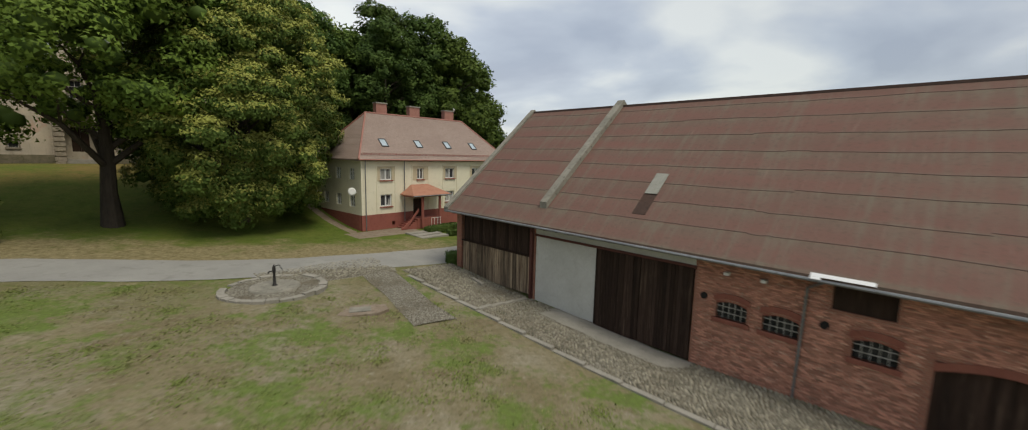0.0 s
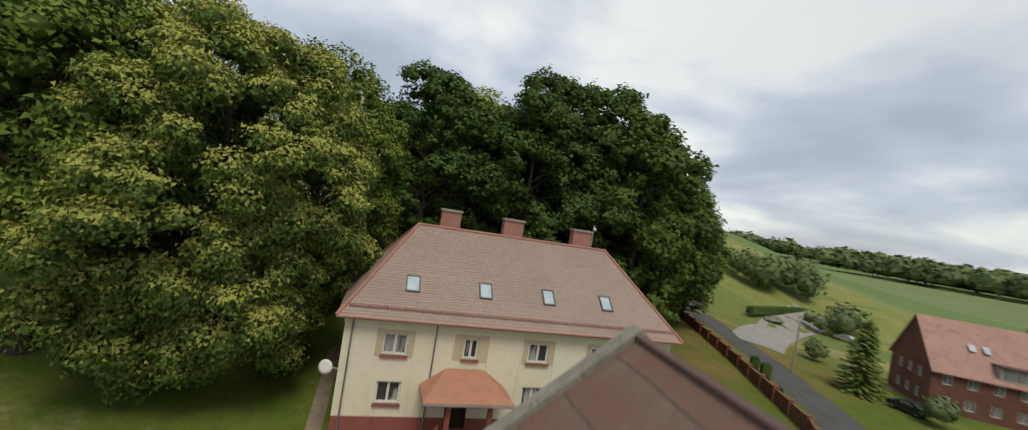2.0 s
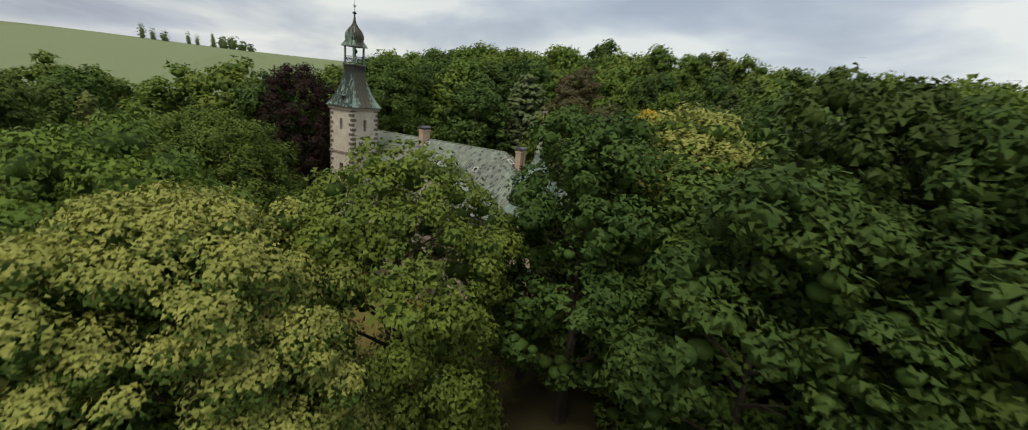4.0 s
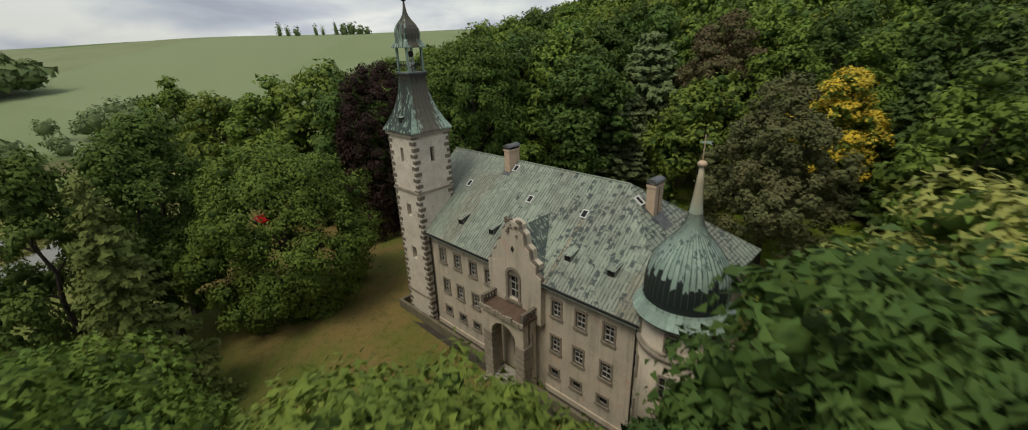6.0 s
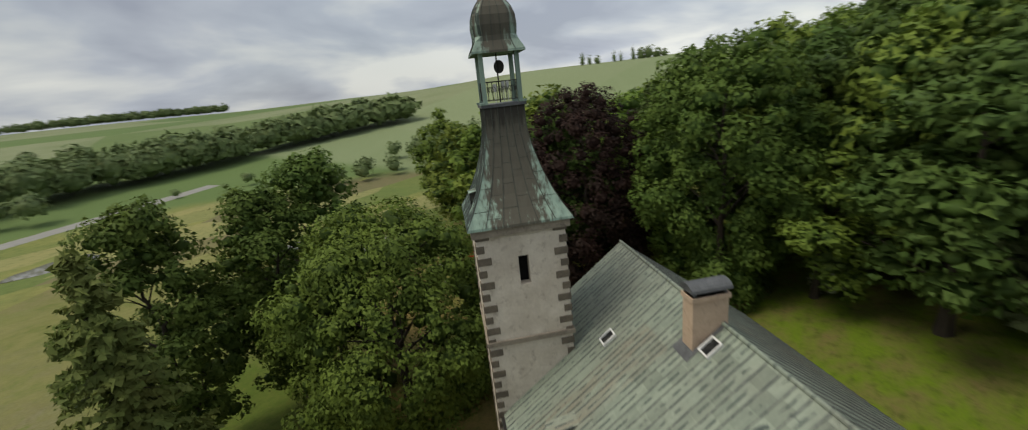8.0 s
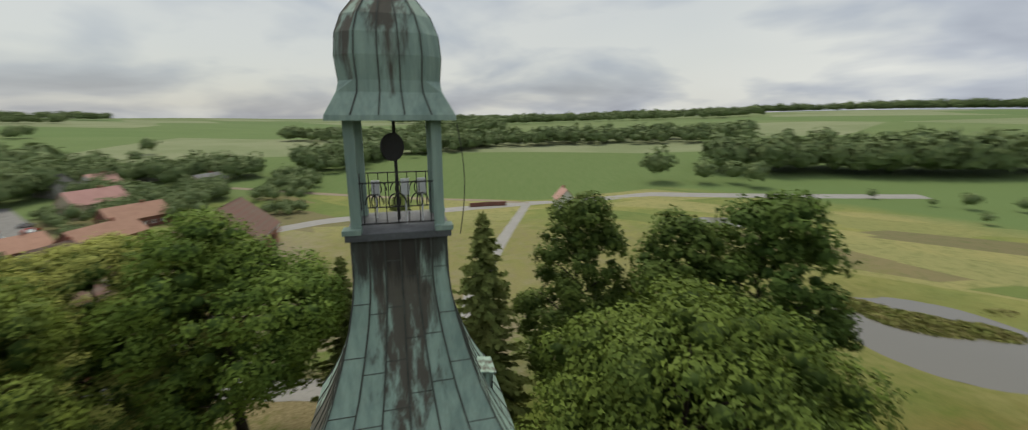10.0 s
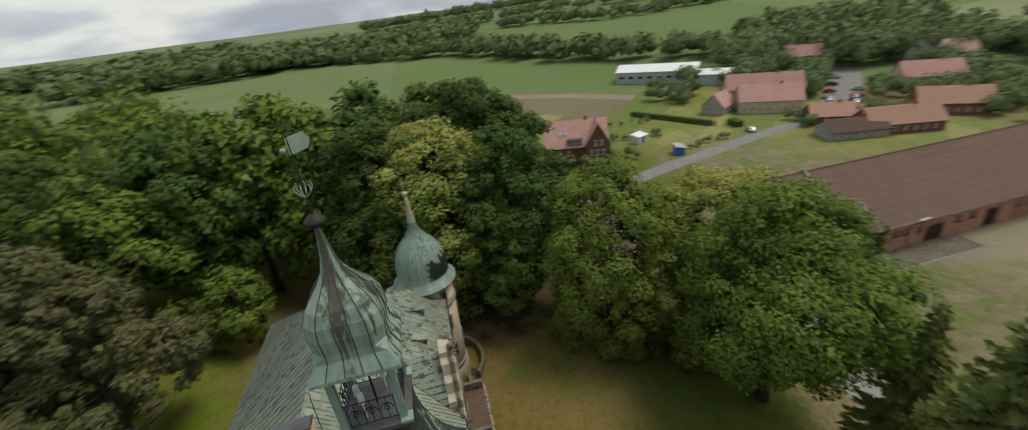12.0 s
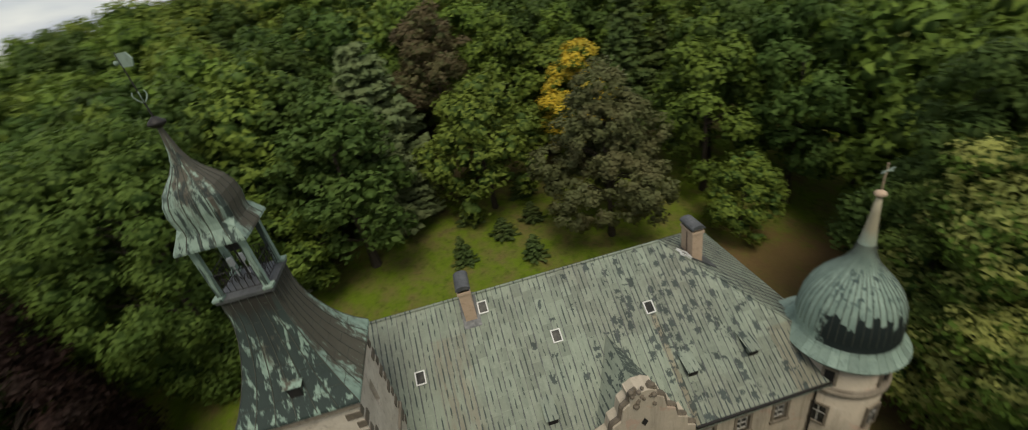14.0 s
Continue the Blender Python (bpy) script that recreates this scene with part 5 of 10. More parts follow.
def palace_portico():
    """The porch before the door: rusticated piers, arches, a flat roof with balustrade, and steps."""
    x0, x1, yf, yb = 12.6, 17.45, -3.6, FRONT - 0.62
    p = part("portico", boxed((x0, x0 + 0.95, yf, yf + 0.9, GZ, 11.3), (x1 - 0.95, x1, yf, yf + 0.9, GZ, 11.3)), M["trim_stone"], palace, "rusticated stone portico with a round arch and balustrade")
    bm = bmesh.new()
    # front arch with spandrels
    ca, r, n = (x0 + x1) / 2, (x1 - x0) / 2 - 0.95, 16
    pts = [(ca + r * math.cos(math.pi * i / n), 11.3 + 0.95 * r * math.sin(math.pi * i / n)) for i in range(n + 1)]
    for (xa, za), (xb, zb) in zip(pts, pts[1:]):
        prism(bm, [(xa, yf, za), (xb, yf, zb), (xb, yf, 13.65), (xa, yf, 13.65)], (0, 0.6, 0))
    box(bm, x0, x0 + 0.95, yf, yf + 0.6, 11.3, 13.65)
    box(bm, x1 - 0.95, x1, yf, yf + 0.6, 11.3, 13.65)
    # side walls, each with an opening
    for xs in (x0, x1 - 0.6):
        box(bm, xs, xs + 0.6, yf + 0.9, yf + 1.1, GZ, 13.65)
        box(bm, xs, xs + 0.6, yb - 0.35, yb, GZ, 13.65)
        box(bm, xs, xs + 0.6, yf + 1.1, yb - 0.35, GZ, 8.4)
        box(bm, xs, xs + 0.6, yf + 1.1, yb - 0.35, 12.2, 13.65)
    part("arch", bm, M["stucco"], p)
    # rustication blocks on the piers
    for k in range(10):
        z = 5.2 + k * 0.62
        for xs in (x0 - 0.08, x1 - 0.99):
            part("block", boxed((xs, xs + 1.07, yf - 0.08, yf + 0.95, z, z + 0.46)), M["trim_stone"], p)
    part("flat_roof", boxed((x0 - 0.15, x1 + 0.15, yf - 0.15, yb, 13.65, 13.95)), M["stained_deck"], p, "flat portico roof stained brown")
    # crumbled front edge, and a low ornate rail left standing along each side
    rnd = random.Random(12)
    for k in range(13):
        xs = x0 - 0.2 + (x1 - x0 + 0.4) * k / 13
        part("edge_stone", boxed((xs + 0.01, xs + 0.37 + rnd.uniform(0, 0.05), yf - 0.28 - rnd.uniform(0, 0.08), yf - 0.153, 13.55, 13.95 + rnd.uniform(-0.06, 0.12))), M["trim_stone"], p)
    for xs in (x0 - 0.1, x1 - 0.2):
        b = part("side_rail", boxed((xs, xs + 0.3, yf - 0.1, yb, 14.55, 14.72), (xs - 0.02, xs + 0.34, yf - 0.12, yf + 0.24, 13.95, 14.55)), M["dark_stone"], p, "ornate dark stone rail")
        for q in range(5):
            base = bmesh.new()
            lathe(base, [(0.1, 13.95), (0.06, 14.05), (0.13, 14.22), (0.06, 14.42), (0.1, 14.55)], 8, (xs + 0.15, yf + 0.42 + 0.32 * q))
            part("baluster", base, M["dark_stone"], b)
    for k in range(6):
        part("step", boxed((x0 + 1.0, x1 - 1.0, yf - 1.5 + 0.32 * k, yf - 1.18 + 0.32 * k, GZ, 5.3 + 0.19 * (k + 1))), M["concrete"], p)
    part("porch_floor", boxed((x0 + 0.6, x1 - 0.6, yf + 0.42, yb, GZ, 6.6)), M["concrete"], p)
    for xs in (x0 + 0.2, x1 - 0.9):
        part("step_cheek", boxed((xs, xs + 0.7, yf - 1.5, yf - 0.1, GZ, 6.4)), M["trim_stone"], p)


palace_portico()


def palace_parapet():
    """The low wall along the sunken area before the front, and dark sheets that stand for the area's shade."""
    zt = 7.15
    for bx in ((-3.2, 12.55, -2.95, -2.62, GZ - 1, zt), (17.5, 26.6, -2.95, -2.62, GZ - 1, zt), (-3.55, -3.2, -2.95, 2.6, GZ - 1, zt)):
        part("area_parapet", boxed(bx), M["mossy_stone"], palace, "low mossy stone parapet round the sunken area")
    # near-black sheets at ground level paint in the shade of the pit
    for bx in ((-3.19, 12.3, -3.64, FRONT - 0.15, GZ - 1, 6.12), (18.0, 25.2, -3.64, FRONT - 0.15, GZ - 1, 6.12), (-3.19, -2.3, FRONT - 0.14, 2.6, GZ - 1, 6.12)):
        part("area_floor", boxed(bx), M["pit_shade_stone"], palace, "dark sheet standing in for the shaded pit")
    n = 28
    bm = bmesh.new()
    fl = bmesh.new()
    inner = []
    for i in range(n + 1):
        w = math.radians(-128 + 225 * i / n)
        inner.append((math.cos(w), math.sin(w)))
    cx, cy = 28.82, -0.25
    for ring, r0, r1, z in ((bm, 4.3, 4.65, zt), (fl, 2.98, 4.29, 6.12)):
        rows = [[ring.verts.new((cx + r * c, cy + r * q, zz)) for r, zz in ((r0, GZ - 1), (r0, z), (r1, z), (r1, GZ - 1))] for c, q in inner]
        for a, b in zip(rows, rows[1:]):
            for j in range(3):
                ring.faces.new((a[j], a[j + 1], b[j + 1], b[j]))
        ring.faces.new(rows[0])
        ring.faces.new(rows[-1][::-1])
    part("area_parapet", bm, M["mossy_stone"], palace, "curved mossy parapet round the turret's foot")
    part("area_floor", fl, M["pit_shade_stone"], palace)


M["mossy_stone"] = worn("mossy_parapet_stone", (0.2, 0.17, 0.12), (0.13, 0.115, 0.075), (0.08, 0.08, 0.04), 1.2, 10, 0.95, bump=0.5, amount=0.8)
M["pit_shade_stone"] = worn("damp_dark_paving", (0.06, 0.05, 0.038), (0.045, 0.038, 0.028), (0.03, 0.03, 0.02), 0.8, 9, 0.9, bump=0.4)
palace_parapet()


def palace_roof():
    """Main copper roof: hipped at the turret end, gabled at the tower, with seams and sheets."""
    y0, y1 = -1.9, 15.5
    xl, xr, xh = LEFT - 0.15, 29.3, 20.6
    th = 0.12
    bm = bmesh.new()
    prism(bm, [(xl, y0, EAVE), (xr, y0, EAVE), (xh, RIDGE_Y, RIDGE), (xl, RIDGE_Y, RIDGE)], (0, 0, -th))
    roof = part("roof", bm, M["copper"], palace, "pale green copper sheet roof with dark bare patches")
    bm = bmesh.new()
    prism(bm, [(xl, y1, EAVE), (xl, RIDGE_Y, RIDGE), (xh, RIDGE_Y, RIDGE), (xr, y1, EAVE)], (0, 0, -th))
    part("back_slope", bm, M["copper"], roof)
    bm = bmesh.new()
    prism(bm, [(xr, y0, EAVE), (xr, y1, EAVE), (xh, RIDGE_Y, RIDGE)], (0, 0, -th))
    part("hip_slope", bm, M["copper"], roof)
    # standing seams
    fall = Vector((0, RIDGE_Y - y0, RIDGE - EAVE))
    bm = bmesh.new()
    pitch = 0.62
    k = int((xr - xl) / pitch)
    for i in range(k):
        x = xl + 0.2 + i * pitch
        t = 1.0 if x <= xh else (xr - x) / (xr - xh)
        for ya, s in ((y0, 1), (y1, -1)):
            a = Vector((x, ya, EAVE))
            b = a + Vector((0, s * fall.y, fall.z)) * t
            prism(bm, [a + Vector((-0.014, 0, -0.01)), a + Vector((0.014, 0, -0.01)), b + Vector((0.014, 0, -0.01)), b + Vector((-0.014, 0, -0.01))], (0, 0, 0.05))
    run = Vector((xh - xr, 0, RIDGE - EAVE))
    for i in range(int((y1 - y0) / pitch)):
        y = y0 + 0.2 + i * pitch
        t = 1 - abs(y - RIDGE_Y) / (RIDGE_Y - y0)
        a = Vector((xr, y, EAVE))
        b = a + run * t
        prism(bm, [a + Vector((0, -0.014, -0.01)), a + Vector((0, 0.014, -0.01)), b + Vector((0, 0.014, -0.01)), b + Vector((0, -0.014, -0.01))], (0, 0, 0.055))
    tagged(part("seam", bm, M["lead"], roof), kind="stuff")
    bm = bmesh.new()
    tube(bm, (xl, RIDGE_Y, RIDGE + 0.01), (xh, RIDGE_Y, RIDGE + 0.01), 0.09)
    for y in (y0, y1):
        tube(bm, (xh, RIDGE_Y, RIDGE), (xr, y, EAVE), 0.07)
    part("ridge_roll", bm, M["copper"], roof)
    # single sheets on the front slope, staggered from column to column; the ones nearest the turret end are parts
    up = fall.normalized()
    rise = math.degrees(math.atan2(fall.z, fall.y))
    long = 0.82
    bm = boxed((0.016, pitch - 0.016, 0.008, long - 0.008, 0.0, 0.012))
    flat = bmesh.new()
    first = None
    made = 0
    rnd = random.Random(6)
    for i in range(k - 1, -1, -1):
        x = xl + 0.2 + i * pitch
        d = -rnd.uniform(0.0, 0.8)
        while d < fall.length - 0.1:
            p = up * (d + 0.003)
            d += long + 0.01
            end = (d - 0.02) / fall.length
            if d - long < 0.02 or end > 1 or x + pitch > xh and end > (xr - x - pitch) / (xr - xh):
                continue
            if abs(x + 0.31 - 14.95) < 3.4 and y0 + p.y < 2.2:
                continue
            m = pose(x, y0 + p.y, EAVE + p.z + 0.004 + rnd.uniform(0, 0.005), rise + rnd.uniform(-0.25, 0.25), 0, 0)
            if made >= 300:
                box(flat, 0.016, pitch - 0.016, 0.008, long - 0.008, 0.0, 0.012, m=m)
                continue
            if first is None:
                first = part("copper_sheet", bm, M["copper"], roof)
                first.matrix_basis = m
            else:
                shared("copper_sheet", first.data, roof, m)
            made += 1
    tagged(part("sheeting", flat, M["copper"], roof), kind="stuff")
    # gutter board with its pale metal apron
    for xa, xb in ((2.4, 11.8), (18.1, 26.9)):
        part("gutter", boxed((xa, xb, y0 - 0.16, y0 - 0.02, EAVE - 0.14, EAVE + 0.02)), M["iron"], roof)
        prism_bm = bmesh.new()
        prism(prism_bm, [(xa, y0 - 0.16, EAVE - 0.16), (xb, y0 - 0.16, EAVE - 0.16), (xb, y0 + 0.45, EAVE - 0.62), (xa, y0 + 0.45, EAVE - 0.62)], (0, 0, -0.05))
        part("eaves_apron", prism_bm, M["pale_verdigris"], roof)
    bm = bmesh.new()
    tube(bm, (26.35, FRONT - 0.15, GZ), (26.35, FRONT - 0.15, EAVE - 0.2), 0.07)
    part("downpipe", bm, M["iron"], palace)
    bm = bmesh.new()
    tube(bm, (2.35, FRONT - 0.15, GZ), (2.35, FRONT - 0.15, EAVE - 0.2), 0.07)
    part("downpipe", bm, M["iron"], palace)
    # cross roof behind the gable
    c, zt = 14.95, 20.95
    bm = bmesh.new()
    yv = (zt - EAVE) / SLOPE - 1.9
    for s in (-1, 1):
        xe = c + s * 3.0
        ze = 17.35
        ye = (ze - EAVE) / SLOPE - 1.9
        prism(bm, [(c, FRONT + 0.3, zt), (c, yv, zt), (xe, ye, ze), (xe, FRONT + 0.3, ze)], (0, 0, 0.1))
    part("cross_roof", bm, M["copper"], roof)
    return roof, fall


palace_roof_part, FALL = palace_roof()


def slope_m(x, v, turn=0.0):
    """A pose on the front slope: local x along the eave, y up the slope, z out of it."""
    return pose(x, v, roof_z(v), math.degrees(math.atan(SLOPE)), 0, turn)


def roof_fittings():
    for x, v in ((3.43, 3.58), (8.05, 6.0), (12.0, 3.64), (18.18, 3.67)):
        m = slope_m(x, v)
        f = part("skylight", boxed((-0.31, -0.24, -0.4, 0.4, 0.0, 0.14), (0.24, 0.31, -0.4, 0.4, 0, 0.14), (-0.24, 0.24, -0.4, -0.33, 0, 0.14), (-0.24, 0.24, 0.33, 0.4, 0, 0.14), m=m), M["white_paint"], palace_roof_part, "small white framed skylight")
        part("pane", boxed((-0.24, 0.24, -0.33, 0.33, 0.03, 0.06), m=m), M["dark_pane"], f)
    m = pose(21.9, 5.95, RIDGE - (21.9 - 20.6) * (RIDGE - EAVE) / 8.7, 0, 37.6, 0)
    f = part("skylight", boxed((-0.45, 0.45, -0.36, -0.26, 0.0, 0.16), (-0.45, 0.45, 0.26, 0.36, 0, 0.16), (-0.45, -0.35, -0.26, 0.26, 0, 0.16), (0.35, 0.45, -0.26, 0.26, 0, 0.16), m=m), M["white_paint"], palace_roof_part)
    part("pane", boxed((-0.35, 0.35, -0.26, 0.26, 0.03, 0.06), m=m), M["dark_void"], f)
    # little wedge dormers with dark mouths, their shade painted as near-black plates
    for x, v in ((5.95, 0.25), (10.3, 0.36), (19.1, 0.5), (23.1, 0.55)):
        z = roof_z(v)
        bm = bmesh.new()
        prism(bm, [(x - 0.34, v - 0.4, roof_z(v - 0.4)), (x - 0.34, v + 0.75, roof_z(v + 0.75)), (x - 0.34, v - 0.4, roof_z(v - 0.4) + 0.56)], (0.68, 0, 0))
        lid = bmesh.new()
        prism(lid, [(x - 0.42, v - 0.6, roof_z(v - 0.45) + 0.62), (x + 0.42, v - 0.6, roof_z(v - 0.45) + 0.62), (x + 0.42, v + 0.8, roof_z(v + 0.75) + 0.02), (x - 0.42, v + 0.8, roof_z(v + 0.75) + 0.02)], (0, 0, 0.04))
        d = part("roof_hatch", bm, M["copper"], palace_roof_part, "small copper hatch dormer")
        part("hatch_lid", lid, M["copper"], d)
        part("hatch_mouth", boxed((x - 0.29, x + 0.29, v - 0.42, v - 0.403, roof_z(v - 0.42) + 0.03, roof_z(v - 0.42) + 0.56)), M["dark_void"], d)
    for x, v, w, dd, top in ((7.2, 6.25, 0.36, 0.75, 25.4), (22.9, 6.6, 0.37, 0.68, 24.6)):
        z = roof_z(v) - (1.5 if x < 20 else 4.5)
        ch = part("chimney", boxed((x - w, x + w, v - dd, v + dd, z, top - 0.15)), M["chimney_brick"], palace, "buff brick chimney with a dark curved cap")
        part("chimney_band", boxed((x - w - 0.06, x + w + 0.06, v - dd - 0.06, v + dd + 0.06, top - 0.35, top - 0.15)), M["chimney_brick"], ch)
        bm = bmesh.new()
        n = 8
        prism(bm, [(x + (w + 0.1) * math.cos(math.pi * i / n), v - dd - 0.1, top + 0.05 + 0.3 * math.sin(math.pi * i / n)) for i in range(n + 1)], (0, 2 * dd + 0.2, 0))
        for s in (-1, 1):
            for q in (-1, 1):
                box(bm, x + s * w * 0.8 - 0.05, x + s * w * 0.8 + 0.05, v + q * dd * 0.85 - 0.05, v + q * dd * 0.85 + 0.05, top - 0.15, top + 0.06)
        part("chimney_cap", bm, M["lead"], ch)
        if x > 20:
            part("chimney_pot", boxed((x - 0.3, x + 0.3, v - 0.6, v - 0.08, top - 0.15, top + 0.02)), M["chimney_brick"], ch)
            part("chimney_pot", boxed((x - 0.3, x + 0.3, v + 0.08, v + 0.6, top - 0.15, top + 0.02)), M["chimney_brick"], ch)
            part("flue_joint", boxed((x - w - 0.012, x + w + 0.012, v - 0.05, v + 0.05, z, top - 0.36)), M["rust_patch"], ch)
        if x < 20:
            part("flashing", boxed((-w - 0.2, w + 0.2, -dd - 0.5, dd + 0.2, 0.02, 0.045), m=slope_m(x, v - 0.1)), M["lead"], ch)
        else:
            part("flashing", boxed((-0.7, 1.9, -0.75, 0.75, 0.02, 0.045), m=pose(x, v, RIDGE - (x - 20.6) * (RIDGE - EAVE) / 8.7, 0, 37.6, 0)), M["lead"], ch)


roof_fittings()


def turret():
    """The round corner turret under its onion dome."""
    cx, cy = 28.82, -0.25
    bm = bmesh.new()
    lathe(bm, [(2.62, GZ), (2.62, 18.9)], 40, (cx, cy))
    t = part("turret", bm, M["stucco"], palace, "round turret under a green onion dome")
    for z, r, h in ((16.2, 2.8, 0.3), (16.5, 2.73, 0.18), (7.9, 2.74, 0.2), (18.5, 2.8, 0.35)):
        bm = bmesh.new()
        lathe(bm, [(r - 0.1, z - 0.1), (r, z), (r, z + h), (r - 0.15, z + h + 0.08)], 40, (cx, cy))
        part("string_course", bm, M["trim_stone"], t)
    bm = bmesh.new()
    lathe(bm, [(2.85, GZ), (2.85, 7.2), (2.61, 7.4)], 40, (cx, cy))
    part("plinth", bm, M["trim_stone"], t)
    for ang, z, w, h in ((-144, 17.1, 0.5, 1.0), (-80, 17.1, 0.5, 1.0), (-16, 17.1, 0.5, 1.0), (48, 17.1, 0.5, 1.0), (-146, 13.3, 0.75, 1.55), (-80, 13.3, 0.75, 1.55), (-14, 13.3, 0.75, 1.55), (-146, 9.5, 0.75, 1.55), (-80, 9.5, 0.75, 1.55), (-14, 9.5, 0.75, 1.55)):
        m = Matrix.Translation((cx, cy, 0)) @ pose(0, 0, 0, 0, 0, ang) @ pose(2.6, 0, 0, 0, 0, 90)
        win = part("window", boxed((-w / 2, w / 2, -0.06, -0.035, z, z + h), m=m), M["dark_pane"] if h > 1.5 else M["dark_void"], t)
        part("window_surround", boxed((-w / 2 - 0.16, -w / 2, -0.12, 0.1, z - 0.15, z + h + 0.18), (w / 2, w / 2 + 0.16, -0.12, 0.1, z - 0.15, z + h + 0.18), (-w / 2, w / 2, -0.12, 0.1, z + h, z + h + 0.18), (-w / 2, w / 2, -0.14, 0.1, z - 0.15, z), m=m), M["surround_stone"], win)
        if h > 1.5:
            part("window_frame", boxed((-0.04, 0.04, -0.1, -0.062, z, z + h), (-w / 2, -0.04, -0.1, -0.062, z + h * 0.6, z + h * 0.6 + 0.07), (0.04, w / 2, -0.1, -0.062, z + h * 0.6, z + h * 0.6 + 0.07), m=m), M["old_white"], win)
    bm = bmesh.new()
    prof = [(2.45, 18.85), (3.18, 18.8), (3.2, 18.9), (2.85, 19.35), (2.6, 19.75), (2.61, 20.3), (2.58, 21.0), (2.44, 21.8), (2.18, 22.5), (1.8, 23.1), (1.34, 23.65), (0.88, 24.2), (0.57, 24.8), (0.4, 25.5), (0.29, 26.4), (0.2, 27.4), (0.13, 28.3)]
    lathe(bm, prof, 48, (cx, cy))
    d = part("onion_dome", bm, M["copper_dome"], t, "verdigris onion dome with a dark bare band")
    bm = bmesh.new()
    for i in range(GORES):
        w = 2 * math.pi * i / GORES - math.pi
        for (ra, za), (rb, zb) in zip(prof[5:13], prof[6:14]):
            a = Vector((cx + (ra + 0.003) * math.cos(w), cy + (ra + 0.003) * math.sin(w), za))
            b = Vector((cx + (rb + 0.003) * math.cos(w), cy + (rb + 0.003) * math.sin(w), zb))
            tube(bm, a, b, 0.018, n=4, cap=False)
    tagged(part("seam", bm, M["tower_seam"], d, "dark folded seams"), kind="stuff")
    # the flared skirt is laid in single pale sheets
    bm = bmesh.new()
    half = math.pi / 40 - 0.006
    run = [(3.22, 18.9), (3.02, 19.14), (2.86, 19.36), (2.7, 19.6), (2.63, 19.8)]
    for g in (-1, 1):
        for r, z in run:
            bm.verts.new((r * math.cos(half * g), r * math.sin(half * g), z + 0.012))
            bm.verts.new((r * math.cos(half * g), r * math.sin(half * g), z - 0.01))
    bm.verts.ensure_lookup_table()
    v = bm.verts
    for k in range(len(run) - 1):
        p, q = 2 * k, 10 + 2 * k
        for f in ((p, q, q + 2, p + 2), (p + 1, p + 3, q + 3, q + 1), (p, p + 2, p + 3, p + 1), (q, q + 1, q + 3, q + 2)):
            bm.faces.new([v[n] for n in f])
    bm.faces.new((v[0], v[1], v[11], v[10]))
    bm.faces.new((v[8], v[18], v[19], v[9]))
    bmesh.ops.recalc_face_normals(bm, faces=bm.faces)
    sheet = part("skirt_sheet", bm, M["skirt_copper"], d)
    sheet.matrix_basis = pose(cx, cy, 0)
    for i in range(1, 40):
        shared("skirt_sheet", sheet.data, d, pose(cx, cy, 0, 0, 0, 9 * i))
    # little sheet roof between the dome and the hip
    link = bmesh.new()
    prism(link, [(cx - 0.6, 2.4, 18.5), (cx + 0.55, 2.4, 18.5), (cx + 0.4, 3.8, 18.25), (cx - 1.9, 3.8, 18.25)], (0, 0, 0.1))
    part("link_roof", link, M["pale_verdigris"], t, "small sheet roof joining turret and hip")
    bm = bmesh.new()
    bmesh.ops.create_uvsphere(bm, u_segments=16, v_segments=10, radius=0.24, matrix=Matrix.Translation((cx, cy, 28.5)) @ Matrix.Diagonal((1.15, 1.15, 0.8, 1)))
    tube(bm, (cx, cy, 28.6), (cx, cy, 30.2), 0.03)
    part("finial", bm, M["chimney_brick"], d, "rusty ball finial with a small cross")
    bm = bmesh.new()
    prism(bm, [(cx - 0.28, cy - 0.015, 29.66), (cx + 0.08, cy - 0.015, 29.71), (cx + 0.42, cy - 0.015, 29.64), (cx + 0.34, cy - 0.015, 29.76), (cx + 0.45, cy - 0.015, 29.88), (cx + 0.06, cy - 0.015, 29.81), (cx - 0.2, cy - 0.015, 29.79)], (0, 0.03, 0))
    part("vane", bm, M["pale_verdigris"], d)


turret()


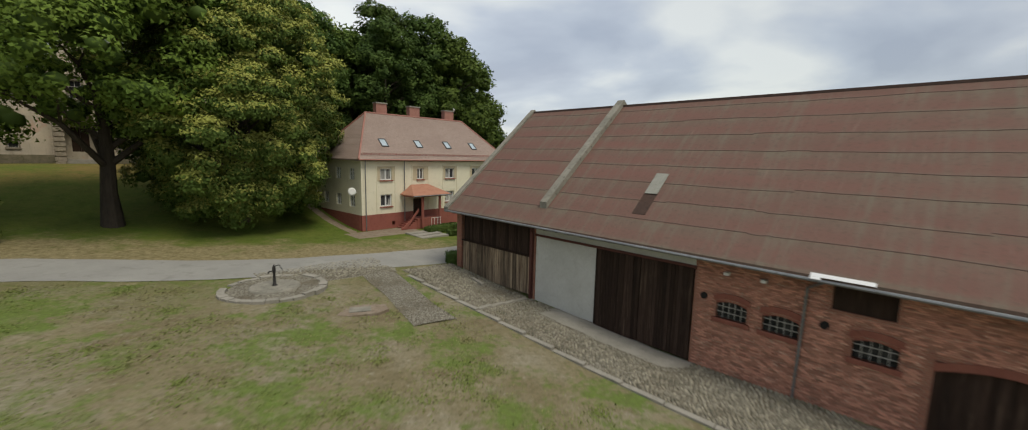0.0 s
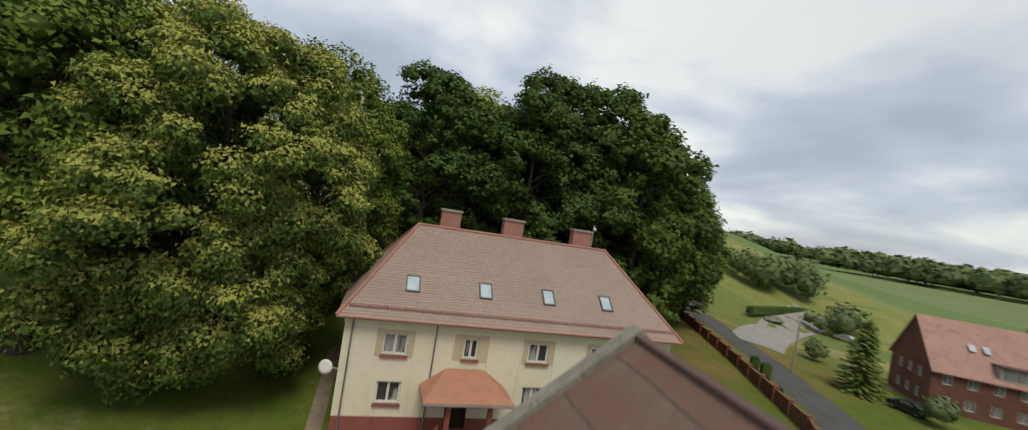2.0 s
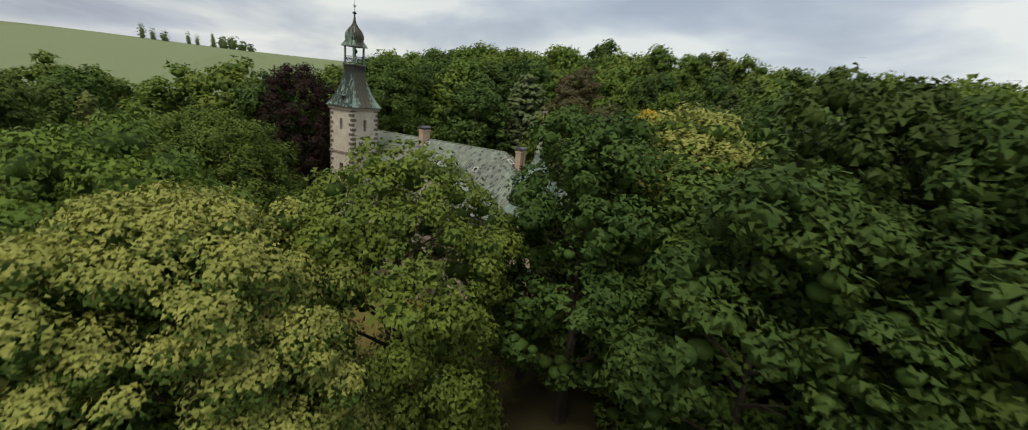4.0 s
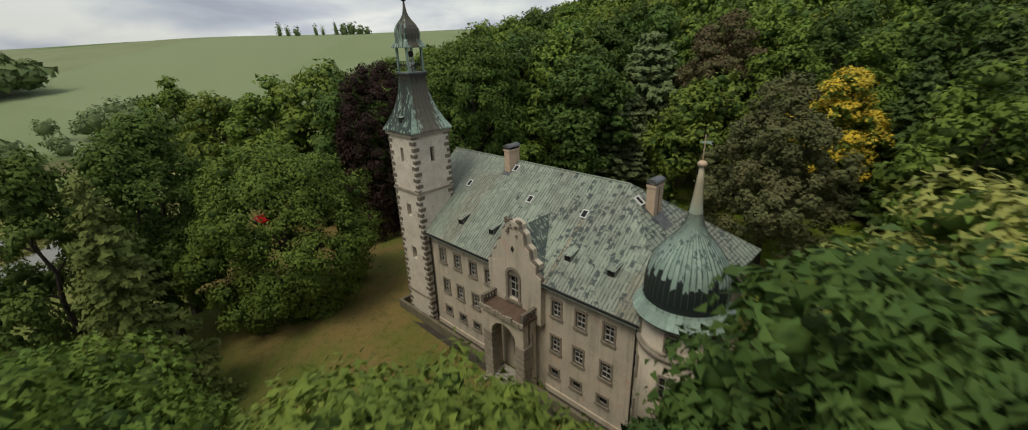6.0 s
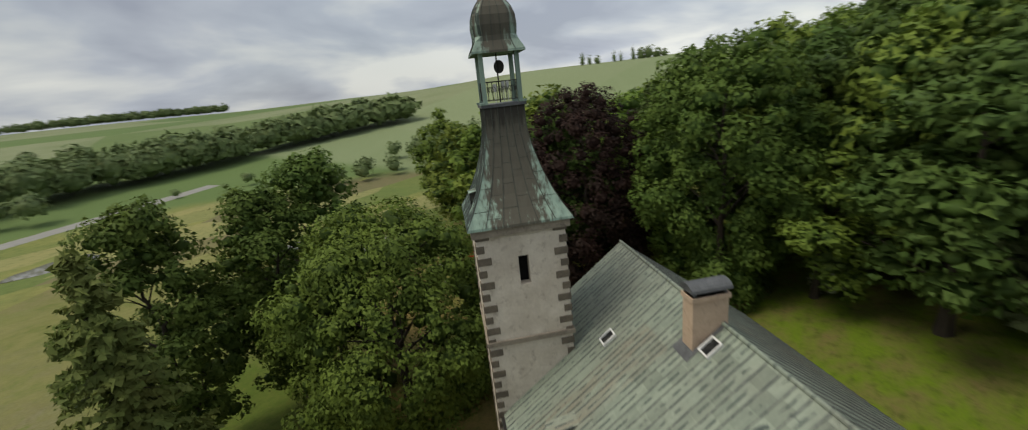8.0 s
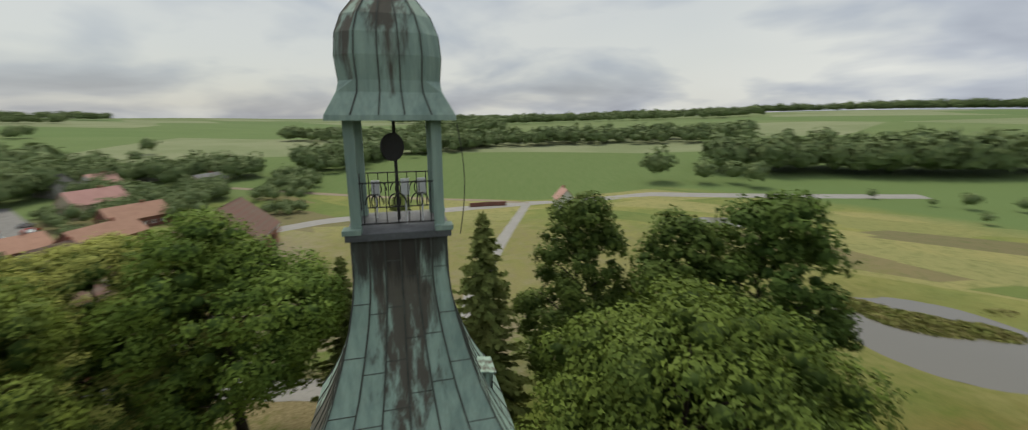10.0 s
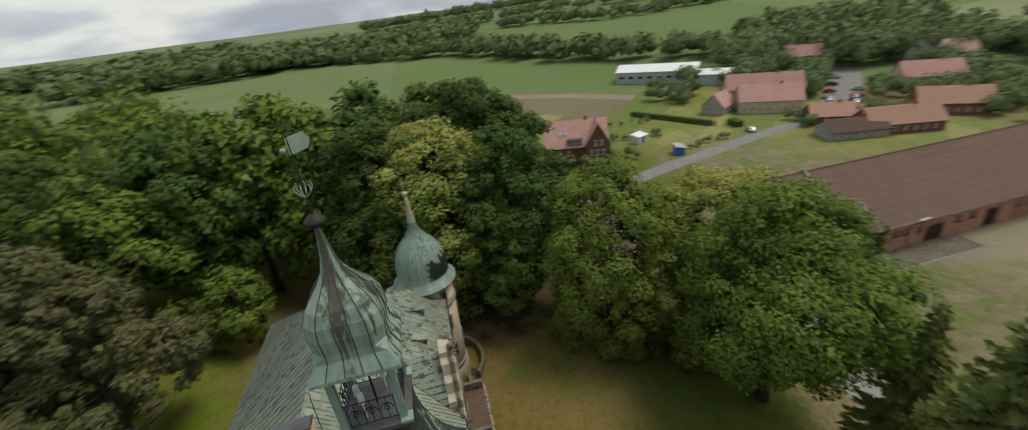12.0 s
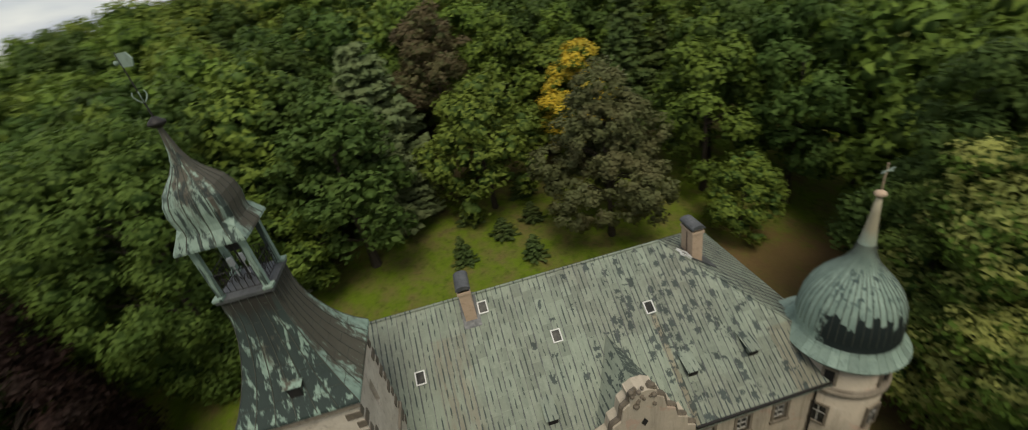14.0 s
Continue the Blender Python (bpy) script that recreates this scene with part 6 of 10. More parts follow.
def tower():
    """The square tower: rubble walls with dark quoins, a flared copper roof, an open lantern and a bulbous cap."""
    h = 2.15
    slits = [(1.9, 2.4, 24.4, 25.9), (1.75, 2.55, 13.5, 14.9), (1.75, 2.55, 18.6, 19.9)]
    t = part("tower", boxed((-1.3, 1.3, -1.3, 1.3, GZ, 27.3)), M["dark_void"], palace, "tall square rubble tower with dark stone quoins")
    for ang in (0, 90, 180, 270):
        bm = bmesh.new()
        face = slits[:1] if ang in (90,) else slits
        if ang == 270:
            face = [(1.45, 2.85, 22.6, 26.6)] + slits[1:]
        # each wall runs between the quoins of its two neighbours
        wall_boxes(bm, 2 * h - 0.5, GZ, 27.5, 0.5, face, pose(0, 0, 0, 0, 0, ang) @ pose(-h, -h, 0))
        part("tower_wall", bm, M["tower_stone"], t)
    rnd = random.Random(9)
    z = GZ + 0.2
    k = 0
    base_l = bmesh.new()
    box(base_l, -0.05, 0.62, -0.05, 0.34, 0, 0.36)
    long_q = part("quoin", base_l, M["dark_stone"], t)
    long_q.matrix_basis = pose(-h, -h, z)
    while z < 27.0:
        for c in range(4):
            if z <= GZ + 0.2 and c == 0:
                continue
            turn = 90 * c
            flip = Matrix.Identity(4) if (k + c) % 2 else pose(0, 0, 0, 0, 0, 90) @ Matrix.Diagonal((1, -1, 1, 1))
            shared("quoin", long_q.data, t, pose(0, 0, 0, 0, 0, turn) @ pose(-h, -h, z) @ flip)
        k += 1
        z += 0.62
    for z, d, hh in ((21.3, 0.12, 0.25), (9.0, 0.1, 0.25), (27.1, 0.2, 0.42)):
        bm = bmesh.new()
        box(bm, -h - d, h + d, -h - d, -h - 0.003, z, z + hh)
        box(bm, -h - d, h + d, h + 0.003, h + d, z, z + hh)
        box(bm, -h - d, -h - 0.003, -h - 0.003, h + 0.003, z, z + hh)
        box(bm, h + 0.003, h + d, -h - 0.003, h + 0.003, z, z + hh)
        part("string_course", bm, M["trim_stone"], t)
    # tall balcony window on the yard side
    m = pose(0, 0, 0, 0, 0, 270) @ pose(0, -h, 0)
    win = part("window", boxed((-0.7, 0.7, 0.25, 0.28, 22.6, 26.6), m=m), M["dark_void"], t, "tall narrow belfry window with a small balcony")
    part("window_frame", boxed((-0.78, -0.7, -0.08, 0.2, 22.6, 26.6), (0.7, 0.78, -0.08, 0.2, 22.6, 26.6), (-0.06, 0.06, 0.1, 0.2, 22.6, 26.6), (-0.78, 0.78, -0.1, 0.2, 26.6, 26.85), m=m), M["copper_tower"], win)
    part("balcony", boxed((-1.0, 1.0, -0.55, -0.003, 22.2, 22.45), (-1.0, 1.0, -0.55, -0.47, 22.45, 23.3), m=m), M["dark_stone"], win)
    # flared roof
    bm = bmesh.new()
    prof = [(2.36, 27.55), (2.5, 27.5), (2.48, 27.62), (2.1, 28.25), (1.78, 28.9), (1.5, 29.6), (1.28, 30.3), (1.1, 31.0), (0.99, 31.6), (0.95, 32.0), (0.94, 32.85)]
    lathe(bm, prof, square=True, smooth=False)
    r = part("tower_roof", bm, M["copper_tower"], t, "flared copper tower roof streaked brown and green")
    bm = bmesh.new()
    for c in range(4):
        rot = pose(0, 0, 0, 0, 0, 90 * c)
        for f in (-1, -0.66, -0.33, 0, 0.33, 0.66):
            for (ra, za), (rb, zb) in zip(prof[2:], prof[3:]):
                a, b = rot @ Vector((ra * f, -ra - 0.004, za)), rot @ Vector((rb * f, -rb - 0.004, zb))
                tube(bm, a, b, 0.023, n=4, cap=False)
    rnd_lap = random.Random(12)
    for c in range(4):
        rot = pose(0, 0, 0, 0, 0, 90 * c)
        for f0 in (-1, -0.66, -0.33, 0, 0.33, 0.66):
            z = 27.9 + rnd_lap.uniform(0, 0.9)
            while z < 32.4:
                for (ra, za), (rb, zb) in zip(prof[2:], prof[3:]):
                    if za <= z < zb:
                        rr = ra + (rb - ra) * (z - za) / (zb - za)
                        tube(bm, rot @ Vector((rr * f0, -rr - 0.003, z)), rot @ Vector((rr * (f0 + 0.33), -rr - 0.003, z)), 0.011, n=4, cap=False)
                z += rnd_lap.uniform(0.9, 1.3)
    tagged(part("seam", bm, M["tower_seam"], r, "dark folded seams"), kind="stuff")
    for c in (3, 0):
        mm = pose(0, 0, 0, 0, 0, 90 * c) @ pose(0.25, -1.98, 28.35)
        bm = bmesh.new()
        prism(bm, [mm @ Vector(p) for p in ((-0.28, -0.02, -0.1), (-0.28, 0.55, 0.6), (-0.28, -0.07, 0.5))], mm.to_3x3() @ Vector((0.56, 0, 0)))
        hat = part("roof_hatch", bm, M["copper_tower"], r)
        part("hatch_mouth", boxed((-0.24, 0.24, -0.09, -0.071, 0.0, 0.46), m=mm), M["dark_void"], hat)
        bm = bmesh.new()
        prism(bm, [mm @ Vector(p) for p in ((-0.38, -0.16, 0.52), (0.38, -0.16, 0.52), (0.38, 0.6, 0.66), (-0.38, 0.6, 0.66))], (0, 0, 0.04))
        part("hatch_lid", bm, M["copper_tower"], hat)
    part("lantern_floor", boxed((-1.04, 1.04, -1.04, 1.04, 32.82, 32.96)), M["lead"], r, "dark lead lantern floor")
    for sx in (-1, 1):
        for sy in (-1, 1):
            bm = boxed((sx * 0.82 - 0.1, sx * 0.82 + 0.1, sy * 0.82 - 0.1, sy * 0.82 + 0.1, 33.06, 35.25), (sx * 0.9 - 0.18, sx * 0.9 + 0.18, sy * 0.9 - 0.18, sy * 0.9 + 0.18, 32.96, 33.06))
            part("lantern_post", bm, M["copper_cap"], r)
    # wrought railing
    for c in range(4):
        rot = pose(0, 0, 0, 0, 0, 90 * c)
        bm = bmesh.new()
        for z in (33.12, 33.95):
            tube(bm, rot @ Vector((-0.73, -0.84, z)), rot @ Vector((0.73, -0.84, z)), 0.016, n=5)
        for i in range(7):
            x = -0.66 + 0.22 * i
            tube(bm, rot @ Vector((x, -0.84, 33.12)), rot @ Vector((x, -0.84, 33.95)), 0.014, n=4, cap=False)
        for i in range(3):
            for q in (-1, 1):
                prev = None
                for s in range(15):
                    w = s / 14 * 4.6
                    rad = 0.2 * (1 - s / 18)
                    p = rot @ Vector((-0.44 + 0.44 * i + q * (0.1 + rad * math.cos(w) * 0.8 - 0.08), -0.86, 33.52 + rad * math.sin(w) * 1.35))
                    if prev is not None:
                        tube(bm, prev, p, 0.017, n=4, cap=False)
                    prev = p
        part("railing", bm, M["iron"], r, "wrought iron scroll railing")
    bm = bmesh.new()
    tube(bm, (0, 0, 33.0), (0, 0, 35.2), 0.035)
    bmesh.ops.create_cone(bm, cap_ends=True, segments=20, radius1=0.3, radius2=0.3, depth=0.05, matrix=pose(0.05, 0.08, 34.6, 90, 0, 40))
    part("gong", bm, M["iron"], r, "dark round gong on a post")
    for x, y, z in ((-0.51, 0.27, 33.6), (-0.165, 0.425, 33.62), (0.475, -0.275, 33.5)):
        bm = boxed((x - 0.085, x + 0.085, y - 0.07, y + 0.07, z, z + 0.34))
        tube(bm, (x, y, 33.0), (x, y, z + 0.1), 0.02, n=6)
        part("aerial", bm, M["white_paint"], r, "small white antenna box on a stand")
    bm = bmesh.new()
    cap = [(0.9, 35.2), (1.2, 35.16), (1.19, 35.26), (0.97, 35.68), (0.95, 35.9), (0.99, 36.35), (0.95, 36.75), (0.82, 37.1), (0.6, 37.4), (0.4, 37.66), (0.26, 37.92), (0.16, 38.3), (0.1, 38.75), (0.055, 39.2)]
    rings = []
    for rr, z in cap:
        b = min(0.35 * rr, 0.3) if z > 35.7 else 0.02
        pts = [(rr, -rr + b), (rr, rr - b), (rr - b, rr), (-rr + b, rr), (-rr, rr - b), (-rr, -rr + b), (-rr + b, -rr), (rr - b, -rr)]
        rings.append([bm.verts.new((x, y, z)) for x, y in pts])
    for a, b in zip(rings, rings[1:]):
        for i in range(8):
            bm.faces.new((a[i], a[(i + 1) % 8], b[(i + 1) % 8], b[i]))
    bm.faces.new(rings[0][::-1])
    bm.faces.new(rings[-1])
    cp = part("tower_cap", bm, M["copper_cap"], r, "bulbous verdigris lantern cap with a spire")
    bm = bmesh.new()
    for c in range(4):
        rot = pose(0, 0, 0, 0, 0, 90 * c)
        for f in (-0.62, -0.2, 0.2, 0.62):
            for (ra, za), (rb, zb) in zip(cap[2:10], cap[3:11]):
                tube(bm, rot @ Vector((ra * f, -ra - 0.004, za)), rot @ Vector((rb * f, -rb - 0.004, zb)), 0.018, n=4, cap=False)
    part("seam", bm, M["tower_seam"], cp)
    bm = bmesh.new()
    lathe(bm, [(0.05, 39.12), (0.17, 39.18), (0.27, 39.27), (0.26, 39.33), (0.15, 39.43), (0.05, 39.5)], 20)
    tube(bm, (0, 0, 39.4), (0, 0, 41.45), 0.03, 0.015)
    part("finial", bm, M["iron"], cp, "dark ball finial with an iron rod")
    bm = bmesh.new()
    for i in range(6):
        w = 2 * math.pi * i / 6
        prev = None
        for s in range(6):
            f = s / 5
            rad = 0.04 + 0.17 * math.sin(f * 2.2)
            p = Vector((rad * math.cos(w), rad * math.sin(w), 39.95 + 0.34 * f))
            if prev is not None:
                tube(bm, prev, p, 0.018, n=4)
            prev = p
    part("crown_ornament", bm, M["pale_verdigris"], cp)
    bm = bmesh.new()
    d = Vector((0.84, -0.54, 0))
    prism(bm, [Vector((0, 0, 41.0)) - d * 0.05, Vector((0, 0, 41.0)) + d * 0.52, Vector((0, 0, 41.2)) + d * 0.66, Vector((0, 0, 41.4)) + d * 0.5, Vector((0, 0, 41.4)) - d * 0.05], (0.03, 0.01, 0))
    bmesh.ops.create_uvsphere(bm, u_segments=10, v_segments=6, radius=0.07, matrix=Matrix.Translation(Vector((0, 0, 41.15)) - d * 0.2))
    part("weather_vane", bm, M["pale_verdigris"], cp, "pale green copper flag vane")
    bm = bmesh.new()
    prev = None
    for s in range(12):
        f = s / 11
        p = Vector((-1.2 - 0.12 * math.sin(f * 3.1), 1.2, 35.1 - 2.2 * f))
        if prev is not None:
            tube(bm, prev, p, 0.012, n=4)
        prev = p
    part("lightning_cable", bm, M["iron"], r)


tower()


# ---- the barn ----
barn = thing("barn", pose(6.76, 23.58, 0, 0, 0, -45), "long red brick barn with dull red felt roof", "barn")
BZ, BEAVE, BRIDGE, BHALF, BEND0, BEND1 = -2.3, 4.2, 12.5, 8.7, -13.6, 62.0


def barn_shell():
    t = 0.45
    holes = [(-13.0, -5.35, -1.6, 4.0), (-4.9, 5.8, -1.6, 3.9)]
    holes += [(6.9, 8.25, 1.15, 2.0), (8.9, 10.3, 1.1, 1.92), (12.1, 13.5, 1.0, 1.85), (11.3, 13.3, 2.75, 3.75), (14.45, 18.2, -1.8, 1.75)]
    x = 20.5
    while x < 62:
        holes += [(x, x + 1.35, 1.05, 1.9), (x + 3.2, x + 4.55, 1.05, 1.9), (x + 7.0, x + 10.2, -1.9, 2.0)]
        x += 13.5
    bm = bmesh.new()
    wall_boxes(bm, BEND1 - BEND0, BZ, BEAVE, t, [(a - BEND0, b - BEND0, c, d) for a, b, c, d in holes], pose(BEND0, 0, 0))
    part("front_wall", bm, M["brick"], barn)
    bm = bmesh.new()
    wall_boxes(bm, BEND1 - BEND0, BZ, BEAVE, t, [], pose(BEND1, 2 * BHALF, 0, 0, 0, 180))
    part("back_wall", bm, M["brick"], barn)
    for x0 in (BEND0, BEND1 - t):
        bm = boxed((x0, x0 + t, t, 2 * BHALF - t, BZ, BEAVE))
        prism(bm, [(x0, 0, BEAVE), (x0, 2 * BHALF, BEAVE), (x0, BHALF, BRIDGE - 0.25)], (t, 0, 0))
        part("gable_wall", bm, M["brick"], barn)
    part("barn_floor", boxed((BEND0 + t, BEND1 - t, t, 2 * BHALF - t, -2.0, -1.55)), M["dirt"], barn)
    # brick surrounds, sills and barred panes of the small windows
    for a, b, c, d in holes:
        if 0.5 < b - a < 1.6:
            bm = bmesh.new()
            n = 7
            for i in range(n):
                f0, f1 = i / n, (i + 1) / n
                za, zb = d - 0.02 + 0.16 * math.sin(math.pi * f0), d - 0.02 + 0.16 * math.sin(math.pi * f1)
                xa, xb = a - 0.12 + (b - a + 0.24) * f0, a - 0.12 + (b - a + 0.24) * f1
                prism(bm, [(xa, -0.05, za), (xb, -0.05, zb), (xb, -0.05, zb + 0.25), (xa, -0.05, za + 0.25)], (0, 0.1, 0))
            bmesh.ops.remove_doubles(bm, verts=bm.verts, dist=0.002)
            w = part("window", boxed((a, b, 0.2, 0.23, c, d)), M["dark_pane"], barn, "small barred arched stable window")
            part("arch", bm, M["brick_arch"], w)
            part("sill", boxed((a - 0.15, b + 0.15, -0.09, 0.15, c - 0.2, c)), M["brick_arch"], w)
            bm = bmesh.new()
            for i in range(1, 5):
                tube(bm, (a + (b - a) * i / 5, 0.12, c), (a + (b - a) * i / 5, 0.12, d), 0.019, n=5)
            for z in (c + 0.28, c + 0.56):
                tube(bm, (a, 0.12, z), (b, 0.12, z), 0.021, n=5)
            part("window_bars", bm, M["old_white"], w, "peeling pale glazing bars")
            # arched head inside the opening
            bm = bmesh.new()
            prism(bm, [(a, 0.02, d + 0.0), (a, 0.02, d - 0.16)] + [(a + (b - a) * q / 8, 0.02, d - 0.16 + 0.15 * math.sin(math.pi * q / 8)) for q in range(1, 8)] + [(b, 0.02, d - 0.16), (b, 0.02, d)], (0, 0.15, 0))
            part("arch_infill", bm, M["brick_arch"], w)
    # round vents
    for x, z in ((6.3, 2.05), (11.15, 2.03), (25.0, 2.1)):
        bm = bmesh.new()
        bmesh.ops.create_cone(bm, cap_ends=True, segments=16, radius1=0.17, radius2=0.17, depth=0.06, matrix=pose(x, -0.01, z, 90))
        part("vent", bm, M["dark_void"], barn)
    part("loft_shutter", boxed((11.3, 13.3, 0.1, 0.16, 2.75, 3.75)), M["wood_dark"], barn)


barn_shell()


def plank_door(x0, x1, z0, z1, y, material, name, label, cross=True, pitch=0.19):
    d = part(name, boxed((x0, x1, y + 0.05, y + 0.09, z0, z1)), M["wood_dark"], barn, label)
    n = int((x1 - x0) / pitch)
    w = (x1 - x0) / n
    bm = boxed((0.006, w - 0.006, 0, 0.045, 0, z1 - z0))
    first = part("plank", bm, material, d)
    first.location = (x0, y, z0)
    rnd = random.Random(int(x0 * 10))
    for i in range(1, n):
        shared("plank", first.data, d, pose(x0 + i * w, y - rnd.uniform(0, 0.018), z0 + (rnd.uniform(-0.02, 0.06) if material == M["wood_worn"] else -rnd.uniform(0, 0.03)), 0, rnd.uniform(-0.25, 0.25), 0))
    return d


# open-fronted bay of boards, white panel, sliding doors
plank_door(-12.9, -5.45, -0.95, 1.75, 0.1, M["wood_worn"], "board_screen", "sun-bleached board screen closing the barn bay")
plank_door(-12.9, -5.45, 1.78, 4.0, 0.2, M["wood_dark"], "board_screen", "dark upper boarding of the barn bay")
part("rail", boxed((-13.0, -5.35, 0.02, 0.1, 1.7, 1.82)), M["wood_dark"], barn)
part("post", boxed((-5.42, -5.05, -0.04, 0.3, -1.6, 4.05)), M["red_timber"], barn, "red-brown timber post")
part("white_panel", boxed((-4.95, -0.06, 0.06, 0.2, -1.3, 3.28)), M["white_render"], barn, "white rendered panel between the barn doors")
part("lintel_board", boxed((-4.95, 5.85, 0.02, 0.2, 3.42, 4.1)), M["white_render"], barn)
part("lintel_beam", boxed((-4.95, 5.85, -0.05, 0.25, 3.28, 3.42)), M["red_timber"], barn)
plank_door(-0.02, 2.86, -1.4, 3.28, -0.06, M["wood_dark"], "door", "tall dark sliding plank door")
plank_door(2.9, 5.75, -1.4, 3.28, -0.06, M["wood_dark"], "door", "tall dark sliding plank door")
plank_door(14.45, 18.2, -1.8, 1.75, 0.15, M["wood_dark"], "door", "dark arched barn door")
bm = bmesh.new()
for i in range(12):
    f0, f1 = i / 12, (i + 1) / 12
    za, zb = 1.35 + 0.4 * math.sin(math.pi * f0), 1.35 + 0.4 * math.sin(math.pi * f1)
    xa, xb = 14.4 + 3.85 * f0, 14.4 + 3.85 * f1
    prism(bm, [(xa, -0.06, za), (xb, -0.06, zb), (xb, -0.06, zb + 0.3), (xa, -0.06, za + 0.3)], (0, 0.19, 0))
bmesh.ops.remove_doubles(bm, verts=bm.verts, dist=0.002)
part("door_arch", bm, M["brick_arch"], barn, "low brick arch over the barn door")
for k in range(3):
    x = 27.5 + 13.5 * k
    plank_door(x, x + 3.2, -1.9, 2.0, 0.15, M["wood_dark"], "door", "dark barn door")


def barn_roof():
    k = (BRIDGE - BEAVE) / (BHALF + 0.95)
    yo = -0.95
    th = 0.14
    cs = [(BEND0 - 0.3, -4.5, "front_slope"), (-4.5, 9.0, "front_slope"), (9.0, 33.0, "front_slope"), (33.0, BEND1 + 0.3, "front_slope")]
    roof = part("roof", boxed((BEND0 - 0.3, BEND1 + 0.3, BHALF - 0.16, BHALF + 0.16, BRIDGE - 0.12, BRIDGE + 0.03)), M["roof_joint"], barn, "dull red and brown felt roof with dark lap joints")
    for a, b, nm in cs:
        for side in (0, 1):
            bm = bmesh.new()
            y0, y1 = (yo, BHALF) if side == 0 else (2 * BHALF - yo, BHALF)
            prism(bm, [(a, y0, BEAVE), (b, y0, BEAVE), (b, y1, BRIDGE), (a, y1, BRIDGE)], (0, 0, -th))
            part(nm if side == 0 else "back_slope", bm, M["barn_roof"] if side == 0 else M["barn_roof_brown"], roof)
    # laps of the felt: courses proud of one another
    rnd = random.Random(3)
    for a, b, nm in cs[:3]:
        z = 0.13
        while z < 0.97:
            y = yo + (BHALF - yo) * z
            zz = BEAVE + (BRIDGE - BEAVE) * z
            x = a
            while x < b - 0.5:
                l = min(rnd.uniform(4, 11), b - x)
                dz = rnd.uniform(-0.006, 0.006)
                y2, z2 = y + dz * (BHALF - yo), zz + dz * (BRIDGE - BEAVE)
                bm = bmesh.new()
                seg = 4
                w0 = [rnd.uniform(-0.035, 0.035) for q in range(seg + 1)]
                low = [(x + l * q / seg, y2 + w0[q] - 0.009, z2 + w0[q] * k - 0.008) for q in range(seg + 1)]
                high = [(x + l * q / seg, y2 + w0[q] + 0.009, z2 + w0[q] * k + 0.008) for q in range(seg, -1, -1)]
                prism(bm, low + high, (0, -0.008, 0.012))
                part("lap_joint", bm, M["roof_joint"], roof)
                x += l
            z += 0.115
    # raised coping at the end and over the cross wall
    for x0, x1 in ((BEND0 - 0.45, BEND0 + 0.05), (-4.8, -4.2)):
        lo = 0.06 if x0 < -10 else 0.115
        y0, z0 = yo + (BHALF - yo) * lo, BEAVE + (BRIDGE - BEAVE) * lo
        if x0 < -10:
            y0, z0 = yo - 0.02, BEAVE - 0.02
        bm = bmesh.new()
        h = 0.42 if x0 > -10 else 0.2
        prism(bm, [(x0, y0, z0 - 0.2), (x0, y0, z0 + h), (x0, BHALF, BRIDGE + h), (x0, 2 * BHALF - y0, z0 + h), (x0, 2 * BHALF - y0, z0 - 0.2), (x0, BHALF, BRIDGE - 0.2)], (x1 - x0, 0, 0))
        part("coping", bm, M["concrete_trim"], roof, "pale mossy concrete coping across the roof")
    # translucent corrugated light and its dark patch
    m = pose(2.2, yo + (BHALF - yo) * 0.348, BEAVE + (BRIDGE - BEAVE) * 0.348, math.degrees(math.atan(k)), 0, 0)
    bm = bmesh.new()
    n = 12
    for i in range(n):
        za, zb = 0.05 + 0.03 * (i % 2), 0.05 + 0.03 * ((i + 1) % 2)
        prism(bm, [m @ Vector(p) for p in ((-0.39 + i * 0.065, -0.85, za), (-0.39 + (i + 1) * 0.065, -0.85, zb), (-0.39 + (i + 1) * 0.065, 0.85, zb), (-0.39 + i * 0.065, 0.85, za))], m.to_3x3() @ Vector((0, 0, 0.01)))
    bmesh.ops.remove_doubles(bm, verts=bm.verts, dist=0.002)
    part("rooflight", bm, M["rooflight"], roof, "pale corrugated plastic rooflight")
    bm = boxed((-0.42, 0.38, -2.45, -0.8, 0.012, 0.02), m=m)
    part("felt_patch", bm, M["rust_patch"], roof, "dark rusty patch below the rooflight")
    # loose pale sheet over the eave at the loft hatch
    m = pose(11.5, yo, BEAVE, math.degrees(math.atan(k)), 0, 1.5)
    part("eaves_sheet", boxed((-0.85, 1.15, -0.08, 0.1, 0.02, 0.035), (-0.85, -0.5, -0.2, -0.081, 0.0, 0.03), m=m), M["metal_roof"], roof, "loose pale metal sheet over the eave")
    # gutter and downpipes
    bm = bmesh.new()
    tube(bm, (BEND0 - 0.3, yo - 0.06, BEAVE - 0.12), (BEND1, yo - 0.06, BEAVE - 0.3), 0.075, n=8)
    part("gutter", bm, M["zinc"], roof)
    for x in (10.35, -5.2, 30.0, 50.0):
        bm = bmesh.new()
        tube(bm, (x + 0.7, yo - 0.04, BEAVE - 0.25), (x + 0.1, -0.12, 3.45), 0.055)
        tube(bm, (x + 0.1, -0.12, 3.45), (x, -0.12, -1.45), 0.055)
        part("downpipe", bm, M["zinc"] if x > 0 else M["red_timber"], barn)
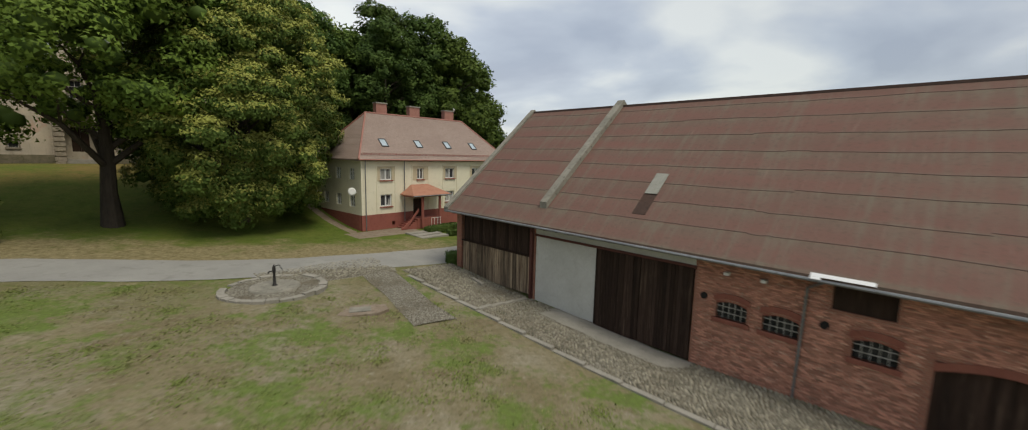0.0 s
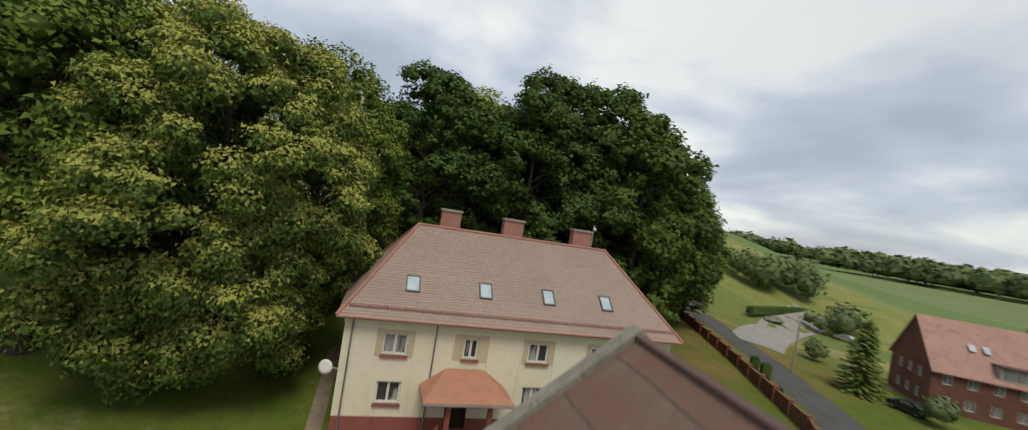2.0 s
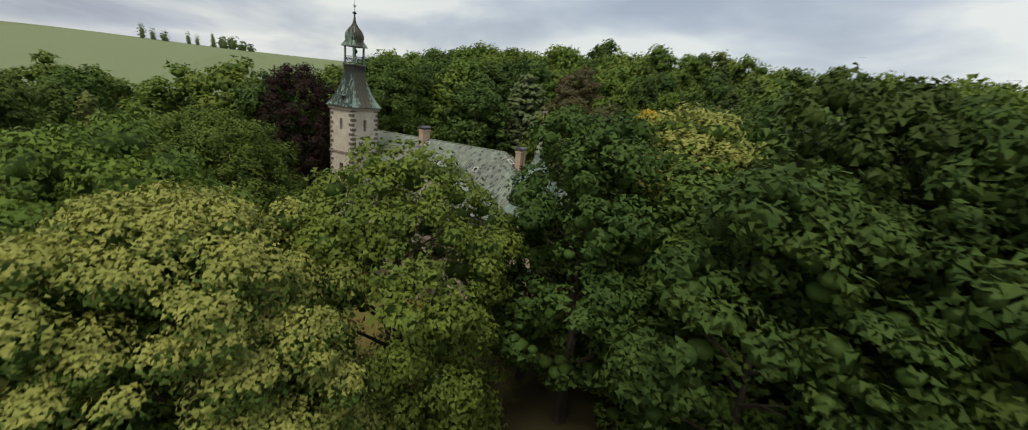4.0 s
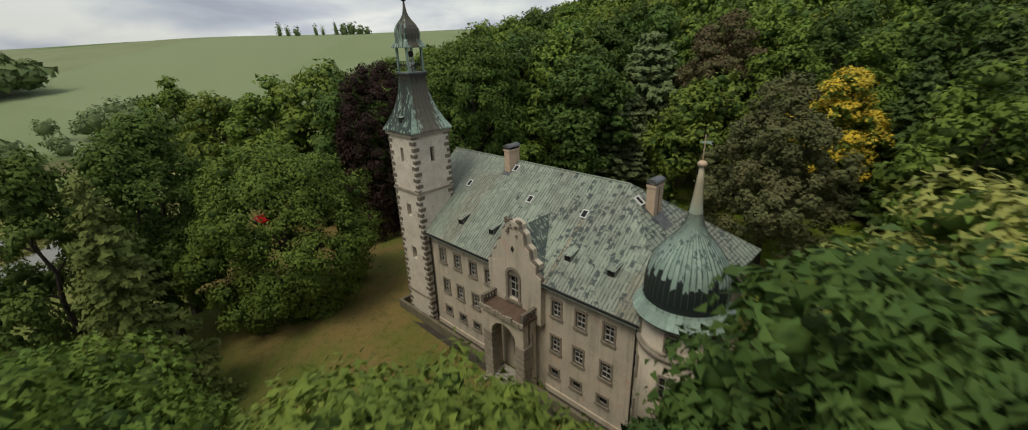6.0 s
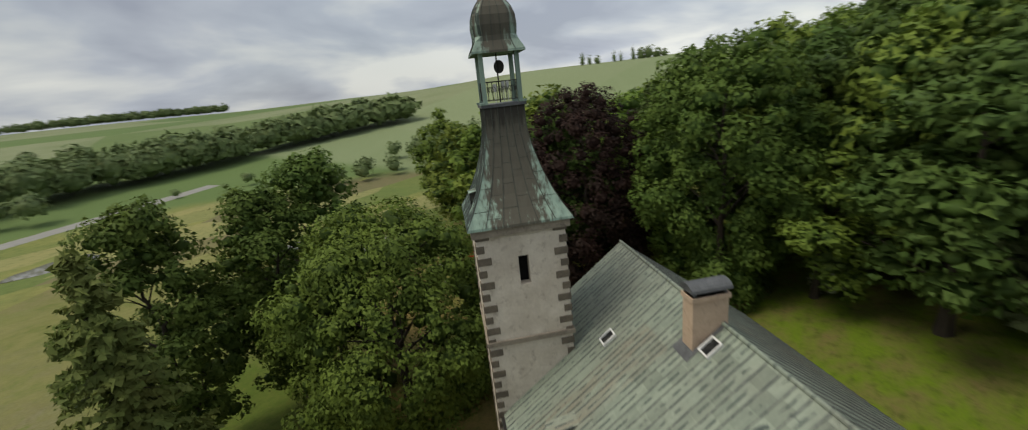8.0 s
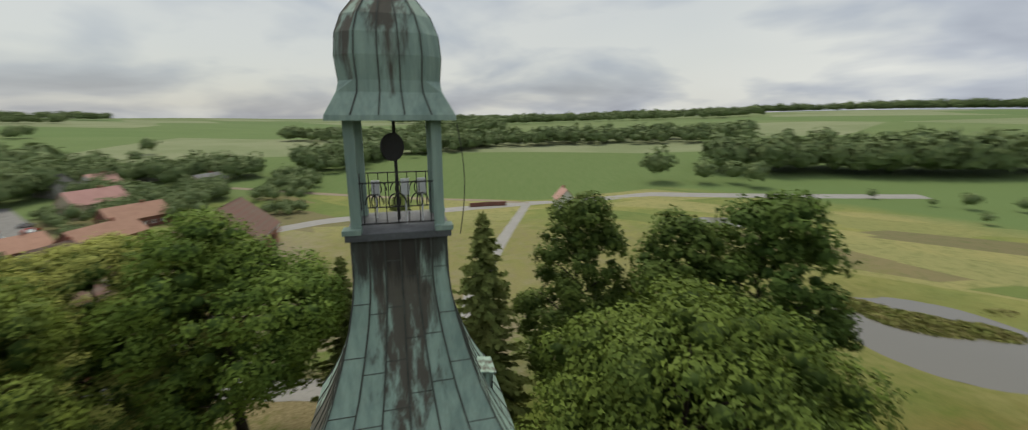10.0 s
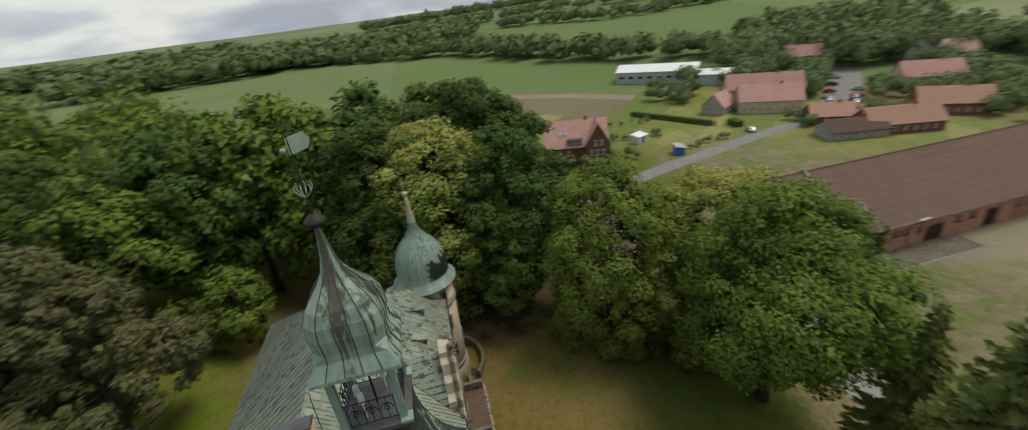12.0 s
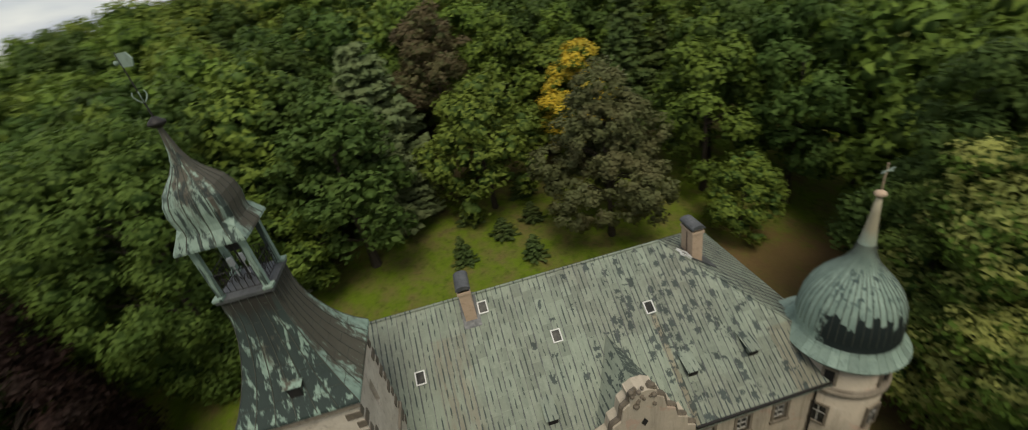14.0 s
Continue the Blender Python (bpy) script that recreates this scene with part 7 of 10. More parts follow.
    # rafter ends
    for i in range(40):
        bm = bmesh.new()
        x = BEND0 + 0.6 + i * 0.95
        prism(bm, [(x, -0.002, BEAVE - 0.32), (x, -0.85, BEAVE - 0.28), (x, -0.85, BEAVE - 0.18), (x, -0.002, BEAVE + 0.45)], (0.12, 0, 0))
        part("rafter", bm, M["wood_dark"], roof)
    for x in (7.2, 8.75):
        part("wall_lamp", boxed((x, x + 0.22, -0.3, -0.003, 3.3, 3.42)), M["white_paint"], barn, "small white wall lamp")


barn_roof()


def kerb_line():
    """The raised kerb along the cobbled strip."""
    for x in range(-13, 24, 2):
        w = barn.matrix_basis @ Vector((x + 1, -4.85, 0))
        g = land(w.x, w.y)
        part("kerbstone", boxed((x, x + 1.96, -5.0, -4.7, g - 0.3, g + 0.1)), M["concrete"], kerb)


kerb = thing("kerb", barn.matrix_basis.copy(), "worn concrete kerb along the cobbled strip", "kerb", kind="structure")
kerb_line()


def patch(name, x0, x1, y0, y1, material, label, lift, m, step=0.7, category="pavement", edge=0.25):
    """A paved area laid over the land, given in the frame m, with a ragged edge."""
    nx, ny = max(2, int((x1 - x0) / step)), max(2, int((y1 - y0) / step))
    verts, faces = [], []
    for i in range(nx + 1):
        for j in range(ny + 1):
            x, y = x0 + (x1 - x0) * i / nx, y0 + (y1 - y0) * j / ny
            if i in (0, nx) or j in (0, ny):
                x += edge * noise.noise((x * 0.9, y * 0.9, 2.0))
                y += edge * noise.noise((x * 0.9, y * 0.9, 7.0))
            w = m @ Vector((x, y, 0))
            rim = -0.06 if i in (0, nx) or j in (0, ny) else 0.0
            verts.append((w.x, w.y, land(w.x, w.y) + lift + rim))
    for i in range(nx):
        for j in range(ny):
            a = i * (ny + 1) + j
            faces.append((a, a + ny + 1, a + ny + 2, a + 1))
    me = bpy.data.meshes.new(name)
    me.from_pydata(verts, [], faces)
    me.materials.append(material)
    return tagged(new(name, me), label, category, kind="structure")


def cobble_of():
    m, nt, bsdf, out = tree_of("grey_cobbles")
    vor = nt.nodes.new("ShaderNodeTexVoronoi")
    vor.inputs["Scale"].default_value = 6.5
    nt.links.new(position(nt, (1, 1, 0)), vor.inputs["Vector"])
    vor2 = nt.nodes.new("ShaderNodeTexVoronoi")
    vor2.feature = "DISTANCE_TO_EDGE"
    vor2.inputs["Scale"].default_value = 6.5
    nt.links.new(position(nt, (1, 1, 0)), vor2.inputs["Vector"])
    gap = ramp_of(nt, vor2.outputs["Distance"], 0.02, 0.12)
    sep = nt.nodes.new("ShaderNodeSeparateColor")
    nt.links.new(vor.outputs["Color"], sep.inputs[0])
    stone = mix_rgb(nt, sep.outputs[0], (0.3, 0.28, 0.225), (0.21, 0.195, 0.155))
    dirt = noise_at(nt, position(nt), 0.5, 4, 0.6)
    stone = mix_rgb(nt, ramp_of(nt, dirt, 0.5, 0.65, 0, 0.7), stone, (0.14, 0.11, 0.07))
    nt.links.new(mix_rgb(nt, gap, (0.1, 0.085, 0.06), stone), bsdf.inputs["Base Color"])
    bsdf.inputs["Roughness"].default_value = 0.9
    bump_in(nt, bsdf, gap, 0.9, 0.05)
    return m


M["cobble"] = cobble_of()
BM = barn.matrix_basis.copy()
patch("cobbled_strip", -14.5, 22, -4.72, -0.02, M["cobble"], "grey cobbled strip along the barn wall", 0.05, BM)
patch("concrete_apron", -3.0, 6.0, -1.9, -0.02, M["concrete"], "pale concrete apron before the sliding doors", 0.1, BM)
strip("cobbled_path", [(-8.4, 29.8), (-5.2, 25.2), (-2.2, 21.2)], 2.4, M["cobble"], "band of worn cobbles across the yard")
patch("cobbled_strip", -19.0, -14.0, -14.0, -4.8, M["cobble"], "worn cobbles beside the road", 0.045, BM)

drain = thing("drain_channel", BM.copy(), "pale concrete drain channel across the cobbles", "drain", kind="structure")
for i in range(4):
    w = BM @ Vector((-5.25, -4.1 + i * 1.05, 0))
    part("channel_stone", boxed((-5.4, -5.1, -4.62 + i * 1.05, -3.6 + i * 1.05, land(w.x, w.y) - 0.2, land(w.x, w.y) + 0.1)), M["concrete"], drain)


# ---- the cream house ----
HM = pose(-14.75, 44.5, 0, 0, 0, 49.5)
house = thing("house", HM, "two-storey cream house with red plinth and pinkish tiled roof", "house")
HL, HD, HB, HE, HR = 22.3, 10.4, -0.6, 7.75, 13.1


def house_walls():
    t = 0.4
    wins = []
    for x in (3.0, 7.65, 12.2, 16.75):
        for z, hh in ((2.5, 1.35), (5.45, 1.3)):
            if abs(x - 7.65) < 0.1 and z < 3:
                continue
            w = 1.45 if abs(x - 7.65) > 0.1 else 0.95
            wins.append((x - w / 2, x + w / 2, z, z + hh))
    door = (6.6, 8.0, 1.0, 3.2)
    bm = bmesh.new()
    wall_boxes(bm, HL, 1.7, HE, t, wins + [(6.6, 8.0, 1.7, 3.2)], Matrix.Identity(4))
    part("front_wall", bm, M["cream"], house)
    bm = bmesh.new()
    wall_boxes(bm, HL, HB, 1.7, t + 0.04, [(6.6, 8.0, 1.0, 1.7), (3.7, 4.1, 0.3, 0.75)], pose(0, -0.04, 0))
    for y, ang, l, x in ((0.36, 90, HD - 0.36 - t, HL), (HD - t, -90, HD - 0.36 - t, 0), (HD, 180, HL, HL)):
        wall_boxes(bm, l, HB, 1.7, t, [], pose(x + (0.03 if ang == 90 else -0.03 if ang == -90 else 0), y, 0, 0, 0, ang))
    part("plinth", bm, M["red_plinth"], house, "dark red painted plinth")
    side = [(a, a + 1.2, z, z + 1.3) for a in (1.4, 4.4, 7.4) for z in (2.5, 5.45)]
    for y, ang, l, x in ((t, 90, HD - 2 * t, HL), (HD - t, -90, HD - 2 * t, 0)):
        bm = bmesh.new()
        mm = pose(x, y, 0, 0, 0, ang)
        wall_boxes(bm, l, 1.7, HE, t, side, mm)
        part("end_wall", bm, M["cream"], house)
        for a, b, c, d in side:
            sash_window(house, (a + b) / 2, c, d, b - a, 0, m=mm, surround=False, pane="glass", paint="white_paint")
    bm = bmesh.new()
    wall_boxes(bm, HL, 1.7, HE, t, [], pose(HL, HD, 0, 0, 0, 180))
    part("back_wall", bm, M["cream"], house)
    part("floor", boxed((t, HL - t, t, HD - t, 4.2, 4.4)), M["dark_void"], house)
    for a, b, c, d in wins:
        w = sash_window(house, (a + b) / 2, c, d, b - a, 0, bars=2, surround=False, label="white framed two-leaf window with a red sill", fw=0.12, pane="curtained_pane", paint="white_paint")
        part("sill", boxed((a - 0.1, b + 0.1, -0.14, 0.1, c - 0.12, c)), M["red_plinth"], w)
    # shallow raised lesenes and segment heads round the window bays
    bm = bmesh.new()
    for x in (3.0, 7.65, 12.2, 16.75):
        for s in (-1.22, 1.12):
            box(bm, x + s, x + s + 0.1, -0.05, -0.003, 1.75, 7.0)
        half = 0.48 if abs(x - 7.65) < 0.1 else 0.73
        part("window_niche", boxed((x - 1.12, x - half - 0.002, -0.018, -0.004, 5.33, 6.98), (x + half + 0.002, x + 1.12, -0.018, -0.004, 5.33, 6.98), (x - half, x + half, -0.018, -0.004, 6.76, 6.98)), M["niche_cream"], house, "beige painted niche round the upper window")
        n = 8
        for i in range(n):
            xa, xb = x - 1.22 + 2.44 * i / n, x - 1.22 + 2.44 * (i + 1) / n
            za, zb = 7.0 + 0.16 * math.sin(math.pi * i / n), 7.0 + 0.16 * math.sin(math.pi * (i + 1) / n)
            prism(bm, [(xa, -0.05, za), (xb, -0.05, zb), (xb, -0.05, zb + 0.09), (xa, -0.05, za + 0.09)], (0, 0.047, 0))
    box(bm, -0.05, HL + 0.05, -0.12, -0.003, 7.3, 7.5)
    part("wall_moulding", bm, M["cream"], house)
    part("entrance_door", boxed((6.6, 8.0, 0.15, 0.22, 1.0, 3.2)), M["wood_dark"], house)
    for x in (0.45, 5.35):
        bm = bmesh.new()
        tube(bm, (x, -0.12, HE - 0.1), (x, -0.12, 0.0), 0.05)
        part("downpipe", bm, M["zinc"], house)
    # satellite dish on the end wall
    bm = bmesh.new()
    bmesh.ops.create_cone(bm, cap_ends=True, segments=24, radius1=0.42, radius2=0.3, depth=0.08, matrix=pose(-0.75, 0.6, 4.3, 80, 0, -20))
    tube(bm, (-0.72, 0.64, 4.3), (-0.0, 0.9, 4.1), 0.03)
    part("satellite_dish", bm, M["white_paint"], house, "white round satellite dish on an arm")


house_walls()


def house_roof():
    o = 0.5
    x0, x1, y0, y1 = -o, HL + o, -o, HD + o
    ym = HD / 2
    xa, xb = 3.65, HL - 3.65
    k = (HR - HE) / (ym + o)
    bm = bmesh.new()
    th = 0.16
    prism(bm, [(x0, y0, HE), (x1, y0, HE), (xb, ym, HR), (xa, ym, HR)], (0, 0, -th))
    roof = part("roof", bm, M["house_tiles"], house, "pinkish beaver-tail clay tile roof")
    for nm, poly in (("back_slope", [(x0, y1, HE), (xa, ym, HR), (xb, ym, HR), (x1, y1, HE)]), ("hip_slope", [(x0, y0, HE), (xa, ym, HR), (x0, y1, HE)]), ("hip_slope", [(x1, y0, HE), (x1, y1, HE), (xb, ym, HR)])):
        bm = bmesh.new()
        prism(bm, poly, (0, 0, -th))
        part(nm, bm, M["house_tiles"], roof)
    segs = [((xa, ym, HR), (xb, ym, HR))] + [((xa, ym, HR), (x0, y, HE)) for y in (y0, y1)] + [((xb, ym, HR), (x1, y, HE)) for y in (y0, y1)]
    cap = bmesh.new()
    tube(cap, (0, 0, 0), (0.4, 0, 0), 0.12, 0.1, n=8)
    first_cap = None
    for a, b in segs:
        a, b = Vector(a), Vector(b)
        n = int((b - a).length / 0.36)
        turn = (b - a).to_track_quat("X", "Z").to_matrix().to_4x4()
        for i in range(n):
            m = Matrix.Translation(a.lerp(b, i / n) + Vector((0, 0, 0.02))) @ turn
            if first_cap is None:
                first_cap = part("ridge_cap", cap, M["ridge_tile"], roof)
                first_cap.matrix_basis = m
            else:
                shared("ridge_cap", first_cap.data, roof, m)
    # courses of tiles, each stepped over the next
    fall = Vector((0, ym - y0, HR - HE))
    nrow = 46
    tile = bmesh.new()
    bm = bmesh.new()
    up = Vector((0, -fall.z, fall.y)).normalized()
    for r in range(1, nrow):
        f = r / nrow
        y, z = y0 + fall.y * f, HE + fall.z * f
        xl, xr = x0 + (xa - x0) * f + 0.15, x1 - (x1 - xb) * f - 0.15
        p, q = Vector((0, y, z)), Vector((0, y, z)) + fall / nrow
        prism(bm, [Vector((xl, *p.yz)) + up * 0.03, Vector((xr, *p.yz)) + up * 0.03, Vector((xr, *q.yz)) + up * 0.004, Vector((xl, *q.yz)) + up * 0.004], -up * 0.02)
    tile.free()
    tagged(part("tile_course", bm, M["house_tiles"], roof), kind="stuff")
    bm = bmesh.new()
    tube(bm, (x0, y0 - 0.06, HE - 0.05), (x1, y0 - 0.06, HE - 0.05), 0.07)
    part("gutter", bm, M["ridge_tile"], roof)
    # snow guard above the eave
    bm = bmesh.new()
    yy, zz = y0 + fall.y * 0.075, HE + fall.z * 0.075
    for dz in (0.08, 0.16, 0.24):
        tube(bm, (x0 + 0.6, yy - 0.03, zz + dz), (x1 - 0.6, yy - 0.03, zz + dz), 0.018, n=5)
    for i in range(22):
        x = x0 + 0.6 + i * (x1 - x0 - 1.2) / 21
        tube(bm, (x, yy, zz), (x, yy - 0.03, zz + 0.27), 0.02, n=5)
    part("snow_guard", bm, M["red_plinth"], roof, "red steel snow guard")
    for x in (3.6, 8.35, 12.85, 17.3):
        f = 0.335
        m = pose(x, y0 + fall.y * f, HE + fall.z * f, math.degrees(math.atan(k)), 0, 0)
        s = part("skylight", boxed((-0.44, -0.36, -0.62, 0.62, 0, 0.14), (0.36, 0.44, -0.62, 0.62, 0, 0.14), (-0.36, 0.36, -0.62, -0.54, 0, 0.14), (-0.36, 0.36, 0.54, 0.62, 0, 0.14), m=m), M["lead"], roof, "roof window with a grey metal frame")
        part("pane", boxed((-0.36, 0.36, -0.54, 0.54, 0.06, 0.08), m=m), M["skypane"], s)
    for x, w in ((5.9, 0.72), (10.75, 0.78), (16.55, 0.8)):
        c = part("chimney", boxed((x - w, x + w, ym - 0.35 + 0.5, ym + 0.35 + 0.5, HR - 1.4, 14.35)), M["ridge_tile"], house, "red rendered chimney with a pale capping slab")
        part("chimney_cap", boxed((x - w - 0.08, x + w + 0.08, ym + 0.07, ym + 0.93, 14.35, 14.5)), M["concrete"], c)
    bm = bmesh.new()
    tube(bm, (17.6, ym + 0.5, 13.2), (17.6, ym + 0.5, 15.0), 0.02)
    bmesh.ops.create_uvsphere(bm, u_segments=10, v_segments=6, radius=0.14, matrix=Matrix.Translation((17.65, ym + 0.4, 14.7)))
    part("aerial", bm, M["white_paint"], house)


def sky_pane():
    m, nt, bsdf, out = tree_of("roof_window_pane")
    # reflected sky put into the panes as pale blue colour
    col = mix_rgb(nt, ramp_of(nt, noise_at(nt, position(nt), 1.2, 3, 0.5), 0.35, 0.65), (0.42, 0.5, 0.56), (0.32, 0.39, 0.45))
    nt.links.new(col, bsdf.inputs["Base Color"])
    bsdf.inputs["Roughness"].default_value = 0.3
    bsdf.inputs["Specular IOR Level"].default_value = 0.3
    return m


M["skypane"] = sky_pane()
house_roof()


def porch():
    """The entrance porch: hipped tile roof on red posts, with brick steps and a white rail."""
    x0, x1, yf = 5.0, 10.0, -2.4
    p = part("porch", boxed((x0 + 0.1, x1 - 0.1, yf + 0.1, -0.06, 3.55, 3.7)), M["red_plinth"], house, "entrance porch with an orange hipped tile roof on red posts")
    bm = bmesh.new()
    zt, zb = 4.75, 3.7
    prism(bm, [(x0 - 0.2, yf - 0.2, zb), (x1 + 0.2, yf - 0.2, zb), (x1 - 1.3, -0.06, zt), (x0 + 1.3, -0.06, zt)], (0, 0, 0.1))
    prism(bm, [(x0 - 0.2, yf - 0.2, zb), (x0 + 1.3, -0.06, zt), (x0 - 0.2, -0.06, zb)], (0, 0, 0.1))
    prism(bm, [(x1 + 0.2, yf - 0.2, zb), (x1 + 0.2, -0.06, zb), (x1 - 1.3, -0.06, zt)], (0, 0, 0.1))
    part("porch_roof", bm, M["porch_roof"], p, "orange clay tile porch roof")
    bm = bmesh.new()
    tube(bm, (x0 - 0.25, yf - 0.26, zb), (x1 + 0.25, yf - 0.26, zb), 0.06)
    part("gutter", bm, M["zinc"], p)
    for x in (6.4, 8.9):
        bm = bmesh.new()
        tube(bm, (x, yf + 0.3, 0.0), (x, yf + 0.3, 3.6), 0.17, n=14)
        part("post", bm, M["red_plinth"], p)
    part("landing", boxed((5.9, 9.4, yf + 0.55, -0.06, -0.3, 1.0)), M["red_plinth"], p)
    for i in range(5):
        part("step", boxed((5.9 - 0.32 * (i + 1), 5.9 - 0.32 * i, yf + 0.6, -0.1, -0.4, 0.82 - 0.18 * i)), M["red_plinth"], p)
    bm = bmesh.new()
    prism(bm, [(3.6, yf + 0.45, 0.0), (4.3, yf + 0.45, 0.0), (6.0, yf + 0.45, 1.9), (6.0, yf + 0.45, 2.2), (4.9, yf + 0.45, 1.0)], (0, 0.14, 0))
    part("stair_cheek", bm, M["red_plinth"], p)
    bm = bmesh.new()
    for x in (7.3, 7.7, 8.2, 8.6):
        tube(bm, (x, yf - 0.2, 0.0), (x, yf - 0.2, 1.1), 0.03, n=6)
    tube(bm, (7.3, yf - 0.2, 1.1), (8.6, yf - 0.2, 1.1), 0.03, n=6)
    part("handrail", bm, M["white_paint"], p)


porch()


# ---- trees ----
def quads_mesh(name, centres, normals, sizes, rng, material, extra=None, aspect=1.0, inner_from=None, inner_material=None, kinds=None, third=None, shade=None, ruffle=0.3):
    """Many small leaf sprays in one mesh: one pointed, drooping piece for each centre, shaded as part of the clump it sits on."""
    n = len(centres)
    nrm = normals / (np.linalg.norm(normals, axis=1, keepdims=True) + 1e-9)
    soft = nrm if shade is None else shade / (np.linalg.norm(shade, axis=1, keepdims=True) + 1e-9)
    lie = nrm + rng.normal(size=(n, 3)) * ruffle
    lie /= np.linalg.norm(lie, axis=1, keepdims=True) + 1e-9
    lie = np.where((np.sum(lie * soft, axis=1) < 0)[:, None], -lie, lie)
    a = np.cross(lie, rng.normal(size=(n, 3)))
    a /= np.linalg.norm(a, axis=1, keepdims=True) + 1e-9
    b = np.cross(lie, a)
    s = sizes[:, None]
    p0 = centres + a * s * 0.66 * aspect - lie * s * 0.12
    p1 = centres - a * s * 0.44 * aspect + b * s * 0.46
    p2 = centres - a * s * 0.44 * aspect - b * s * 0.46
    verts = np.stack([p0, p1, p2], 1).reshape(-1, 3)
    faces = np.arange(n * 3, dtype=np.int32).reshape(-1, 3)
    corner = np.repeat(soft, 3, axis=0)
    if extra is not None:
        ev, ef = np.asarray(extra[0]), np.asarray(extra[1], dtype=np.int32)
        en = np.asarray(extra[2]) if len(extra) > 2 else np.zeros((len(ev), 3))
        faces = np.concatenate([faces, ef + len(verts)])
        verts = np.concatenate([verts, ev])
        corner = np.concatenate([corner, en[ef.ravel()]])
    me = bpy.data.meshes.new(name)
    me.vertices.add(len(verts))
    me.vertices.foreach_set("co", verts.astype(np.float32).ravel())
    me.loops.add(len(faces) * 3)
    me.loops.foreach_set("vertex_index", faces.ravel())
    me.polygons.add(len(faces))
    me.polygons.foreach_set("loop_start", np.arange(0, len(faces) * 3, 3, dtype=np.int32))
    me.polygons.foreach_set("use_smooth", [True] * len(faces))
    me.update(calc_edges=True)
    me.materials.append(material)
    if inner_material is not None:
        me.materials.append(inner_material)
        if third is not None:
            me.materials.append(third)
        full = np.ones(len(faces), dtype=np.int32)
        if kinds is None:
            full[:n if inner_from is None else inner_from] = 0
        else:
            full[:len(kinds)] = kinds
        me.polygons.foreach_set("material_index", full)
    me.normals_split_custom_set(corner.astype(np.float32))
    return me


def solid(level):
    bm = bmesh.new()
    bmesh.ops.create_icosphere(bm, subdivisions=level, radius=1)
    bm.verts.index_update()
    got = (np.array([v.co[:] for v in bm.verts]), np.array([[v.index for v in f.verts] for f in bm.faces]))
    bm.free()
    return got


ICO = solid(1)


def blob(centre, radius, squash, rng):
    """A lumpy inner mass that closes the gaps between the leaves."""
    v = ICO[0] * (1 + rng.uniform(-0.22, 0.22, (len(ICO[0]), 1)))
    return v * radius * np.array([1, 1, squash]) + centre, ICO[1]


def leafy(name, rng, sites, leaf, count, material, inner, side=None, sunny=0.5, squash=0.88, core=0.5, loose=0.16):
    """A crown out of its clumps (centre, outward axis, radius): leaf sprays domed over each, the shade within painted
    as a dark inner mass.
    """
    C, A, R = (np.array(q) for q in zip(*sites))
    share = R * R / np.sum(R * R)
    idx = np.repeat(np.arange(len(R)), np.maximum(6, (count * share).astype(int)))
    n = len(idx)
    ax, rad = A[idx], R[idx][:, None]
    e = rng.normal(size=(n, 3)) + ax * 0.75
    e /= np.linalg.norm(e, axis=1, keepdims=True)
    dot = np.sum(e * ax, axis=1)
    e = np.where((dot < -0.25)[:, None], e - 2 * dot[:, None] * ax, e)
    # each clump is itself knobbly, with loose sprays standing off it
    knob = 1 + 0.13 * np.sin(e[:, 0] * 7 + idx) * np.cos(e[:, 1] * 6 + idx * 1.7) + 0.1 * np.sin(e[:, 2] * 9 + idx * 2.3)
    reach = knob[:, None] * rng.uniform(0.66, 1.06, (n, 1)) * np.where(rng.random((n, 1)) < loose, rng.uniform(1.0, 1.22, (n, 1)), 1.0)
    P = C[idx] + e * rad * reach * np.array([1.1, 1.1, squash])
    shade = e * 0.9 + ax * 0.25 + np.array([0, 0, 0.3]) + rng.normal(size=(n, 3)) * 0.24
    lie = e * 0.7 + np.array([0, 0, 0.35])
    sizes = leaf * rng.uniform(0.65, 1.35, n)
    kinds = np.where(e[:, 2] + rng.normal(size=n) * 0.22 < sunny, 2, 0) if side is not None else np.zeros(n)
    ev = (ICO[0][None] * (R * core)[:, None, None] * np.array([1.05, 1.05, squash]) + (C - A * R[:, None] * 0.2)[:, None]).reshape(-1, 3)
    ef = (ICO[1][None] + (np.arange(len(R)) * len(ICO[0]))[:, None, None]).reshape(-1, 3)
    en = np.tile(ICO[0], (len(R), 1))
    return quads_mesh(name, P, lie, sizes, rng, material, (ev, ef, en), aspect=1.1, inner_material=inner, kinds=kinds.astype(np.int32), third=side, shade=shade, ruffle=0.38)


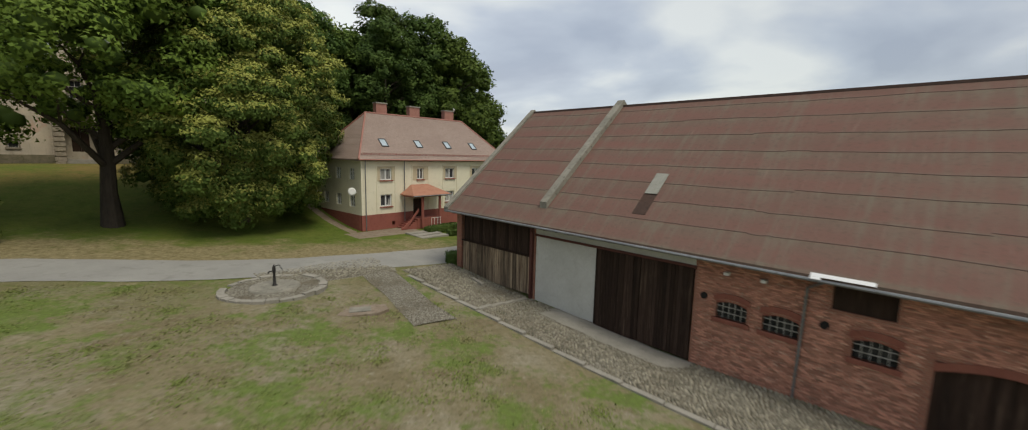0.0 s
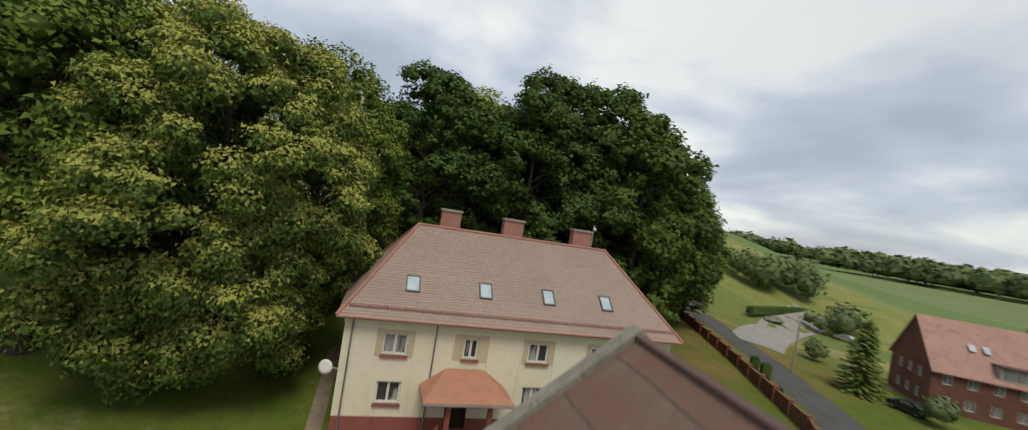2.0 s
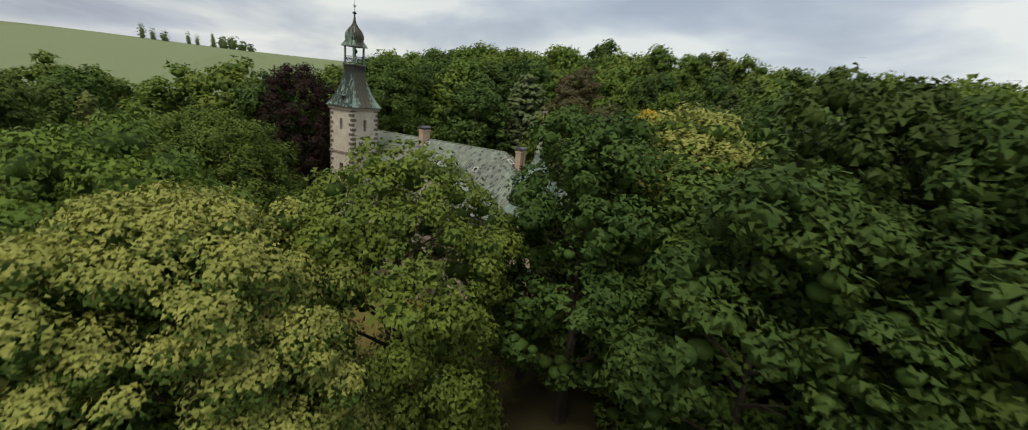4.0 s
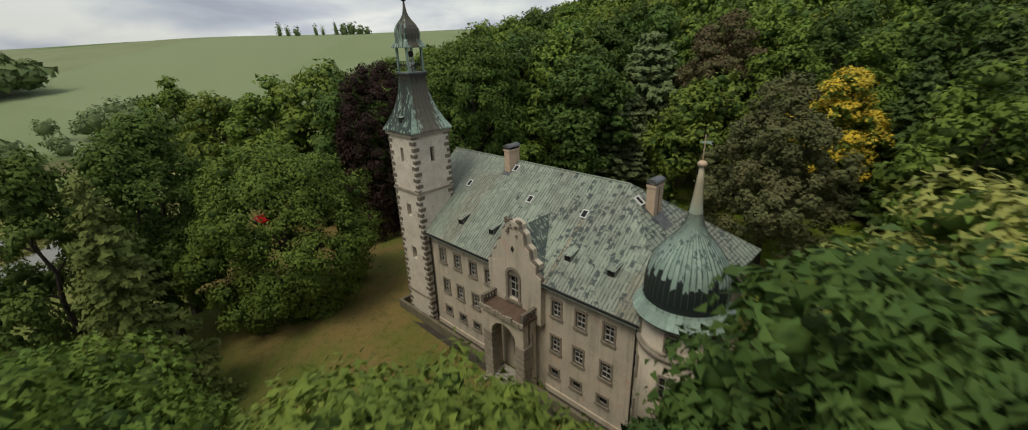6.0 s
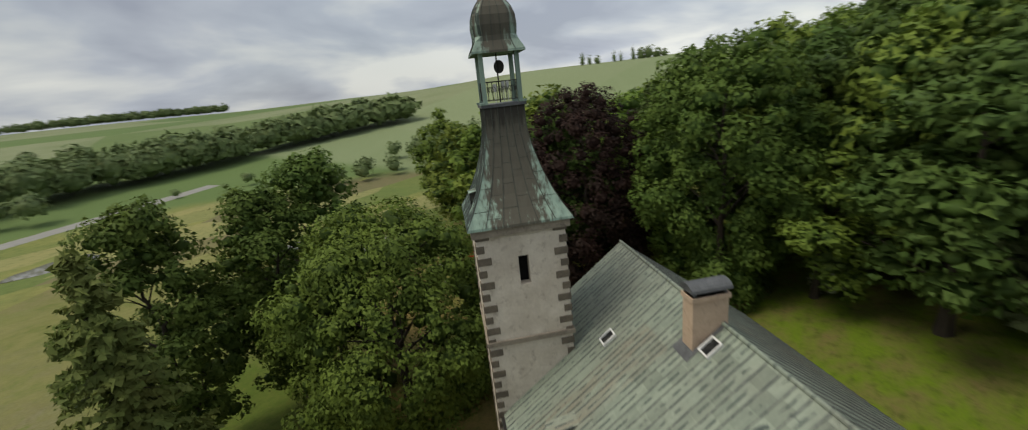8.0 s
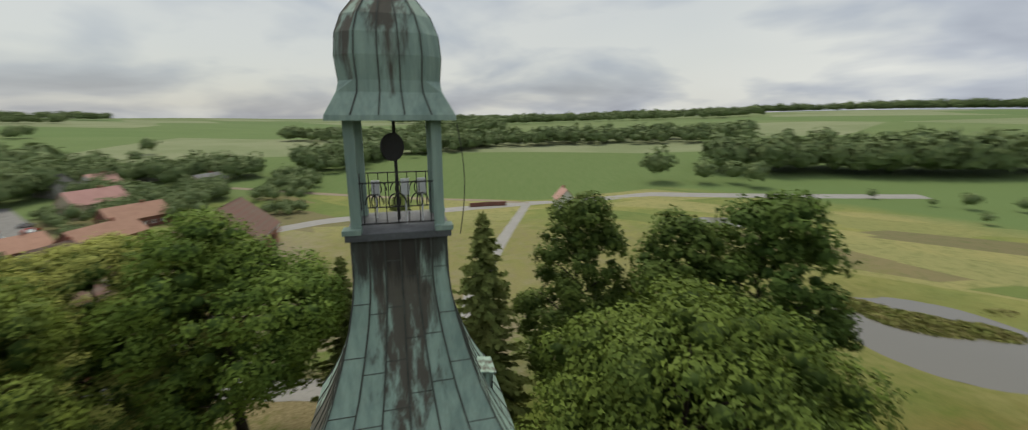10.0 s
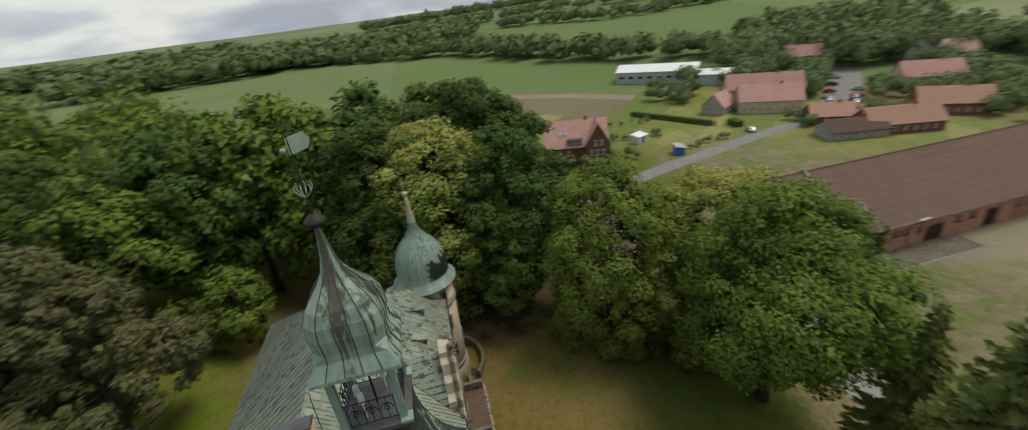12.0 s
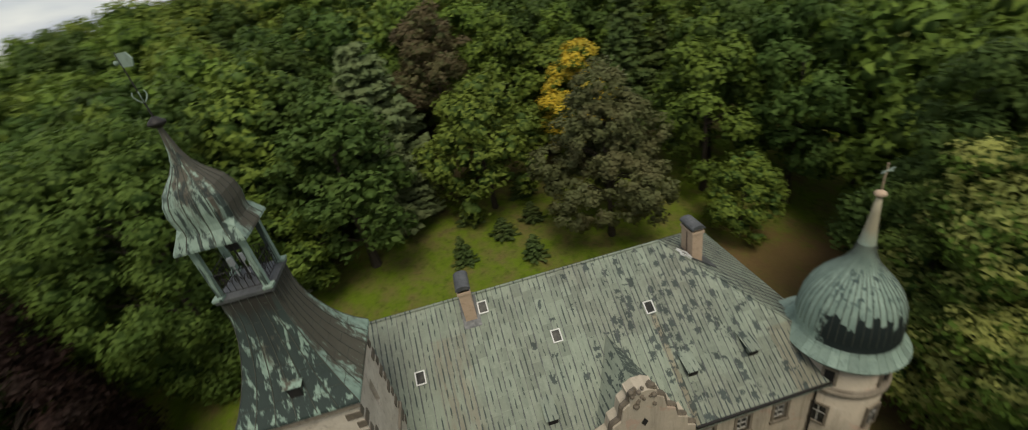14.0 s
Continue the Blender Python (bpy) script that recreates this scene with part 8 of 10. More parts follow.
def crown_of(name, seed, height, base, radius, leaf, count, material, lobes=26, skirt=0.0, droop=0.0, ragged=0.22, inner_leaf=None, shoulder=0.34, size=0.2, side_leaf=None, sunny=0.5):
    """A broadleaf crown: boughs over an uneven egg, each bough carrying rounded clumps of leaves with gaps between."""
    rng = np.random.default_rng(seed)
    hgt = height - base
    lob = []
    for i in range(lobes):
        f = (i + 0.5) / lobes
        zf = 1 - 1.8 * f
        w = i * 2.39996 + rng.uniform(-0.5, 0.5)
        rr = math.sqrt(max(0.0, 1 - zf * zf))
        if zf < 0.1:
            rr = max(rr, skirt)
        rr *= rng.uniform(1 - ragged, 1 + ragged * 0.7)
        zz = zf * rng.uniform(0.86, 1.1)
        squeeze = 1.0 - shoulder * max(0.0, zz) ** 1.4
        r = rng.uniform(0.24, 0.44) * radius
        c = np.array([math.cos(w) * rr * (radius - r * 0.7) * squeeze, math.sin(w) * rr * (radius - r * 0.7) * squeeze, base + hgt * (0.5 + 0.5 * zz) - r * 0.5 * np.sign(zz) - droop * rr])
        lob.append((c, r))
    axis = np.array([0, 0, base + hgt * 0.4])
    LC, LR = np.array([c for c, _ in lob]), np.array([r for _, r in lob])
    sites = []
    for c, r in lob:
        out = c - axis
        out /= np.linalg.norm(out) + 1e-6
        for j in range(max(5, int(9 * (r / (0.32 * radius)) ** 2))):
            d = rng.normal(size=3) + out * 0.7 + np.array([0, 0, 0.2])
            d /= np.linalg.norm(d)
            q = c + d * r * 0.78 * np.array([1, 1, 0.85])
            if np.sum(np.linalg.norm(LC - q, axis=1) < LR * 0.62) > 1:
                continue
            sites.append((q, d, radius * size * rng.uniform(0.65, 1.25)))
    return leafy(name, rng, sites, leaf, count, material, inner_leaf or material, side_leaf, sunny)


def crown_clumped(name, seed, height, base, radius, leaf, clumps, per, material, inner_leaf, broadest=0.38, size=(0.7, 1.25), foot=0.8, lumps=0.07, side_leaf=None, sunny=0.5):
    """A full crown like a cauliflower: domed clumps of leaf sprays crowded over a lumpy dome, with shade painted as
    darker leaf behind them.
    """
    rng = np.random.default_rng(seed)
    hgt = height - base
    waves = [(rng.integers(2, 6), rng.uniform(2, 7), rng.uniform(0, 6.28), rng.uniform(0, 6.28)) for _ in range(5)]

    def hull(f, w):
        if f > broadest:
            r = max(0.0, 1 - ((f - broadest) / (1.0 - broadest)) ** 2.5) ** 0.5
        else:
            r = foot + (1 - foot) * f / broadest
        lump = sum(math.sin(a * w + p) * math.cos(b * f * 2 + q) for a, b, p, q in waves)
        return radius * r * (1 + lumps * lump)

    sites = []
    for i in range(clumps):
        f = 1 - ((i + 0.5) / clumps) ** 0.9 * 0.97
        w = i * 2.39996 + rng.uniform(-0.3, 0.3)
        r = hull(f, w)
        slope = (hull(max(0, f - 0.03), w) - hull(min(1, f + 0.03), w)) / (0.06 * hgt)
        axis = np.array([math.cos(w), math.sin(w), min(3.0, max(-0.2, slope)) + 0.45])
        axis /= np.linalg.norm(axis)
        rc = rng.uniform(*size)
        c = np.array([math.cos(w) * r, math.sin(w) * r, base + f * hgt]) - axis * rc * rng.uniform(0.3, 1.7)
        sites.append((c, axis, rc))
    return leafy(name, rng, sites, leaf, clumps * per, material, inner_leaf, side_leaf, sunny)


def clumped_tree(name, label, seed, height, base, radius, leaf, clumps, per, material, inner, girth, limbs=12, side=None, **shape):
    t = thing(name, pose(0, 0, -500), label, "tree")
    part("trunk", trunk_of(seed, height, max(base, 0.5), radius, girth, limbs), M["bark"], t)
    c = new("crown", crown_clumped("crown", seed, height, base, radius, leaf, clumps, per, M[material], M[inner], side_leaf=M[side] if side else None, **shape))
    c.parent = t
    return t


def trunk_of(seed, height, base, radius, girth, limbs=9, sides=10):
    """A tapered, slightly bent trunk with limbs that fork into the crown."""
    rnd = random.Random(seed)
    bm = bmesh.new()
    pts = [Vector((0, 0, -0.6))]
    n = 7
    for i in range(1, n + 1):
        f = i / n
        pts.append(Vector((rnd.uniform(-0.25, 0.25) * f * 2, rnd.uniform(-0.25, 0.25) * f * 2, height * 0.8 * f)))
    for i in range(n):
        f0, f1 = i / n, (i + 1) / n
        tube(bm, pts[i], pts[i + 1], girth * (1.35 if i == 0 else 1 - 0.85 * f0), girth * (1 - 0.85 * f1), n=sides, cap=False)
    for i in range(limbs):
        f = rnd.uniform(max(0.2, base / height * 0.9), 0.85)
        k = f * n
        p = pts[int(k)].lerp(pts[min(n, int(k) + 1)], k - int(k))
        w = i * 2.4 + rnd.uniform(-0.4, 0.4)
        reach = radius * rnd.uniform(0.55, 0.85) * (1.15 - f * 0.6)
        g = girth * (1 - 0.8 * f) * 0.55
        q = p + Vector((math.cos(w) * reach * 0.5, math.sin(w) * reach * 0.5, reach * 0.45))
        e = p + Vector((math.cos(w) * reach, math.sin(w) * reach, reach * rnd.uniform(0.5, 0.9)))
        tube(bm, p, q, g, g * 0.65, n=6, cap=False)
        tube(bm, q, e, g * 0.65, g * 0.25, n=6, cap=False)
        s = w + rnd.choice((-0.7, 0.7))
        tube(bm, q, q + Vector((math.cos(s) * reach * 0.45, math.sin(s) * reach * 0.45, reach * 0.3)), g * 0.45, g * 0.15, n=5, cap=False)
    return bm


def broadleaf(name, label, seed, height, base, radius, leaf, count, material, lobes=26, girth=None, droop=0.0, limbs=9, skirt=0.0, ragged=0.22, inner=None, shoulder=0.34, size=0.2, side=None, sunny=0.5):
    t = thing(name, pose(0, 0, -500), label, "tree")
    part("trunk", trunk_of(seed, height, base, radius, girth or height * 0.02, limbs, 10 if girth else 6), M["bark"], t)
    c = new("crown", crown_of("crown", seed, height, base, radius, leaf, count, M[material], lobes, skirt, droop, ragged, M[inner] if inner else None, shoulder, size, M[side] if side else None, sunny))
    c.parent = t
    return t


def conifer(name, label, seed, height, radius, material, whorls=26, skirt=0.06, droop=0.35, dense=9, leaf=0.5, category="tree", taper=0.85, wild=0.12, tiers=False):
    """A conifer: uneven whorls of drooping branches, each with hanging needle sprays to both sides."""
    rng = np.random.default_rng(seed)
    t = thing(name, pose(0, 0, -500), label, category)
    bm = bmesh.new()
    tube(bm, (0, 0, -0.4), (0, 0, height * 0.97), height * 0.016, 0.02, n=8)
    P, N, S = [], [], []
    total = whorls * dense
    for i in range(total):
        f = skirt + (0.985 - skirt) * min(1.0, ((i + rng.uniform(-2, 2)) / total) ** 1.12 if i > 2 else 0.0)
        if tiers:
            f = skirt + (0.985 - skirt) * ((i // dense + rng.uniform(0, 0.6)) / whorls) ** 0.95
        z = height * f
        l = (radius * (1 - f) ** taper + 0.15) * rng.choice([0.55, 0.8, 0.95, 1.05, 1.18])
        w = i * 2.39996 + rng.uniform(-0.3, 0.3)
        d = np.array([math.cos(w), math.sin(w), 0])
        side = np.array([-d[1], d[0], 0])
        lift = rng.uniform(-wild, wild)
        k = max(2, int(l / (leaf * 0.3)))
        tip = np.array([0, 0, z]) + d * l + np.array([0, 0, (lift - droop + 0.2) * l])
        if l > 1.2 and i % 2:
            tube(bm, (0, 0, z), tuple(np.array([0, 0, z]) * 0.45 + tip * 0.55), 0.035, 0.015, n=4, cap=False)
        for q in range(k):
            g = (q + 0.8) / k
            c = np.array([0, 0, z]) + d * l * g + np.array([0, 0, (lift - droop) * l * g + 0.2 * l * g * g])
            spread = leaf * (0.95 - 0.6 * g) * min(1.0, l / 2.0)
            for s in (-1, 1):
                P.append(c + side * s * spread * rng.uniform(0.2, 1.0) + np.array([0, 0, -0.25 * leaf * rng.random()]))
                N.append(np.array([0, 0, 0.75]) + d * 0.6 + side * s * 0.55 + rng.normal(size=3) * 0.2)
                S.append(leaf * rng.uniform(0.6, 1.2))
    part("trunk", bm, M["bark"], t)
    c = new("crown", quads_mesh("crown", np.array(P), np.array(N), np.array(S), rng, M[material], aspect=1.5))
    c.parent = t
    return t


PROTO = {
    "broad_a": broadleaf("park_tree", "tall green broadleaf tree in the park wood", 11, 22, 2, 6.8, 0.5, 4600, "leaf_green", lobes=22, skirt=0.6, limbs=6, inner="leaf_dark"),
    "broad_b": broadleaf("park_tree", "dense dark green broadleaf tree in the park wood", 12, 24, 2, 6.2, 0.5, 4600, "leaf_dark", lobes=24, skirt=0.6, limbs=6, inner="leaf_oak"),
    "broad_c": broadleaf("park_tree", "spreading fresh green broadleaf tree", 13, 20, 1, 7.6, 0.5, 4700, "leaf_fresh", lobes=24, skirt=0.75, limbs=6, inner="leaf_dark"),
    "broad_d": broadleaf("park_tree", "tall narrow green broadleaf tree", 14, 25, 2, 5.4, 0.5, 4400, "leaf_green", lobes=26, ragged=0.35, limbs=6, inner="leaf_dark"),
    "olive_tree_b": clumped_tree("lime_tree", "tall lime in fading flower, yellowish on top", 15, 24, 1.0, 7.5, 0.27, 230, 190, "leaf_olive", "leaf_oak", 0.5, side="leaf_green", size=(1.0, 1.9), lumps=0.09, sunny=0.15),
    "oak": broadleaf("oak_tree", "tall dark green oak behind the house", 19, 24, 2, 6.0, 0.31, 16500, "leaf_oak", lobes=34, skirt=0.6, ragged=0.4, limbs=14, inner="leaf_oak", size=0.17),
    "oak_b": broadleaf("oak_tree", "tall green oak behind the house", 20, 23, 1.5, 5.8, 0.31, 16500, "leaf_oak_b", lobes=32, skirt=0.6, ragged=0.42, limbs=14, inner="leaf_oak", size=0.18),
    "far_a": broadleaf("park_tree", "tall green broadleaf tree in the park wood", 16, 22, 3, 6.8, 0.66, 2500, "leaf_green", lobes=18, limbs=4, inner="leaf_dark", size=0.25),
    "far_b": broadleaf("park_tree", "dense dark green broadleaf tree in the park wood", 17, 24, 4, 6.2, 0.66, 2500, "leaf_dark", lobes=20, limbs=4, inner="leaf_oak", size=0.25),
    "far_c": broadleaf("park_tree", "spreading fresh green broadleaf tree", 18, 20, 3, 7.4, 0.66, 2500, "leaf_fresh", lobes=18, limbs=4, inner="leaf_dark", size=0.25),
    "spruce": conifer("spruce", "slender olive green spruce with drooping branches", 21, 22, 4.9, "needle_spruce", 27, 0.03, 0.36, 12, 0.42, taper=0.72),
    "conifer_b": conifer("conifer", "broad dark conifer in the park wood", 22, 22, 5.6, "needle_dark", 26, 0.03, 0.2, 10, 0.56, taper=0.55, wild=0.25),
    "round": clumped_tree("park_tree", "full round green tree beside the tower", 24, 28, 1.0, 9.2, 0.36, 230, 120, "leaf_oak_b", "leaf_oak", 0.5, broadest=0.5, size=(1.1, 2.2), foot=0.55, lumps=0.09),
    "cedar": conifer("cedar", "pale grey-green cedar with layered boughs", 25, 26, 8.0, "needle_pale", 13, 0.08, 0.06, 24, 0.8, taper=0.55, wild=0.1, tiers=True),
    "red_pine": broadleaf("pine_tree", "tall brown-needled pine in the wood", 26, 25, 8, 6.4, 0.34, 9000, "needle_brown", lobes=26, girth=0.4, limbs=12, skirt=0.7, ragged=0.4, droop=0.3, inner="needle_pine", size=0.17, shoulder=0.6),
    "young": conifer("young_spruce", "young bushy spruce on the lawn", 23, 5.0, 2.2, "needle_dark", 12, 0.02, 0.1, 10, 0.32),
}
rng_place = random.Random(77)


def plant(kind, x, y, top=None, wide=None, group="", turn=None, dz=0.0):
    """A copy of a kind of tree, its foot on the land; top: the height its tip reaches in the world."""
    src = PROTO[kind]
    h0 = {"broad_a": 22, "broad_b": 24, "broad_c": 20, "broad_d": 25, "oak": 24, "oak_b": 23, "olive_tree_b": 24, "spruce": 22, "conifer_b": 22, "young": 5.0, "round": 28, "cedar": 26, "red_pine": 25, "far_a": 22, "far_b": 24, "far_c": 20}[kind]
    z = land(x, y) + dz
    s = (top - z) / h0 if top is not None else rng_place.uniform(0.85, 1.12)
    w = wide if wide is not None else s * rng_place.uniform(0.92, 1.1)
    a = rng_place.uniform(0, 360) if turn is None else turn
    ob = copy_thing(src, pose(x, y, z, 0, 0, a) @ Matrix.Diagonal((w, w, s, 1)))
    if group:
        ob["group"] = group
    return ob


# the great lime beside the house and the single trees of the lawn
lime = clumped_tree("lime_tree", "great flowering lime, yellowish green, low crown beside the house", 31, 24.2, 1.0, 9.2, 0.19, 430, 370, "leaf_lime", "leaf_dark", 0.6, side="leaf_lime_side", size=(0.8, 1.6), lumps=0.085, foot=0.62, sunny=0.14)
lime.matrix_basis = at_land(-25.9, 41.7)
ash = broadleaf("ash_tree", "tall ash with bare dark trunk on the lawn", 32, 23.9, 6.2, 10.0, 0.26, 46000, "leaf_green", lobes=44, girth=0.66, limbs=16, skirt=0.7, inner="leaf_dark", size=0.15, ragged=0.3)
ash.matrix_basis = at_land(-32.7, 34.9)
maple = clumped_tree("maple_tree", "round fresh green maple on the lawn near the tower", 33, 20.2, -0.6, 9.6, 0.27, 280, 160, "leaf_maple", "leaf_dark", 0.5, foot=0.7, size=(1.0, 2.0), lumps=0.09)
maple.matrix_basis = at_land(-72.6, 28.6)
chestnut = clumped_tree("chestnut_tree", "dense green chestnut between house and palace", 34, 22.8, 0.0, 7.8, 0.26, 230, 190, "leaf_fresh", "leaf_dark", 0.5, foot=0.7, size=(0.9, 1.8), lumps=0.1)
chestnut.matrix_basis = at_land(-32.0, 52.3)
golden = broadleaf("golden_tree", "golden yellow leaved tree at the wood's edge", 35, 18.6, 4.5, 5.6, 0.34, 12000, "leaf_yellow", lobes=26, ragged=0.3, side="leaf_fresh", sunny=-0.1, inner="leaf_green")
golden.matrix_basis = at_land(-79.7, 99.0)
beech = clumped_tree("copper_beech", "broad dark purple copper beech", 36, 31.5, 0.5, 8.3, 0.3, 230, 130, "leaf_copper", "leaf_copper", 0.5, broadest=0.42, size=(1.0, 2.0), foot=0.75, lumps=0.08)
beech.matrix_basis = at_land(-101.5, 34.0)
pine = broadleaf("pine_tree", "broad brownish green pine behind the palace", 37, 21.5, 1.5, 7.4, 0.3, 26000, "needle_pine", lobes=46, girth=0.4, limbs=16, skirt=0.8, ragged=0.42, droop=0.9, inner="needle_pine", size=0.125, shoulder=0.66)
pine.matrix_basis = at_land(-70.2, 86.0)


def planting():
    for x, y, top in ((-43.9, 22.6, 28.4), (-54.9, 24.1, 27.6), (-37.5, 25.4, 21.2)):
        plant("spruce", x, y, top, group="spruces on the lawn")
    plant("spruce", 15.8, 103.5, 8.6, 0.62)
    plant("oak_b", -76.0, 12.0, 29.4, 1.2)
    plant("oak_b", -70.0, 14.0, 27.2, 1.05)
    plant("oak_b", -59.6, 14.0, 28.2, 0.98)
    plant("olive_tree_b", -34.8, 75.5, 31.5, 1.2)
    plant("oak_b", -26.5, 72.0, 28.0, 1.2)
    for x, y, top, k in ((-23, 79, 35, "oak"), (-16.5, 81, 34, "oak"), (-10, 80, 31, "oak_b"), (-40, 82, 33, "oak"), (-11.5, 99, 28, "oak_b"), (-9.5, 108, 25.5, "oak_b"), (-10, 117, 22, "broad_a"), (-15, 93, 33, "broad_d"), (-27, 90, 33, "broad_b"),
                         (-38, 96, 34, "broad_a"), (-20, 105, 34, "far_b"), (-34, 108, 35, "far_a"), (-52, 103, 36, "broad_b"), (-45, 104, 35, "far_a"), (-56, 92, 20, "broad_c"), (-62, 100, 33, "broad_a"),
                         (-42, 77, 26.5, "oak_b"), (-20, 71, 30, "oak"), (-31.5, 65.5, 30, "oak"), (-36.5, 63.5, 22.5, "oak_b"), (-11, 89, 32, "broad_b"), (-34, 86, 34, "broad_b"), (-25, 84, 33, "oak_b")):
        plant(k, x, y, top - (1.5 if y > 70 else 0), group="trees behind the house")
    for x, y, top, k in ((-97, 69, 33.6, "broad_b"), (-88, 106, 30, "broad_c"), (-88.6, 86, 29.6, "broad_c"), (-63, 108, 34, "broad_b"), (-52, 112, 33, "broad_b"), (-102, 60, 24, "broad_a"), (-112, 62, 37.5, "broad_b"), (-116, 56, 35.5, "broad_a"), (-122, 58, 36, "far_b"), (-131, 60, 37, "far_b"), (-141, 59, 37.5, "far_a"), (-152, 62, 38.5, "far_a"), (-124, 70, 39, "far_a"), (-136, 74, 40.5, "far_c"), (-106, 70, 36, "broad_b"), (-114, 76, 38, "far_b"), (-147, 78, 41, "far_a"), (-160, 70, 40.5, "far_b"), (-198, 70, 46.5, "far_a"), (-206, 76, 47, "far_b"), (-195, 79, 47, "far_c"), (-186, 74, 45.5, "far_b"), (-178, 80, 45.5, "far_a"), (-192, 88, 48, "far_a"), (-214, 86, 49, "far_c"), (-224, 80, 48, "far_b"), (-172, 70, 43.5, "far_b"), (-113, 87, 40, "far_b"), (-108, 96, 40, "far_a"), (-93, 100, 35, "broad_a")):
        plant(k, x, y, top, wide=rng_place.uniform(0.95, 1.25), group="trees behind the palace")
    plant("round", -103, 50.3, 37.0, 1.0, group="trees behind the palace")
    plant("cedar", -104.5, 82.4, 37.0, 1.0, group="trees behind the palace")
    plant("cedar", -98.5, 76.5, 28.5, 0.75, group="trees behind the palace")
    plant("red_pine", -101, 94, 39.0, 1.0, group="trees behind the palace")
    for x, y in ((-85.5, 74), (-77.5, 78.5), (-83.5, 80.5), (-81.5, 85), (-90, 81.5), (-86, 90)):
        plant("young", x, y, wide=rng_place.uniform(0.7, 0.95), top=land(x, y) + rng_place.uniform(2.8, 4.4), group="young spruces behind the palace")
    # the wooded hill
    k = 0
    spots = []
    tries = 0
    while k < 175 and tries < 9000:
        tries += 1
        u, v = rng_place.uniform(-125, 78), rng_place.uniform(44, 150)
        p = PAL + PU * u + PV * v
        if v < 56 and -12 < u < 34 or u < -75 and v > 120:
            continue
        if u > 40 and p.x > -12:
            continue
        gap = 6.2 if v < 90 else 8.0
        if any((p - q).length < gap for q in spots):
            continue
        spots.append(p)
        kind = rng_place.choice(("broad_a", "broad_b", "broad_b", "broad_c", "broad_d", "broad_d", "conifer_b", "broad_c"))
        if v > 68 or u < -50:
            kind = rng_place.choice(("far_a", "far_b", "far_c", "far_b", "far_a", "far_c", "conifer_b"))
        plant(kind, p.x, p.y, land(p.x, p.y) + rng_place.uniform(19, 27) - max(0.0, u - 15) * 0.12, group="trees of the wooded hill")
        k += 1
    # west and south-west of the tower
    for x, y, top, kk in ((-127, 4, 23, "broad_c"), (-118, 22, 27, "broad_b"), (-116, 36, 30, "broad_a"), (-126, 30, 27, "broad_c"), (-112, 48, 33, "broad_d"), (-122, 52, 34, "broad_b"), (-132, 44, 30, "broad_a"), (-134, 16, 22, "broad_a"), (-142, 26, 24, "broad_b"), (-105.3, 28.5, 31.5, "broad_b"), (-138, 2, 17, "broad_c"), (-116, 17.5, 31.5, "broad_c"), (-117.5, 7, 29.3, "broad_a"), (-139, -28, 28.9, "broad_a"), (-126, -8, 26, "broad_c"), (-133, -16, 24, "broad_c"), (-146, -20, 22, "broad_a")):
        plant(kk, x, y, top, group="trees west of the tower")

    # a white-flowering bush at the edge of the wood
    bush = broadleaf("flowering_bush", "white flowering bush at the edge of the wood", 41, 3.4, -0.4, 2.2, 0.22, 1500, "leaf_white", lobes=16, girth=0.08, inner="leaf_green")
    bush.matrix_basis = at_land(-103.5, 61.5)


planting()


